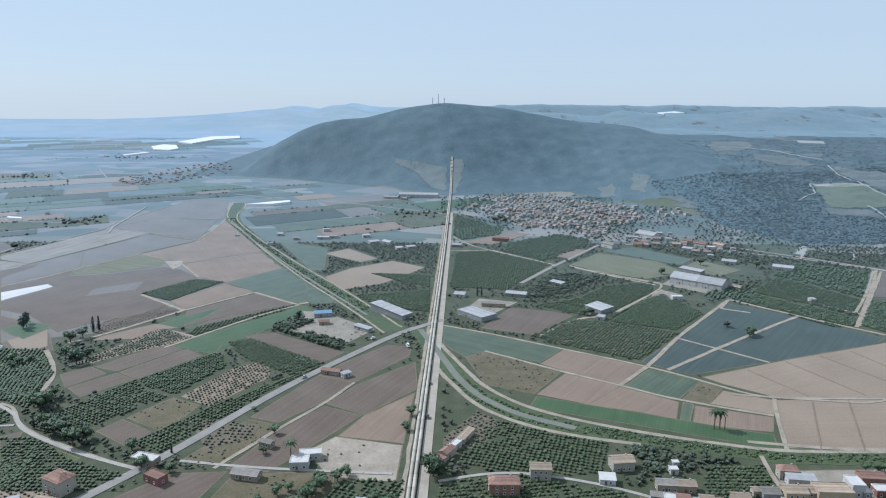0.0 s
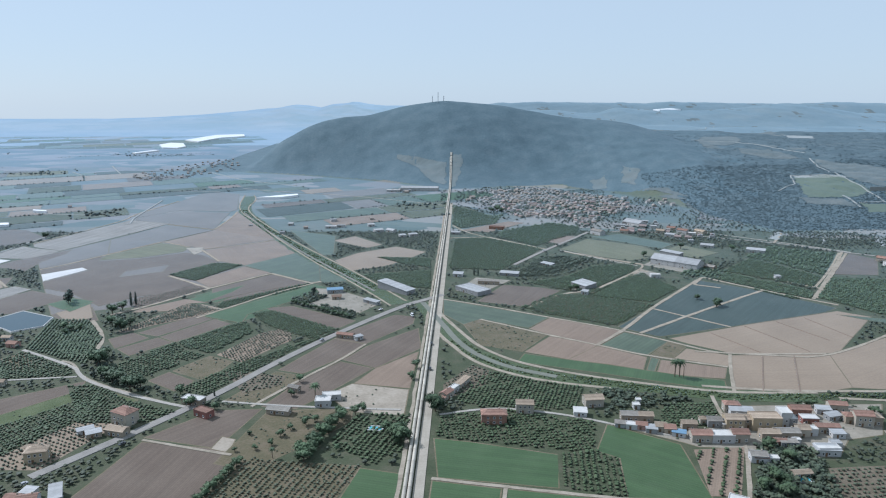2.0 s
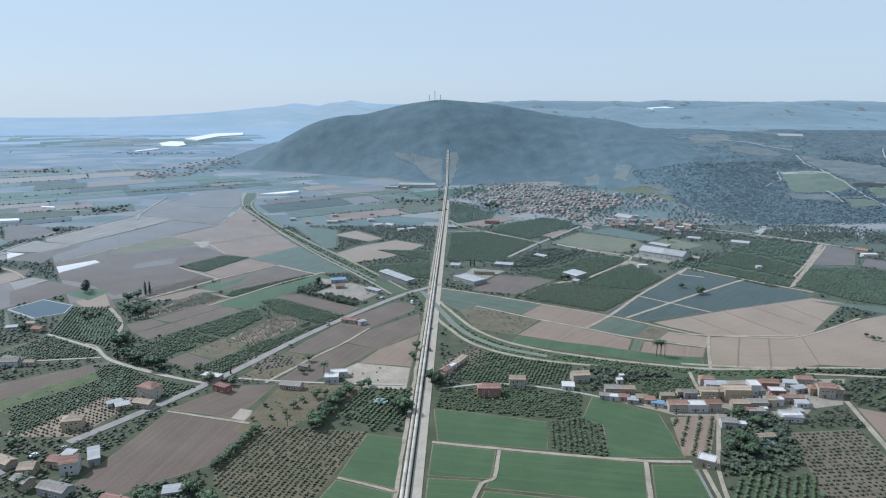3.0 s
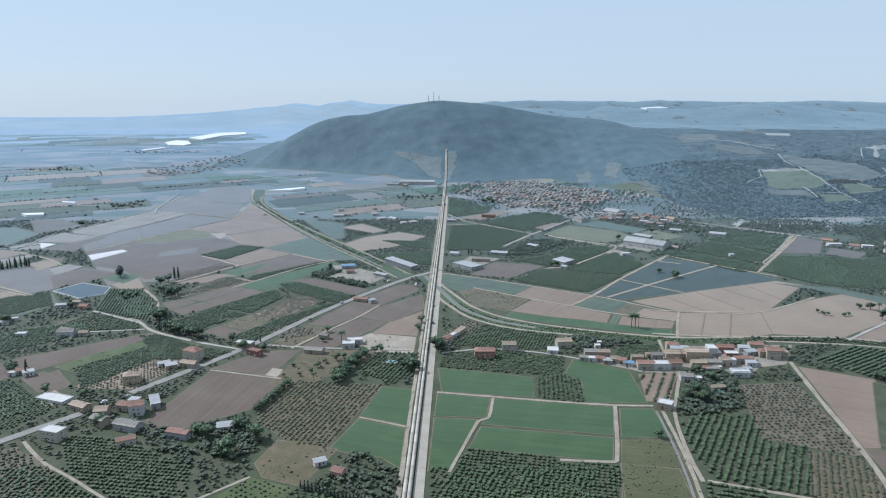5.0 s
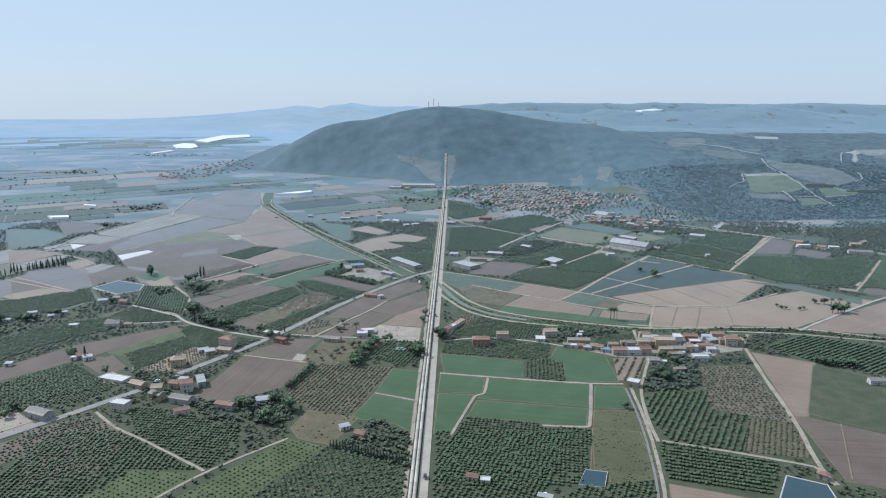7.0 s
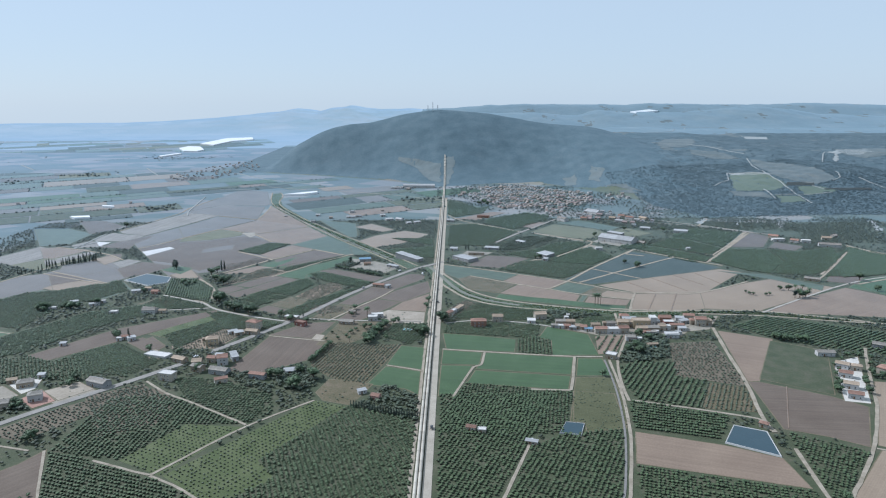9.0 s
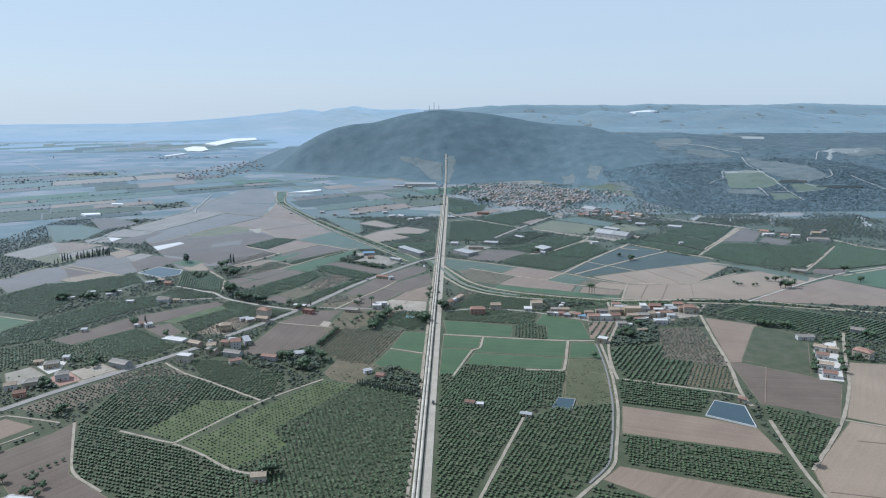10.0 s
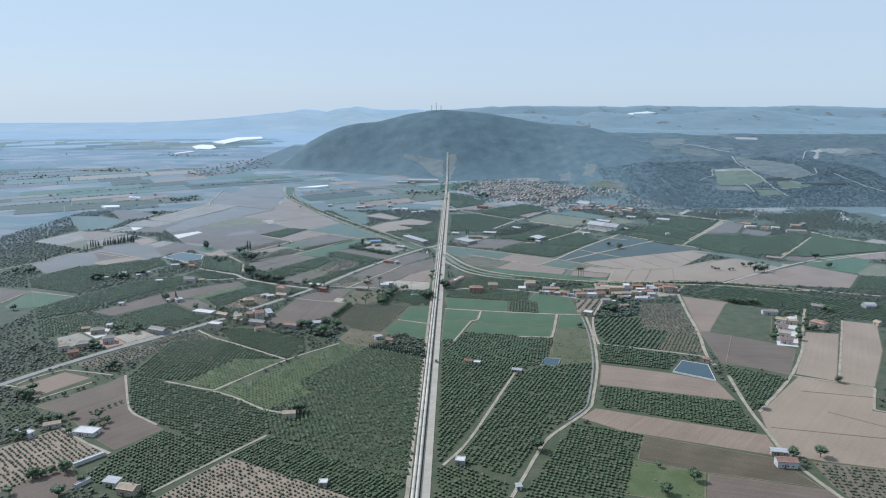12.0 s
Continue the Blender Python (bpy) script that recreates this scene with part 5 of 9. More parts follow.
field("crop", "even green field of low crops", [(-240.3, 551.2), (-199.9, 605.3), (-205.6, 575.6), (-223.8, 533.5)])
orchard("dense", [(-205.1, 526.6), (-205.7, 541.0), (-146.7, 600.4), (-134.2, 609.7), (-142.1, 591.6), (-198.1, 519.7)])
field("crop", "even green field of low crops", [(-210.0, 498.4), (-196.6, 515.6), (-131.2, 600.6), (-121.3, 576.5), (-142.2, 540.2), (-170.1, 502.7), (-168.6, 478.1)])
orchard("dots", [(-256.9, 474.9), (-241.3, 472.7), (-210.5, 499.7), (-198.1, 519.7), (-234.2, 536.3)])
field("dryplough", "dry light brown ploughed field", [(-272.2, 518.9), (-242.7, 551.2), (-216.8, 539.4), (-234.2, 536.3), (-242.3, 512.5), (-275.8, 508.2)])
field("palesoil", "pale tilled bare field", [(-341.7, 507.5), (-324.4, 535.4), (-301.5, 495.0), (-314.0, 476.7)])
field("crop", "even green field of low crops", [(-368.3, 542.3), (-355.9, 560.9), (-323.8, 538.3), (-330.2, 510.3)])
field("dirt", "bare pale trampled dirt plot", [(-330.1, 786.6), (-307.9, 789.9), (-300.0, 763.6), (-303.5, 744.1)])
field("mulch", "field of pale plastic-mulched rows", [(-552.6, 746.2), (-544.8, 798.8), (-478.3, 758.7), (-474.2, 719.5), (-542.2, 729.8)])
field("plastic", "long strip of white crop cover", [(-540.2, 726.6), (-510.2, 716.8), (-515.1, 687.0)])
field("plough", "ploughed brown field with fine furrows", [(-670.3, 932.4), (-606.6, 911.0), (-537.1, 845.8), (-579.2, 788.2)])
field("plough", "ploughed brown field with fine furrows", [(-511.5, 681.2), (-504.9, 713.7), (-469.5, 776.0), (-463.9, 751.7), (-469.0, 710.2), (-460.7, 661.2), (-488.3, 675.3)])
field("plough", "ploughed brown field with fine furrows", [(-477.6, 627.8), (-457.6, 635.0), (-446.0, 605.8), (-452.2, 587.6)])
field("mulch", "field of pale plastic-mulched rows", [(-445.2, 576.6), (-432.9, 598.7), (-408.7, 587.1), (-420.1, 545.5)])
field("plough", "ploughed brown field with fine furrows", [(-423.0, 541.6), (-406.2, 582.7), (-354.4, 554.8), (-373.1, 511.4), (-394.2, 496.0)])
field("crop", "even green field of low crops", [(-365.6, 535.2), (-348.9, 554.7), (-324.7, 544.5), (-339.7, 516.4)])
field("leaf", "dark green leafy crop field", [(-697.9, 839.1), (-635.0, 838.0), (-573.9, 790.1), (-569.2, 707.3), (-605.0, 689.2)])
field("dryplough", "dry light brown ploughed field", [(-598.2, 678.2), (-571.7, 685.0), (-513.7, 662.7), (-540.3, 607.6), (-554.5, 607.8)])
field("mulch", "field of pale plastic-mulched rows", [(-538.5, 604.5), (-508.1, 652.3), (-495.3, 635.4), (-515.4, 589.1)])
field("mulch", "field of pale plastic-mulched rows", [(-547.0, 595.6), (-536.6, 601.4), (-511.9, 589.1), (-528.9, 566.4)])
field("hazesoil", "bare field whose brown is greyed to stand for haze", [(-505.1, 566.0), (-473.6, 588.4), (-424.2, 545.6), (-448.9, 507.9), (-492.6, 528.5)])
field("plough", "ploughed brown field with fine furrows", [(-500.8, 521.0), (-481.5, 520.7), (-435.1, 488.8), (-464.5, 462.6)])
field("palesoil", "pale tilled bare field", [(-463.2, 460.4), (-432.5, 484.2), (-403.9, 470.3), (-428.2, 431.2), (-451.5, 441.5)])
field("palesoil", "pale tilled bare field", [(-481.8, 603.6), (-464.6, 625.2), (-441.8, 593.9), (-450.9, 565.1)])
field("leaf", "dark green leafy crop field", [(-450.2, 439.5), (-420.2, 427.1), (-399.2, 461.6), (-383.3, 474.4), (-359.2, 440.1), (-373.0, 402.0), (-427.5, 402.8)])
orchard("grove", [(-502.6, 370.2), (-473.0, 432.4), (-442.5, 439.5), (-418.2, 461.5), (-391.2, 481.5), (-362.1, 436.5), (-406.2, 366.8), (-407.7, 300.6), (-477.3, 329.3)])
orchard("dense", [(-399.7, 296.5), (-367.8, 351.7), (-305.5, 384.9), (-289.6, 358.1), (-338.4, 300.3), (-365.8, 238.5), (-402.4, 208.5), (-425.2, 245.3)])
field("crop", "even green field of low crops", [(-468.2, 314.6), (-405.2, 290.9), (-430.6, 253.9)])
orchard("citrus", [(-400.6, 205.4), (-358.8, 230.2), (-330.5, 215.3), (-301.0, 253.2), (-259.7, 227.2), (-252.7, 211.5), (-275.9, 194.5), (-285.5, 172.7), (-311.6, 177.5), (-349.9, 169.3), (-365.9, 149.5)])
field("plough", "ploughed brown field with fine furrows", [(-288.1, 261.5), (-279.1, 273.8), (-249.1, 251.6), (-262.4, 237.0)])
field("dirt", "bare pale trampled dirt plot", [(-259.7, 227.2), (-255.2, 243.3), (-239.9, 229.8), (-243.6, 214.2)])
orchard("citrus", [(-261.4, 278.7), (-249.5, 293.5), (-233.6, 317.0), (-215.4, 337.7), (-206.9, 305.9), (-238.0, 242.8)])
field("dirtyard", "farmyard of bare pale earth", [(-249.6, -25.3), (-243.4, -17.6), (-231.1, -28.0), (-234.8, -36.9)])
field("plough", "ploughed brown field with fine furrows", [(31.9, 541.8), (61.1, 600.8), (97.9, 590.3), (115.3, 577.8), (75.7, 523.0)])
orchard("scrubby", [(78.6, 520.9), (141.4, 477.3), (188.9, 534.1), (147.8, 546.8), (113.1, 567.6)])
orchard("dense", [(143.9, 561.1), (192.5, 538.2), (232.9, 584.8), (215.9, 648.4), (191.8, 626.1)])
orchard("citrus", [(86.2, 608.8), (117.5, 583.9), (145.1, 567.2), (201.3, 636.2), (221.8, 697.5), (165.5, 677.5), (128.1, 630.8)])
orchard("citrus", [(6.8, 673.0), (64.7, 664.3), (125.6, 778.2), (63.5, 854.5), (16.4, 838.7)])
orchard("far", [(75.0, 864.6), (119.2, 794.7), (190.0, 883.9), (202.6, 929.0), (163.5, 958.3), (87.1, 901.4)])
field("dryplough", "dry light brown ploughed field", [(131.4, 823.2), (153.6, 808.6), (185.4, 857.4), (164.4, 867.8)])
field("greycrop", "thin grey-green crop field in rows", [(148.7, 776.0), (176.9, 738.8), (218.5, 709.7), (271.3, 735.8), (255.1, 793.3), (195.9, 841.0)])
field("leaf", "dark green leafy crop field", [(201.6, 857.2), (275.6, 774.6), (301.2, 805.1), (250.4, 877.2)])
field("dryplough", "dry light brown ploughed field", [(24.5, 906.2), (65.8, 891.3), (124.4, 960.7), (100.7, 971.2)])
orchard("far", [(19.7, 988.5), (20.0, 916.5), (79.7, 955.0), (97.1, 1024.9)])
orchard("wood", [(82.0, 657.9), (82.5, 627.3), (116.0, 647.3), (162.0, 700.1), (173.1, 726.6), (119.5, 731.2)])
field("dirtyard", "farmyard of bare pale earth", [(12.1, 576.8), (46.1, 582.6), (71.1, 619.1), (34.9, 631.8)])
field("dirtyard", "farmyard of bare pale earth", [(124.0, 581.8), (145.4, 569.3), (157.7, 597.9), (145.4, 626.6)])
field("dirtyard", "farmyard of bare pale earth", [(199.1, 642.4), (215.7, 621.8), (233.5, 648.2), (220.2, 668.8)])
field("dirtyard", "farmyard of bare pale earth", [(227.0, 687.2), (268.8, 643.8), (291.8, 674.3), (264.9, 735.9)])
field("greycrop", "thin grey-green crop field in rows", [(272.2, 762.4), (300.6, 721.1), (338.8, 751.5), (308.6, 800.9)])
orchard("bigrows", [(283.3, 617.1), (305.7, 582.0), (330.5, 547.0), (365.5, 554.8), (357.3, 581.4), (307.4, 649.5)])
orchard("citrus", [(307.3, 657.7), (367.7, 589.5), (403.6, 621.9), (383.7, 673.3), (363.2, 718.5)])
orchard("far", [(359.9, 726.7), (388.7, 681.4), (407.9, 628.1), (486.3, 737.7), (415.8, 785.5)])
field("plough", "ploughed brown field with fine furrows", [(413.1, 642.3), (464.9, 637.7), (511.1, 712.9), (496.0, 745.8)])
orchard("dense", [(354.0, 552.8), (379.1, 501.4), (400.9, 484.8), (448.8, 547.8), (460.9, 619.2), (408.3, 625.9)])
orchard("citrus", [(402.7, 484.8), (448.6, 474.2), (481.1, 498.3), (539.4, 575.5), (561.1, 630.5), (502.2, 604.6), (465.2, 619.2), (450.1, 547.8)])
field("leaf", "dark green leafy crop field", [(341.3, 499.8), (389.8, 454.3), (420.4, 404.9), (434.9, 427.2), (392.6, 480.8)])
field("plough", "ploughed brown field with fine furrows", [(468.9, 631.5), (497.4, 610.8), (525.4, 641.1), (498.3, 672.1)])
field("crop", "even green field of low crops", [(472.7, 445.0), (475.8, 389.9), (497.2, 369.2), (555.6, 438.1), (537.9, 469.0)])
orchard("dense", [(460.1, 467.7), (502.3, 463.2), (617.3, 500.9), (631.8, 523.2), (621.1, 556.1), (585.5, 630.0), (538.5, 567.1)])
field("dirtyard", "farmyard of bare pale earth", [(573.3, 546.3), (580.2, 529.8), (623.1, 570.3), (609.2, 578.7)])
field("dirtyard", "farmyard of bare pale earth", [(624.4, 564.2), (642.4, 539.5), (660.8, 567.9), (650.3, 582.3)])
field("plough", "ploughed brown field with fine furrows", [(445.8, 445.3), (476.9, 430.7), (501.1, 461.1), (475.1, 481.9)])
orchard("far", [(253.6, 641.8), (284.6, 621.1), (307.3, 653.6), (290.9, 690.6)])
ribbon("road", 4.4, M["asphalt"], [(243.0, 893.6), (262.6, 897.6), (306.5, 886.8), (368.1, 849.4), (440.5, 807.8), (491.9, 754.0), (525.6, 725.0)], "worn grey asphalt country road", "road", 0.6, ragged=0.0)
ribbon("track", 3.24, M["track"], [(76.7, 520.9), (113.1, 567.6), (147.0, 577.5), (191.8, 626.1), (219.4, 662.7)], "pale unpaved farm track", "track", 0.45, ragged=0.35)
ribbon("track", 3.24, M["track"], [(148.5, 763.7), (175.4, 730.6), (228.5, 687.1)], "pale unpaved farm track", "track", 0.45, ragged=0.35)
ribbon("track", 3.24, M["track"], [(4.2, 849.1), (63.5, 854.5), (125.6, 778.2)], "pale unpaved farm track", "track", 0.45, ragged=0.35)
ribbon("track", 3.24, M["track"], [(433.6, 807.8), (477.9, 878.9)], "pale unpaved farm track", "track", 0.45, ragged=0.35)
ribbon("track", 3.24, M["track"], [(223.5, 652.4), (218.7, 662.7)], "pale unpaved farm track", "track", 0.45, ragged=0.35)
ribbon("track", 3.24, M["track"], [(332.9, 639.1), (378.1, 579.3)], "pale unpaved farm track", "track", 0.45, ragged=0.35)
ribbon("track", 3.24, M["track"], [(351.8, 550.8), (492.8, 745.8)], "pale unpaved farm track", "track", 0.45, ragged=0.35)
ribbon("track", 3.24, M["track"], [(587.4, 640.2), (602.7, 597.1), (620.6, 566.2)], "pale unpaved farm track", "track", 0.45, ragged=0.35)
ribbon("track", 3.24, M["track"], [(458.8, 475.8), (556.4, 589.4)], "pale unpaved farm track", "track", 0.45, ragged=0.35)
ribbon("track", 3.24, M["track"], [(476.9, 430.7), (538.0, 458.8), (610.7, 490.7)], "pale unpaved farm track", "track", 0.45, ragged=0.35)
field("redyard", "yard paved with worn red tiles", [(-313.7, 141.6), (-309.4, 155.2), (-307.6, 160.6), (-284.9, 138.6), (-295.5, 126.1)])
field("paleyard", "yard of pale concrete round a house", [(-337.3, 168.2), (-329.2, 183.1), (-317.3, 180.3), (-312.0, 160.7), (-317.2, 150.1)])
field("dirtyard", "farmyard of bare pale earth", [(-353.4, 153.4), (-340.2, 167.2), (-317.5, 149.0), (-324.6, 133.8), (-335.1, 124.4)])
field("dirt", "bare pale trampled dirt plot", [(-304.3, 156.1), (-286.0, 173.4), (-267.3, 159.2), (-284.0, 138.6)])
orchard("wood", [(-316.2, 126.7), (-312.9, 139.5), (-295.7, 125.1), (-304.7, 114.1)])


# ---- the aqueduct: two pipes side by side on saddles, and the service road beside them ----
def pipe_x(y):
    return -22.2 + 0.0285 * (y - 80)


def tube(radius, length, sides=14):
    bm = bmesh.new()
    bmesh.ops.create_cone(bm, cap_ends=False, segments=sides, radius1=radius, radius2=radius, depth=length, matrix=pose(0, length / 2, 0, 90, 0, 0))
    ring = bmesh.ops.create_cone(bm, cap_ends=True, segments=sides, radius1=radius * 1.07, radius2=radius * 1.07, depth=0.5, matrix=pose(0, 0.3, 0, 90, 0, 0))
    for f in bm.faces:
        f.smooth = len(f.verts) == 4
    return bm


def slope_land(y):
    return float(relief(np.array([pipe_x(y)]), np.array([y]))[0])


def aqueduct():
    thing = tagged(new("aqueduct"), "pair of pale concrete pipes running straight across the valley", "aqueduct")
    seg, rad = 12.0, 0.98
    me = bm_mesh("pipe", tube(rad, seg), M["pipe"])
    bm = bmesh.new()
    bmesh.ops.create_cube(bm, size=1, matrix=pose(1.35, 0, 0.3) @ Matrix.Diagonal((4.5, 0.7, 0.9, 1)))
    saddle = bm_mesh("saddle", bm, M["channel"])
    y = -160.0
    turn = -math.degrees(math.atan(0.0285))
    while y < 1470:
        z0, z1 = slope_land(y), slope_land(y + seg)
        rise = math.degrees(math.atan2(z1 - z0, seg))
        for k in (0, 1):
            ob = new("pipe", me)
            ob.parent = thing
            ob.matrix_world = pose(pipe_x(y) + 0.15 + 2.35 * k, y, z0 + rad + 0.45, rise, 0, turn)
        ob = new("saddle", saddle)
        ob.parent = thing
        ob.matrix_world = pose(pipe_x(y), y, z0, rise, 0, turn)
        y += seg
    return thing


M["pipe"] = mat("pale_pipe_concrete", [(0.31, 0.285, 0.24), (0.4, 0.37, 0.315), (0.47, 0.44, 0.38)], 0.2, 1.5, rough=0.75, bump=0.1, each=0.16)
M["gravel"] = mat("pale_gravel", [(0.27, 0.243, 0.2), (0.325, 0.295, 0.245), (0.385, 0.35, 0.295)], 0.1, 0.8, bump=0.2, sheen=0.1)
aqueduct()
ribbon("road", 5.2, M["gravel"], [(pipe_x(y) + 6.7, y) for y in range(-180, 1180, 60)], "pale gravel service road beside the aqueduct pipes", "road")
ribbon("verge", 2.2, M["track"], [(pipe_x(y) - 2.9, y) for y in range(-180, 1180, 60)], "strip of bare pale earth along the pipes", "ground", 0.3, ragged=0.6)


# ---- a kit for houses ----
# the blue sheen on walls and tiles stands in for haze
WALLS = {
    "white": ("white", mat("white_render", [(0.344, 0.341, 0.330), (0.413, 0.406, 0.396), (0.468, 0.461, 0.451)], 0.3, 2.5, bump=0.05, sheen=0.35, each=0.08)),
    "cream": ("cream", mat("cream_render", [(0.289, 0.255, 0.206), (0.344, 0.310, 0.255), (0.392, 0.358, 0.296)], 0.3, 2.5, bump=0.05, sheen=0.35, each=0.1)),
    "tan": ("tan", mat("tan_render", [(0.24, 0.2, 0.152), (0.288, 0.24, 0.184), (0.336, 0.288, 0.224)], 0.3, 2.5, bump=0.05, sheen=0.35, each=0.1)),
    "ochre": ("ochre", mat("ochre_render", [(0.288, 0.228, 0.152), (0.336, 0.272, 0.184), (0.384, 0.32, 0.224)], 0.3, 2.5, bump=0.05, sheen=0.35, each=0.08)),
    "pink": ("pink", mat("pink_render", [(0.336, 0.192, 0.16), (0.384, 0.232, 0.2), (0.432, 0.28, 0.24)], 0.3, 2.5, bump=0.05, sheen=0.35, each=0.08)),
    "red": ("dull red", mat("red_render", [(0.176, 0.076, 0.064), (0.216, 0.096, 0.08), (0.248, 0.12, 0.1)], 0.3, 2.5, bump=0.05, sheen=0.35, each=0.08)),
    "brick": ("brown brick", mat("brown_brick", [(0.2, 0.11, 0.08), (0.26, 0.15, 0.11), (0.32, 0.19, 0.14)], 0.5, 4.0, bump=0.1, each=0.1)),
    "grey": ("grey", mat("grey_render", [(0.208, 0.208, 0.208), (0.256, 0.256, 0.256), (0.304, 0.304, 0.296)], 0.3, 2.5, bump=0.05, sheen=0.35, each=0.1)),
    "concrete": ("concrete", M["concrete"]),
}
TILES = {
    "redtile": ("terracotta tile", mat("terracotta_tiles", [(0.224, 0.129, 0.099), (0.284, 0.172, 0.133), (0.344, 0.224, 0.176)], 0.4, 3.0, stripes=0.35, stripe_gap=0.5, bump=0.3, sheen=0.15, each=0.18)),
    "tantile": ("faded tan tile", mat("faded_tan_tiles", [(0.3, 0.235, 0.175), (0.38, 0.3, 0.225), (0.45, 0.37, 0.285)], 0.4, 3.0, stripes=0.35, stripe_gap=0.5, bump=0.3, sheen=0.15, each=0.15)),
    "greytile": ("grey-brown tile", mat("grey_brown_tiles", [(0.2, 0.18, 0.16), (0.27, 0.25, 0.22), (0.34, 0.31, 0.28)], 0.4, 3.0, stripes=0.35, stripe_gap=0.5, bump=0.3, sheen=0.45, each=0.15)),
    "metal": ("pale sheet-metal", mat("pale_sheet_metal", [(0.292, 0.297, 0.297), (0.353, 0.357, 0.357), (0.413, 0.417, 0.417)], 0.3, 2.0, rough=0.5, stripes=0.2, stripe_gap=0.8, bump=0.1, each=0.12)),
    "bluemetal": ("blue sheet-metal", mat("blue_sheet_metal", [(0.14, 0.24, 0.34), (0.18, 0.3, 0.42)], 0.3, 2.0, rough=0.5, stripes=0.2, stripe_gap=0.8, bump=0.1)),
    "brownroof": ("brown canvas", mat("brown_canvas", [(0.17, 0.12, 0.09), (0.24, 0.17, 0.13)], 0.3, 2.0, bump=0.1)),
    "concrete": ("concrete", M["concrete"]),
}
M["glass"] = mat("dark_window_glass", [(0.02, 0.025, 0.03), (0.035, 0.04, 0.045)], 0.5, 2.0, rough=0.08, bump=0, spec=0.6)
M["wood"] = mat("brown_wood", [(0.12, 0.075, 0.045), (0.18, 0.115, 0.07)], 0.6, 5.0, bump=0.1)
M["sill"] = mat("white_frame", [(0.6, 0.6, 0.58), (0.7, 0.7, 0.68)], 0.5, 4.0, bump=0)


def box_mesh(name, material, *boxes):
    """One mesh of boxes, each given by its middle and its size."""
    bm = bmesh.new()
    for x, y, z, sx, sy, sz in boxes:
        bmesh.ops.create_cube(bm, size=1, matrix=pose(x, y, z) @ Matrix.Diagonal((sx, sy, sz, 1)))
    return bm_mesh(name, bm, material)


WINDOW_FRAME = box_mesh("frame", M["sill"], (-0.55, 0, 0, 0.12, 0.14, 1.3), (0.55, 0, 0, 0.12, 0.14, 1.3), (0, 0, 0.6, 1.0, 0.14, 0.12), (0, -0.06, -0.64, 1.3, 0.3, 0.1))
WINDOW_PANE = box_mesh("pane", M["glass"], (0, 0.02, 0, 1.0, 0.06, 1.15))
DOOR = box_mesh("door", M["wood"], (0, 0, 1.05, 1.1, 0.12, 2.1), (0, -0.04, 2.13, 1.3, 0.16, 0.1))
CHIMNEY = box_mesh("chimney", WALLS["cream"][1], (0, 0, 0.45, 0.6, 0.6, 1.1), (0, 0, 1.05, 0.78, 0.78, 0.14))
built = []  # footprints: x, y, half size


def hang(name, me, parent, m):
    ob = new(name, me)
    ob.parent = parent
    ob.matrix_local = m
    return ob


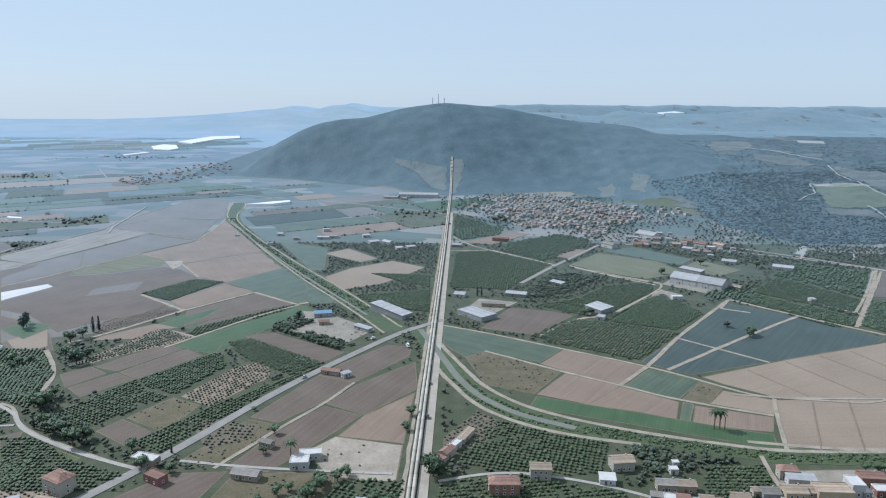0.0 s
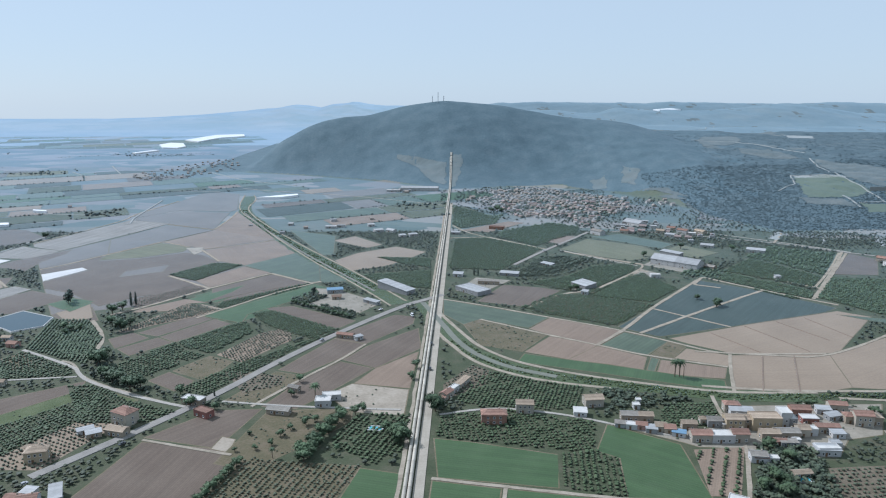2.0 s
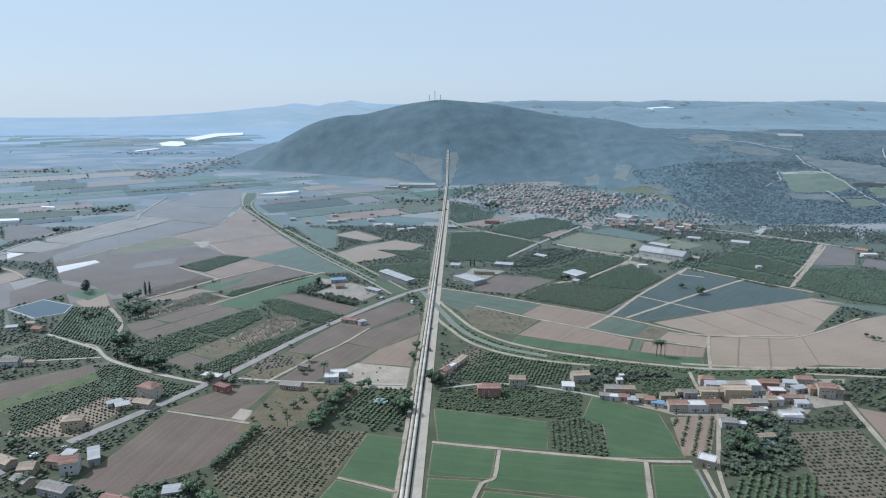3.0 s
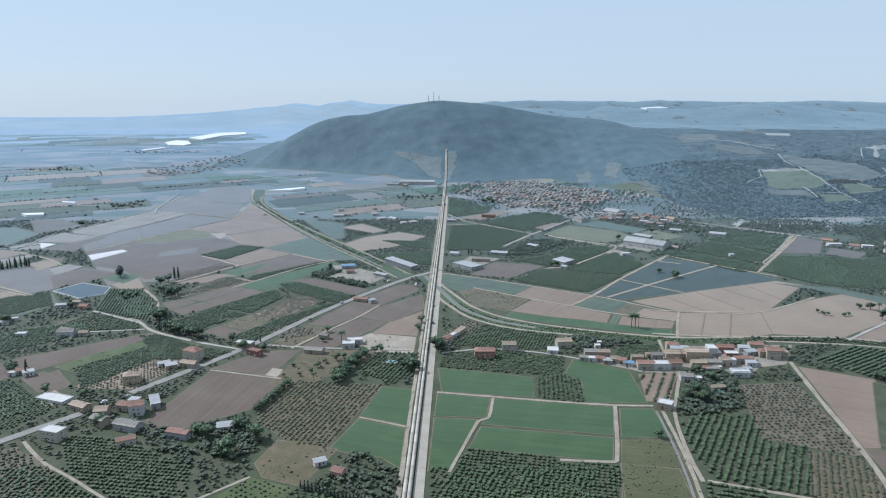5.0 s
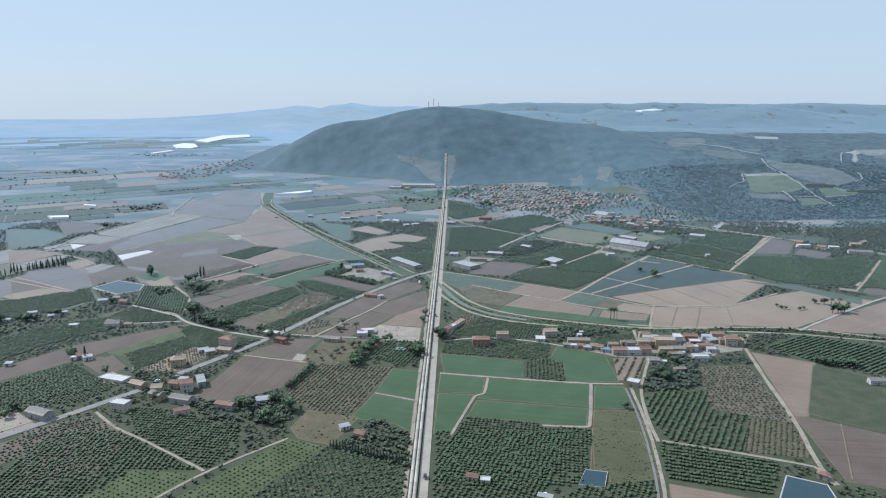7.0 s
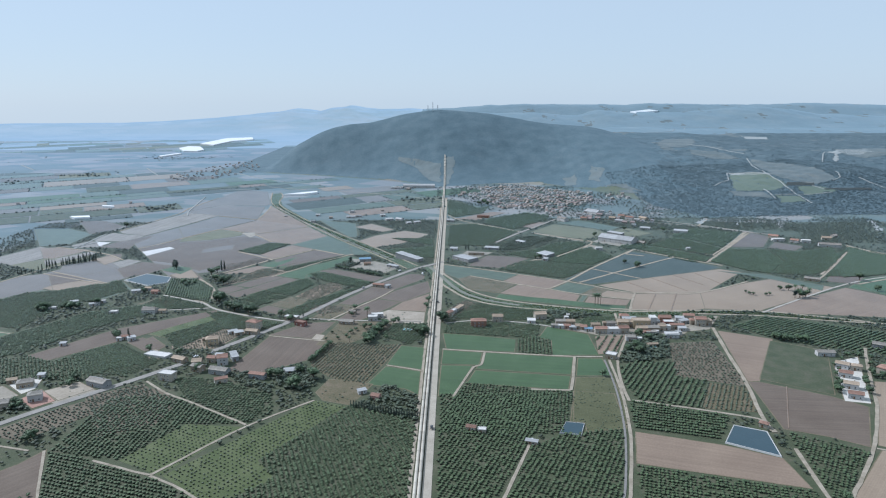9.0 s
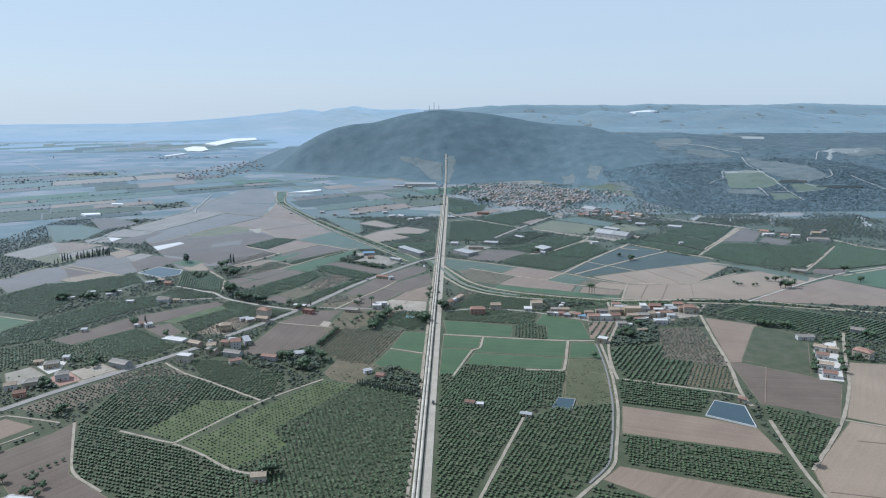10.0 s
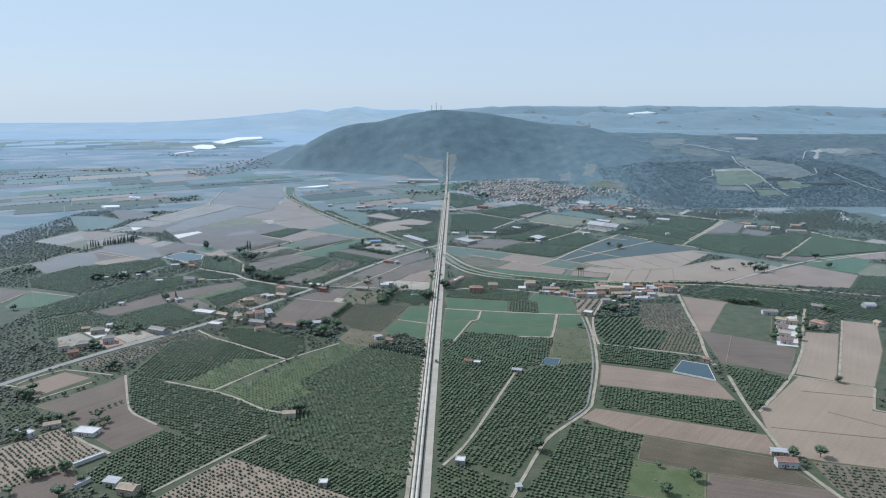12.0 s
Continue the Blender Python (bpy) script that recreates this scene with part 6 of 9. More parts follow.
def roof_bm(kind, w, d, h):
    """The roof of a block w by d whose walls are h high, a solid sheet with eaves."""
    bm = bmesh.new()
    o, t = 0.4, 0.22
    rise = 0.24 * d
    if kind in ("gable", "hip"):
        inset = d * 0.45 if kind == "hip" else -o
        inset = min(inset, w / 2 - 0.3)
        for dz in (0, t):
            for x, y, z in ((-w / 2 - o, -d / 2 - o, 0), (w / 2 + o, -d / 2 - o, 0), (w / 2 + o, d / 2 + o, 0), (-w / 2 - o, d / 2 + o, 0), (-w / 2 + inset, 0, rise), (w / 2 - inset, 0, rise)):
                bm.verts.new((x, y, h + z + dz - 0.04))
        v = bm.verts[:]
        bm.verts.ensure_lookup_table()
        v = bm.verts
        for a in (0, 6):
            bm.faces.new((v[a], v[a + 1], v[a + 5], v[a + 4]))
            bm.faces.new((v[a + 2], v[a + 3], v[a + 4], v[a + 5]))
            if kind == "hip":
                bm.faces.new((v[a + 1], v[a + 2], v[a + 5]))
                bm.faces.new((v[a + 3], v[a], v[a + 4]))
        rim = (0, 1, 2, 3) if kind == "hip" else (0, 1, 5, 2, 3, 4)
        for i in range(len(rim)):
            a, b = rim[i], rim[(i + 1) % len(rim)]
            bm.faces.new((v[a], v[b], v[b + 6], v[a + 6]))
    elif kind == "shed":
        for z in (0, 0.18):
            for x, y, k in ((-w / 2 - o, -d / 2 - o, 0), (w / 2 + o, -d / 2 - o, 0), (w / 2 + o, d / 2 + o, 0.1 * d), (-w / 2 - o, d / 2 + o, 0.1 * d)):
                bm.verts.new((x, y, h + k + z))
        bm.verts.ensure_lookup_table()
        v = bm.verts
        for f in ((3, 2, 1, 0), (4, 5, 6, 7), (0, 1, 5, 4), (1, 2, 6, 5), (2, 3, 7, 6), (3, 0, 4, 7)):
            bm.faces.new([v[i] for i in f])
    elif kind == "round":
        n = 10
        for x in (-w / 2 - 0.2, w / 2 + 0.2):
            for r in (1.0, 0.96):
                for i in range(n + 1):
                    a = math.pi * i / n
                    bm.verts.new((x, -math.cos(a) * (d / 2 + 0.3) * r, h * 0.55 + math.sin(a) * h * 0.6 * r))
        bm.verts.ensure_lookup_table()
        v, k = bm.verts, 2 * (n + 1)
        for i in range(n):
            bm.faces.new((v[i], v[i + 1], v[k + i + 1], v[k + i]))
            bm.faces.new((v[n + 1 + i], v[k + n + 1 + i], v[k + n + 2 + i], v[n + 2 + i]))
            bm.faces.new((v[i], v[n + 1 + i], v[n + 2 + i], v[i + 1]))
            bm.faces.new((v[k + i], v[k + i + 1], v[k + n + 2 + i], v[k + n + 1 + i]))
    else:
        p = 0.45
        bmesh.ops.create_cube(bm, size=1, matrix=pose(0, 0, h + 0.1) @ Matrix.Diagonal((w - 0.5, d - 0.5, 0.2, 1)))
        for x, y, sx, sy in ((0, -d / 2, w + 0.1, 0.3), (0, d / 2, w + 0.1, 0.3), (-w / 2, 0, 0.3, d - 0.3), (w / 2, 0, 0.3, d - 0.3)):
            bmesh.ops.create_cube(bm, size=1, matrix=pose(x, y, h + p / 2) @ Matrix.Diagonal((sx, sy, p, 1)))
    bmesh.ops.recalc_face_normals(bm, faces=bm.faces[:])
    return bm


def wall_bm(kind, w, d, h):
    bm = bmesh.new()
    rise = 0.24 * d if kind == "gable" else 0
    if kind == "shed":
        rise = 0
    pts = [(-d / 2, -0.3), (d / 2, -0.3), (d / 2, h + (0.1 * d if kind == "shed" else 0)), (-d / 2, h)]
    if rise:
        pts.insert(3, (0, h + rise * 0.98))
    if kind == "round":
        pts = [(-d / 2, -0.3), (d / 2, -0.3), (d / 2, h * 0.5), (d * 0.3, h * 0.98), (0, h * 1.1), (-d * 0.3, h * 0.98), (-d / 2, h * 0.5)]
    ends = [[bm.verts.new((x, y, z)) for y, z in pts] for x in (-w / 2, w / 2)]
    n = len(pts)
    for i in range(n):
        bm.faces.new((ends[0][i], ends[0][(i + 1) % n], ends[1][(i + 1) % n], ends[1][i]))
    bm.faces.new(ends[0])
    bm.faces.new(ends[1])
    bmesh.ops.recalc_face_normals(bm, faces=bm.faces[:])
    return bm


def house(x, y, w, d, h, turn, roof, wall, tile):
    """A house, barn or shed whose front is w wide, with its own door and windows."""
    wall_word, wall_mat = WALLS[wall]
    tile_word, tile_mat = TILES[tile]
    w = max(w, 2.0)
    small = h < 3.5
    name = "shed" if small else ("barn" if w * d > 260 else "house")
    storeys = "two-storey " if h >= 5.5 and name == "house" else ""
    shape = {"gable": "pitched", "hip": "hipped", "shed": "sloping", "flat": "flat", "round": "rounded"}[roof]
    thing = tagged(new(name), f"{wall_word}-walled {storeys}{name} with a {shape} {tile_word} roof", name)
    z = land(x, y)
    thing.matrix_world = pose(x, y, z, 0, 0, turn)
    part("wall", wall_bm(roof, w, d, h), wall_mat, thing)
    part("roof", roof_bm(roof, w, d, h), tile_mat, thing, f"{shape} {tile_word} roof")
    built.append((x, y, math.hypot(w, d) / 2 + 1.0))
    if h < 2.2:
        return thing
    hang("door", DOOR, thing, pose(-w * 0.12, -d / 2 - 0.03, 0))
    floors = 2 if h >= 5.5 else 1
    step = max(2.6, w / 4)
    for k in range(floors):
        n = max(1, int((w - 1.0) / step))
        for i in range(n):
            px = (i - (n - 1) / 2) * step
            if k == 0 and abs(px + w * 0.12) < 1.3:
                continue
            win = hang("window", WINDOW_FRAME, thing, pose(px, -d / 2 - 0.03, min(1.6, h * 0.55) + k * 2.8))
            hang("pane", WINDOW_PANE, win, pose(0, 0, 0))
        for side in (-1, 1):
            win = hang("window", WINDOW_FRAME, thing, pose(side * (w / 2 + 0.03), 0, min(1.6, h * 0.55) + k * 2.8, 0, 0, 90 * side))
            hang("pane", WINDOW_PANE, win, pose(0, 0, 0))
    if roof in ("gable", "hip") and not small and w > 5:
        hang("chimney", CHIMNEY, thing, pose(w * 0.22, d * 0.16, h + 0.24 * d * 0.62))
    return thing


# ---- houses, barns and sheds ----
house(-398.9, 387.2, 8, 4, 2.6, 15, "shed", "white", "metal")
house(-368.7, 388.2, 6, 4, 2.6, 20, "flat", "white", "concrete")
house(-372.8, 378.0, 10, 4, 2.6, 25, "shed", "white", "metal")
house(-348.5, 427.9, 12, 5, 2.8, 15, "shed", "white", "metal")
house(-339.5, 437.0, 7, 5, 3, 0, "gable", "white", "tantile")
house(-326.0, 422.9, 8, 6, 3.2, -10, "gable", "pink", "redtile")
house(-303.5, 349.4, 13, 7, 4, 4, "gable", "white", "greytile")
house(-338.6, 347.8, 8, 5, 3, 4, "flat", "white", "concrete")
house(-289.7, 349.8, 7, 5, 3, 2, "gable", "cream", "tantile")
house(-292.2, 270.4, 7, 5, 3, 10, "gable", "white", "redtile")
house(-297.0, 267.1, 5, 4, 2.6, 10, "flat", "white", "concrete")
house(-409.8, 365.2, 7, 4, 2.6, 5, "flat", "white", "concrete")
house(-341.4, 255.4, 5, 4, 2.5, 8, "shed", "white", "metal")
house(-322.8, 166.2, 11, 8, 4, 22, "hip", "tan", "greytile")
house(-301.2, 141.1, 9, 8, 5, 24, "hip", "white", "greytile")
house(-336.8, 173.0, 7, 5, 3, 22, "gable", "tan", "tantile")
house(-317.8, 127.9, 10, 8, 4.5, 24, "hip", "cream", "greytile")
house(-315.0, 109.2, 8, 6, 4, 24, "gable", "brick", "redtile")
house(-330.2, 123.4, 8, 6, 4, 24, "gable", "white", "tantile")
house(-319.6, 182.4, 5, 4, 3, 10, "shed", "white", "metal")
house(108.8, 298.5, 11, 6, 4, -4, "gable", "tan", "greytile")
house(117.4, 297.7, 8, 6, 4, -4, "gable", "tan", "tantile")
house(101.1, 289.9, 6, 4, 2.6, -14, "shed", "grey", "greytile")
house(106.8, 288.1, 6, 5, 2.8, -12, "flat", "white", "concrete")
house(112.3, 287.4, 6, 5, 3, -12, "gable", "pink", "redtile")
house(116.8, 283.7, 6, 5, 2.8, -12, "shed", "grey", "metal")
house(122.5, 285.6, 6, 6, 3.4, -8, "gable", "cream", "tantile")
house(126.8, 283.4, 6, 6, 3.2, -8, "gable", "tan", "redtile")
house(130.5, 278.7, 7, 4, 2.6, -20, "shed", "white", "bluemetal")
house(138.8, 287.2, 8, 5, 4, -4, "gable", "tan", "tantile")
house(140.6, 273.9, 11, 7, 4.5, -2, "gable", "cream", "redtile")
house(151.8, 273.1, 12, 7, 4.5, -1, "flat", "white", "concrete")
house(161.4, 273.7, 9, 7, 5, -1, "gable", "cream", "redtile")
house(149.5, 293.4, 5, 4, 3.5, 0, "gable", "cream", "tantile")
house(154.4, 291.3, 8, 6, 4, -2, "gable", "grey", "greytile")
house(164.6, 289.3, 10, 8, 6, -3, "gable", "ochre", "tantile")
house(173.2, 290.2, 7, 7, 5.5, -3, "gable", "tan", "tantile")
house(172.0, 310.1, 9, 6, 5, -6, "hip", "cream", "redtile")
house(175.3, 303.6, 13, 6, 4, -8, "shed", "white", "metal")
house(181.8, 288.2, 16, 9, 7.5, -3, "flat", "ochre", "tantile")
house(194.1, 291.8, 6, 9, 9, -3, "flat", "white", "concrete")
house(197.8, 290.0, 4, 7, 6, -3, "flat", "grey", "concrete")
house(209.6, 303.9, 11, 7, 5, -6, "gable", "brick", "redtile")
house(210.4, 294.7, 9, 6, 3.5, -4, "flat", "red", "concrete")
house(225.2, 306.8, 8, 5, 3.2, -10, "shed", "white", "metal")
house(235.3, 310.5, 10, 6, 4.5, -8, "gable", "cream", "redtile")
house(226.7, 298.8, 9, 5, 3, 14, "shed", "grey", "metal")
house(234.4, 295.4, 7, 6, 4.5, -6, "hip", "tan", "redtile")
house(239.6, 292.5, 10, 8, 6.5, -8, "gable", "cream", "redtile")
house(246.9, 293.5, 7, 7, 5, -8, "hip", "tan", "tantile")
house(178.9, 275.9, 10, 6, 4, -2, "gable", "tan", "tantile")
house(188.9, 276.5, 12, 6, 4.2, -2, "gable", "tan", "greytile")
house(199.0, 279.8, 6, 7, 4.5, -2, "gable", "cream", "tantile")
house(203.9, 280.2, 6, 5, 4, -2, "flat", "white", "concrete")
house(213.9, 283.0, 13, 5, 4, -3, "gable", "cream", "redtile")
house(217.0, 277.3, 7, 5, 3, -3, "shed", "white", "metal")
house(200.9, 258.4, 12, 6, 3.6, -4, "shed", "white", "metal")
house(209.8, 266.3, 5, 5, 2.8, -4, "flat", "white", "metal")
house(161.9, 251.7, 8, 6, 4, -8, "gable", "white", "greytile")
house(168.9, 250.1, 5, 4, 3, -6, "flat", "white", "concrete")
house(185.3, 267.3, 9, 4, 2.8, -2, "shed", "grey", "greytile")
house(191.0, 270.2, 4, 3, 2.4, -2, "flat", "white", "concrete")
house(181.5, 268.7, 6, 4, 2.6, -2, "gable", "pink", "redtile")
house(160.5, 288.0, 5, 4, 2.8, -3, "flat", "cream", "concrete")
house(116.5, 313.7, 4, 4, 2.8, 0, "flat", "white", "concrete")
house(119.2, 319.1, 3, 3, 3.4, 0, "flat", "grey", "concrete")
house(201.5, 259.3, 11.4, 6, 4, -0, "flat", "white", "concrete")
house(162.9, 251.2, 6.8, 5, 3, -6, "gable", "white", "redtile")
house(134.1, 210.0, 8.4, 7, 4, -30, "flat", "tan", "concrete")
house(176.4, 236.4, 9.2, 4, 2.5, 7, "gable", "tan", "tantile")
house(-183.0, 295.9, 12.5, 9, 7.5, -27, "hip", "cream", "redtile")
house(-180.8, 281.2, 12.0, 6, 3.6, -16, "gable", "tan", "tantile")
house(-199.4, 282.8, 8.4, 4, 2.8, 35, "shed", "white", "metal")
house(-192.8, 278.8, 7.7, 5, 3, 31, "shed", "tan", "metal")
house(-209.2, 253.8, 10.5, 8, 6, 15, "hip", "ochre", "tantile")
house(-217.8, 263.6, 6.4, 3, 2.6, 13, "gable", "tan", "tantile")
house(-140.6, 304.4, 10.8, 6, 4, -30, "flat", "red", "redtile")
house(-152.5, 321.2, 13.4, 6, 4, -17, "flat", "tan", "concrete")
house(-186.2, 207.3, 8.3, 9, 6.5, 16, "gable", "white", "redtile")
house(-196.2, 212.6, 7.0, 6, 4, -11, "gable", "cream", "redtile")
house(-193.2, 219.5, 6.1, 5, 3.5, -9, "shed", "white", "metal")
house(-179.5, 217.3, 5.2, 12, 4, 27, "shed", "grey", "metal")
house(-206.2, 205.5, 7.4, 8, 4, 6, "gable", "tan", "tantile")
house(-267.3, 165.9, 17.5, 8, 4, -25, "gable", "grey", "greytile")
house(-219.1, 175.6, 12.2, 7, 6, -17, "flat", "cream", "concrete")
house(-182.4, 186.5, 15.7, 7, 4, -19, "gable", "grey", "greytile")
house(-176.0, 168.8, 9.5, 5, 3.6, 26, "gable", "cream", "redtile")
house(-201.4, 192.7, 9.9, 6, 4.5, -25, "gable", "tan", "greytile")
house(-246.8, 227.5, 22.2, 9, 1.6, -20, "flat", "concrete", "concrete")
house(-223.0, 212.8, 12.5, 6, 3.5, -26, "gable", "tan", "tantile")
house(-149.7, 176.2, 13.3, 5, 4, -17, "gable", "grey", "redtile")
house(-125.8, 186.2, 11.1, 6, 2.8, 14, "shed", "white", "metal")
house(-97.1, 308.0, 14.0, 6, 3, -12, "gable", "tan", "greytile")
house(-66.0, 145.9, 6.2, 4, 2.6, 26, "shed", "white", "metal")
house(-69.1, 327.7, 11.4, 6, 3.6, 9, "flat", "white", "concrete")
house(-303.4, 353.7, 17.0, 6, 3.6, -19, "gable", "white", "greytile")
house(-286.1, 267.0, 6.5, 5, 3.2, 36, "shed", "white", "metal")
house(-54.9, 134.6, 6.2, 5, 3.6, -22, "gable", "pink", "redtile")
house(-72.9, 319.3, 9.3, 8, 4, 4, "flat", "white", "concrete")
house(48.8, 309.5, 10.2, 7, 6, -3, "gable", "cream", "tantile")
house(91.5, 318.5, 11.2, 8, 5, 6, "gable", "cream", "tantile")
house(81.1, 304.8, 7.5, 6, 3, -7, "shed", "white", "concrete")
house(29.5, 296.1, 14.4, 8, 6, 0, "hip", "brick", "redtile")
house(-2.1, 321.2, 8.5, 4, 3, 53, "shed", "cream", "redtile")
house(2.5, 329.5, 8.6, 5, 4, 56, "gable", "cream", "redtile")
house(7.2, 338.2, 7.3, 4, 3.6, 59, "flat", "white", "concrete")
house(13.0, 349.0, 14.8, 4, 3.4, 63, "shed", "cream", "tantile")
house(-95.0, 339.8, 7.5, 4, 3, -24, "gable", "tan", "greytile")
house(-76.4, 442.2, 13.6, 5, 3, -17, "gable", "tan", "redtile")
house(-65.8, 437.4, 6.3, 4, 3, 40, "shed", "white", "metal")
house(-105.2, 574.3, 15.2, 7, 3.4, 13, "shed", "grey", "bluemetal")
house(-65.6, 536.3, 17.2, 5, 3, -40, "shed", "grey", "metal")
house(-100.3, 551.9, 8.7, 6, 2.6, 11, "gable", "tan", "brownroof")
house(-45.8, 580.2, 12.3, 40, 4, 49, "shed", "grey", "metal")
house(-165.4, 924.4, 15.7, 6, 3, 1, "shed", "white", "metal")
house(-151.5, 931.8, 11.8, 6, 3, 1, "flat", "white", "metal")
house(-107.4, 936.5, 9.6, 7, 3.4, 16, "shed", "white", "metal")
house(-92.6, 896.8, 13.8, 8, 3.4, 29, "shed", "white", "metal")
house(-73.9, 894.6, 14.9, 8, 3.4, -43, "gable", "white", "metal")
house(-41.8, 865.6, 11.9, 7, 3, 25, "shed", "white", "metal")
house(-56.1, 858.8, 9.1, 7, 3, 24, "shed", "white", "metal")
house(-229.5, 945.8, 7.5, 7, 3, 1, "shed", "white", "metal")
house(29.7, 575.8, 32.0, 18, 4, -50, "flat", "grey", "metal")
house(141.1, 592.2, 19.9, 15, 4, -58, "shed", "grey", "metal")
house(137.3, 567.2, 6.2, 6, 3, -29, "shed", "white", "metal")
house(16.4, 638.9, 10.5, 8, 3, -12, "shed", "white", "metal")
house(46.8, 604.7, 21.7, 5, 3.5, -8, "gable", "tan", "greytile")
house(71.4, 641.4, 20.0, 8, 3, -17, "shed", "grey", "metal")
house(78.8, 915.5, 21.5, 8, 4, -17, "flat", "brick", "redtile")
house(17.8, 878.7, 12.1, 7, 3, -12, "shed", "grey", "metal")
house(118.7, 685.8, 15.3, 7, 2.6, -47, "shed", "grey", "metal")
house(263.1, 934.0, 17.3, 10, 3, -13, "flat", "white", "metal")
house(288.7, 944.9, 30.0, 18, 4, -55, "gable", "white", "metal")
house(255.5, 693.3, 27.8, 20, 6, -42, "gable", "white", "metal")
house(275.7, 675.1, 25.9, 20, 6, -43, "gable", "white", "metal")
house(275.3, 734.4, 26.1, 9, 5, -50, "shed", "grey", "metal")
house(385.4, 752.8, 21.1, 10, 4, -29, "shed", "white", "metal")
house(223.6, 628.8, 9.9, 6, 4, 1, "flat", "white", "concrete")
house(297.2, 669.1, 11.4, 7, 3, -48, "gable", "tan", "greytile")
house(350.6, 624.6, 5.3, 5, 3, 1, "shed", "white", "metal")
house(338.1, 786.4, 15.8, 9, 3, -30, "shed", "white", "metal")
house(257.5, 884.3, 11.3, 8, 4, -22, "gable", "cream", "redtile")
house(308.9, 884.2, 11.3, 8, 4, -30, "gable", "cream", "tantile")
house(331.2, 905.4, 11.7, 8, 4, -34, "gable", "cream", "redtile")
house(339.5, 881.0, 15.3, 8, 5, -48, "gable", "white", "redtile")
house(346.8, 864.4, 9.3, 8, 4, -25, "flat", "white", "concrete")
house(363.6, 879.2, 16.0, 8, 4, -62, "gable", "cream", "tantile")
house(312.9, 855.4, 12.3, 8, 4, -33, "shed", "white", "metal")
house(217.8, 876.1, 19.9, 10, 5, -58, "gable", "white", "greytile")
house(512.2, 703.7, 14.3, 8, 4, -48, "gable", "cream", "redtile")
house(506.9, 679.8, 17.4, 8, 4, -2, "flat", "white", "concrete")
house(526.7, 668.4, 11.6, 8, 4, -44, "gable", "white", "redtile")
house(542.6, 667.3, 12.6, 9, 4, -20, "flat", "white", "concrete")
house(560.2, 635.8, 28.8, 9, 4, -20, "gable", "white", "greytile")
house(583.4, 685.3, 12.7, 8, 4, -20, "gable", "cream", "tantile")
house(433.1, 449.1, 16.6, 6, 3, -34, "gable", "tan", "greytile")
house(421.9, 227.8, 10.6, 9, 5, -1, "round", "grey", "metal")
house(312.9, 210.3, 13.9, 6, 3.5, -7, "gable", "white", "greytile")
house(311.2, 183.1, 9.3, 6, 4, -39, "gable", "white", "tantile")
house(303.3, 165.2, 9.1, 6, 4, -30, "gable", "white", "redtile")
house(294.7, 144.5, 9.7, 6, 4, -26, "gable", "white", "tantile")
house(287.6, 127.0, 9.7, 6, 4, -24, "gable", "white", "redtile")
house(319.3, 178.3, 8.0, 5, 4, -26, "hip", "cream", "tantile")
house(338.8, 168.9, 13.7, 9, 5, -54, "hip", "cream", "redtile")
house(368.8, 225.0, 11.8, 7, 4, -35, "gable", "grey", "greytile")
house(184.7, -76.0, 11.1, 6, 4, -7, "gable", "white", "redtile")
house(186.8, -63.6, 8.9, 4, 3, -12, "shed", "tan", "metal")
house(397.4, 174.2, 5.9, 6, 3, -73, "gable", "cream", "tantile")
house(11.0, 85.8, 6.3, 4, 2.8, -16, "gable", "cream", "redtile")
house(17.8, 82.9, 5.2, 4, 2.5, -10, "flat", "cream", "concrete")
house(-0.9, -70.2, 5.3, 5, 3, -10, "flat", "grey", "concrete")
house(29.5, -97.2, 2.9, 3, 2.2, 6, "shed", "white", "metal")
house(201.9, 85.0, 5.4, 4, 3, -39, "hip", "cream", "redtile")
house(47.6, 66.8, 7.5, 3, 2.2, -19, "shed", "tan", "metal")
house(-235.2, -29.6, 14.7, 8, 2.6, -11, "flat", "white", "concrete")
house(-261.9, -20.3, 9.6, 5, 3, 25, "gable", "cream", "tantile")
house(-112.1, -9.2, 8.1, 5, 4, 7, "gable", "cream", "tantile")
house(-178.9, -98.2, 10.4, 6, 4, -15, "gable", "tan", "tantile")
house(-191.5, -89.6, 8.4, 5, 3, -14, "shed", "white", "metal")
house(-76.2, -92.1, 4.5, 4, 2.6, -1, "flat", "grey", "concrete")
house(-217.2, -63.6, 17.1, 2, 2, 49, "flat", "white", "concrete")
house(-207.9, -89.2, 8.8, 2, 2, 59, "flat", "white", "metal")
house(-46.0, 1284.0, 74.0, 13, 6, -6, "gable", "white", "metal")
house(-98.0, 1270.0, 26.0, 9, 4, -6, "flat", "white", "concrete")
house(-273.1, -30.8, 12.5, 5, 3, -25, "flat", "white", "concrete")


# ---- single trees ----
M["broadleaf"] = mat("broad_leaves", [(0.051, 0.079, 0.042), (0.079, 0.122, 0.060), (0.122, 0.172, 0.092)], 0.3, 1.6, rough=0.7, bump=0.3, each=0.25, sheen=0.85, fuzz=0.27, canopy=0.75)
M["needles"] = mat("dark_needles", [(0.043, 0.065, 0.047), (0.065, 0.088, 0.067), (0.094, 0.122, 0.092)], 0.3, 1.6, rough=0.8, bump=0.3, each=0.2, sheen=0.85, fuzz=0.27, canopy=0.75)


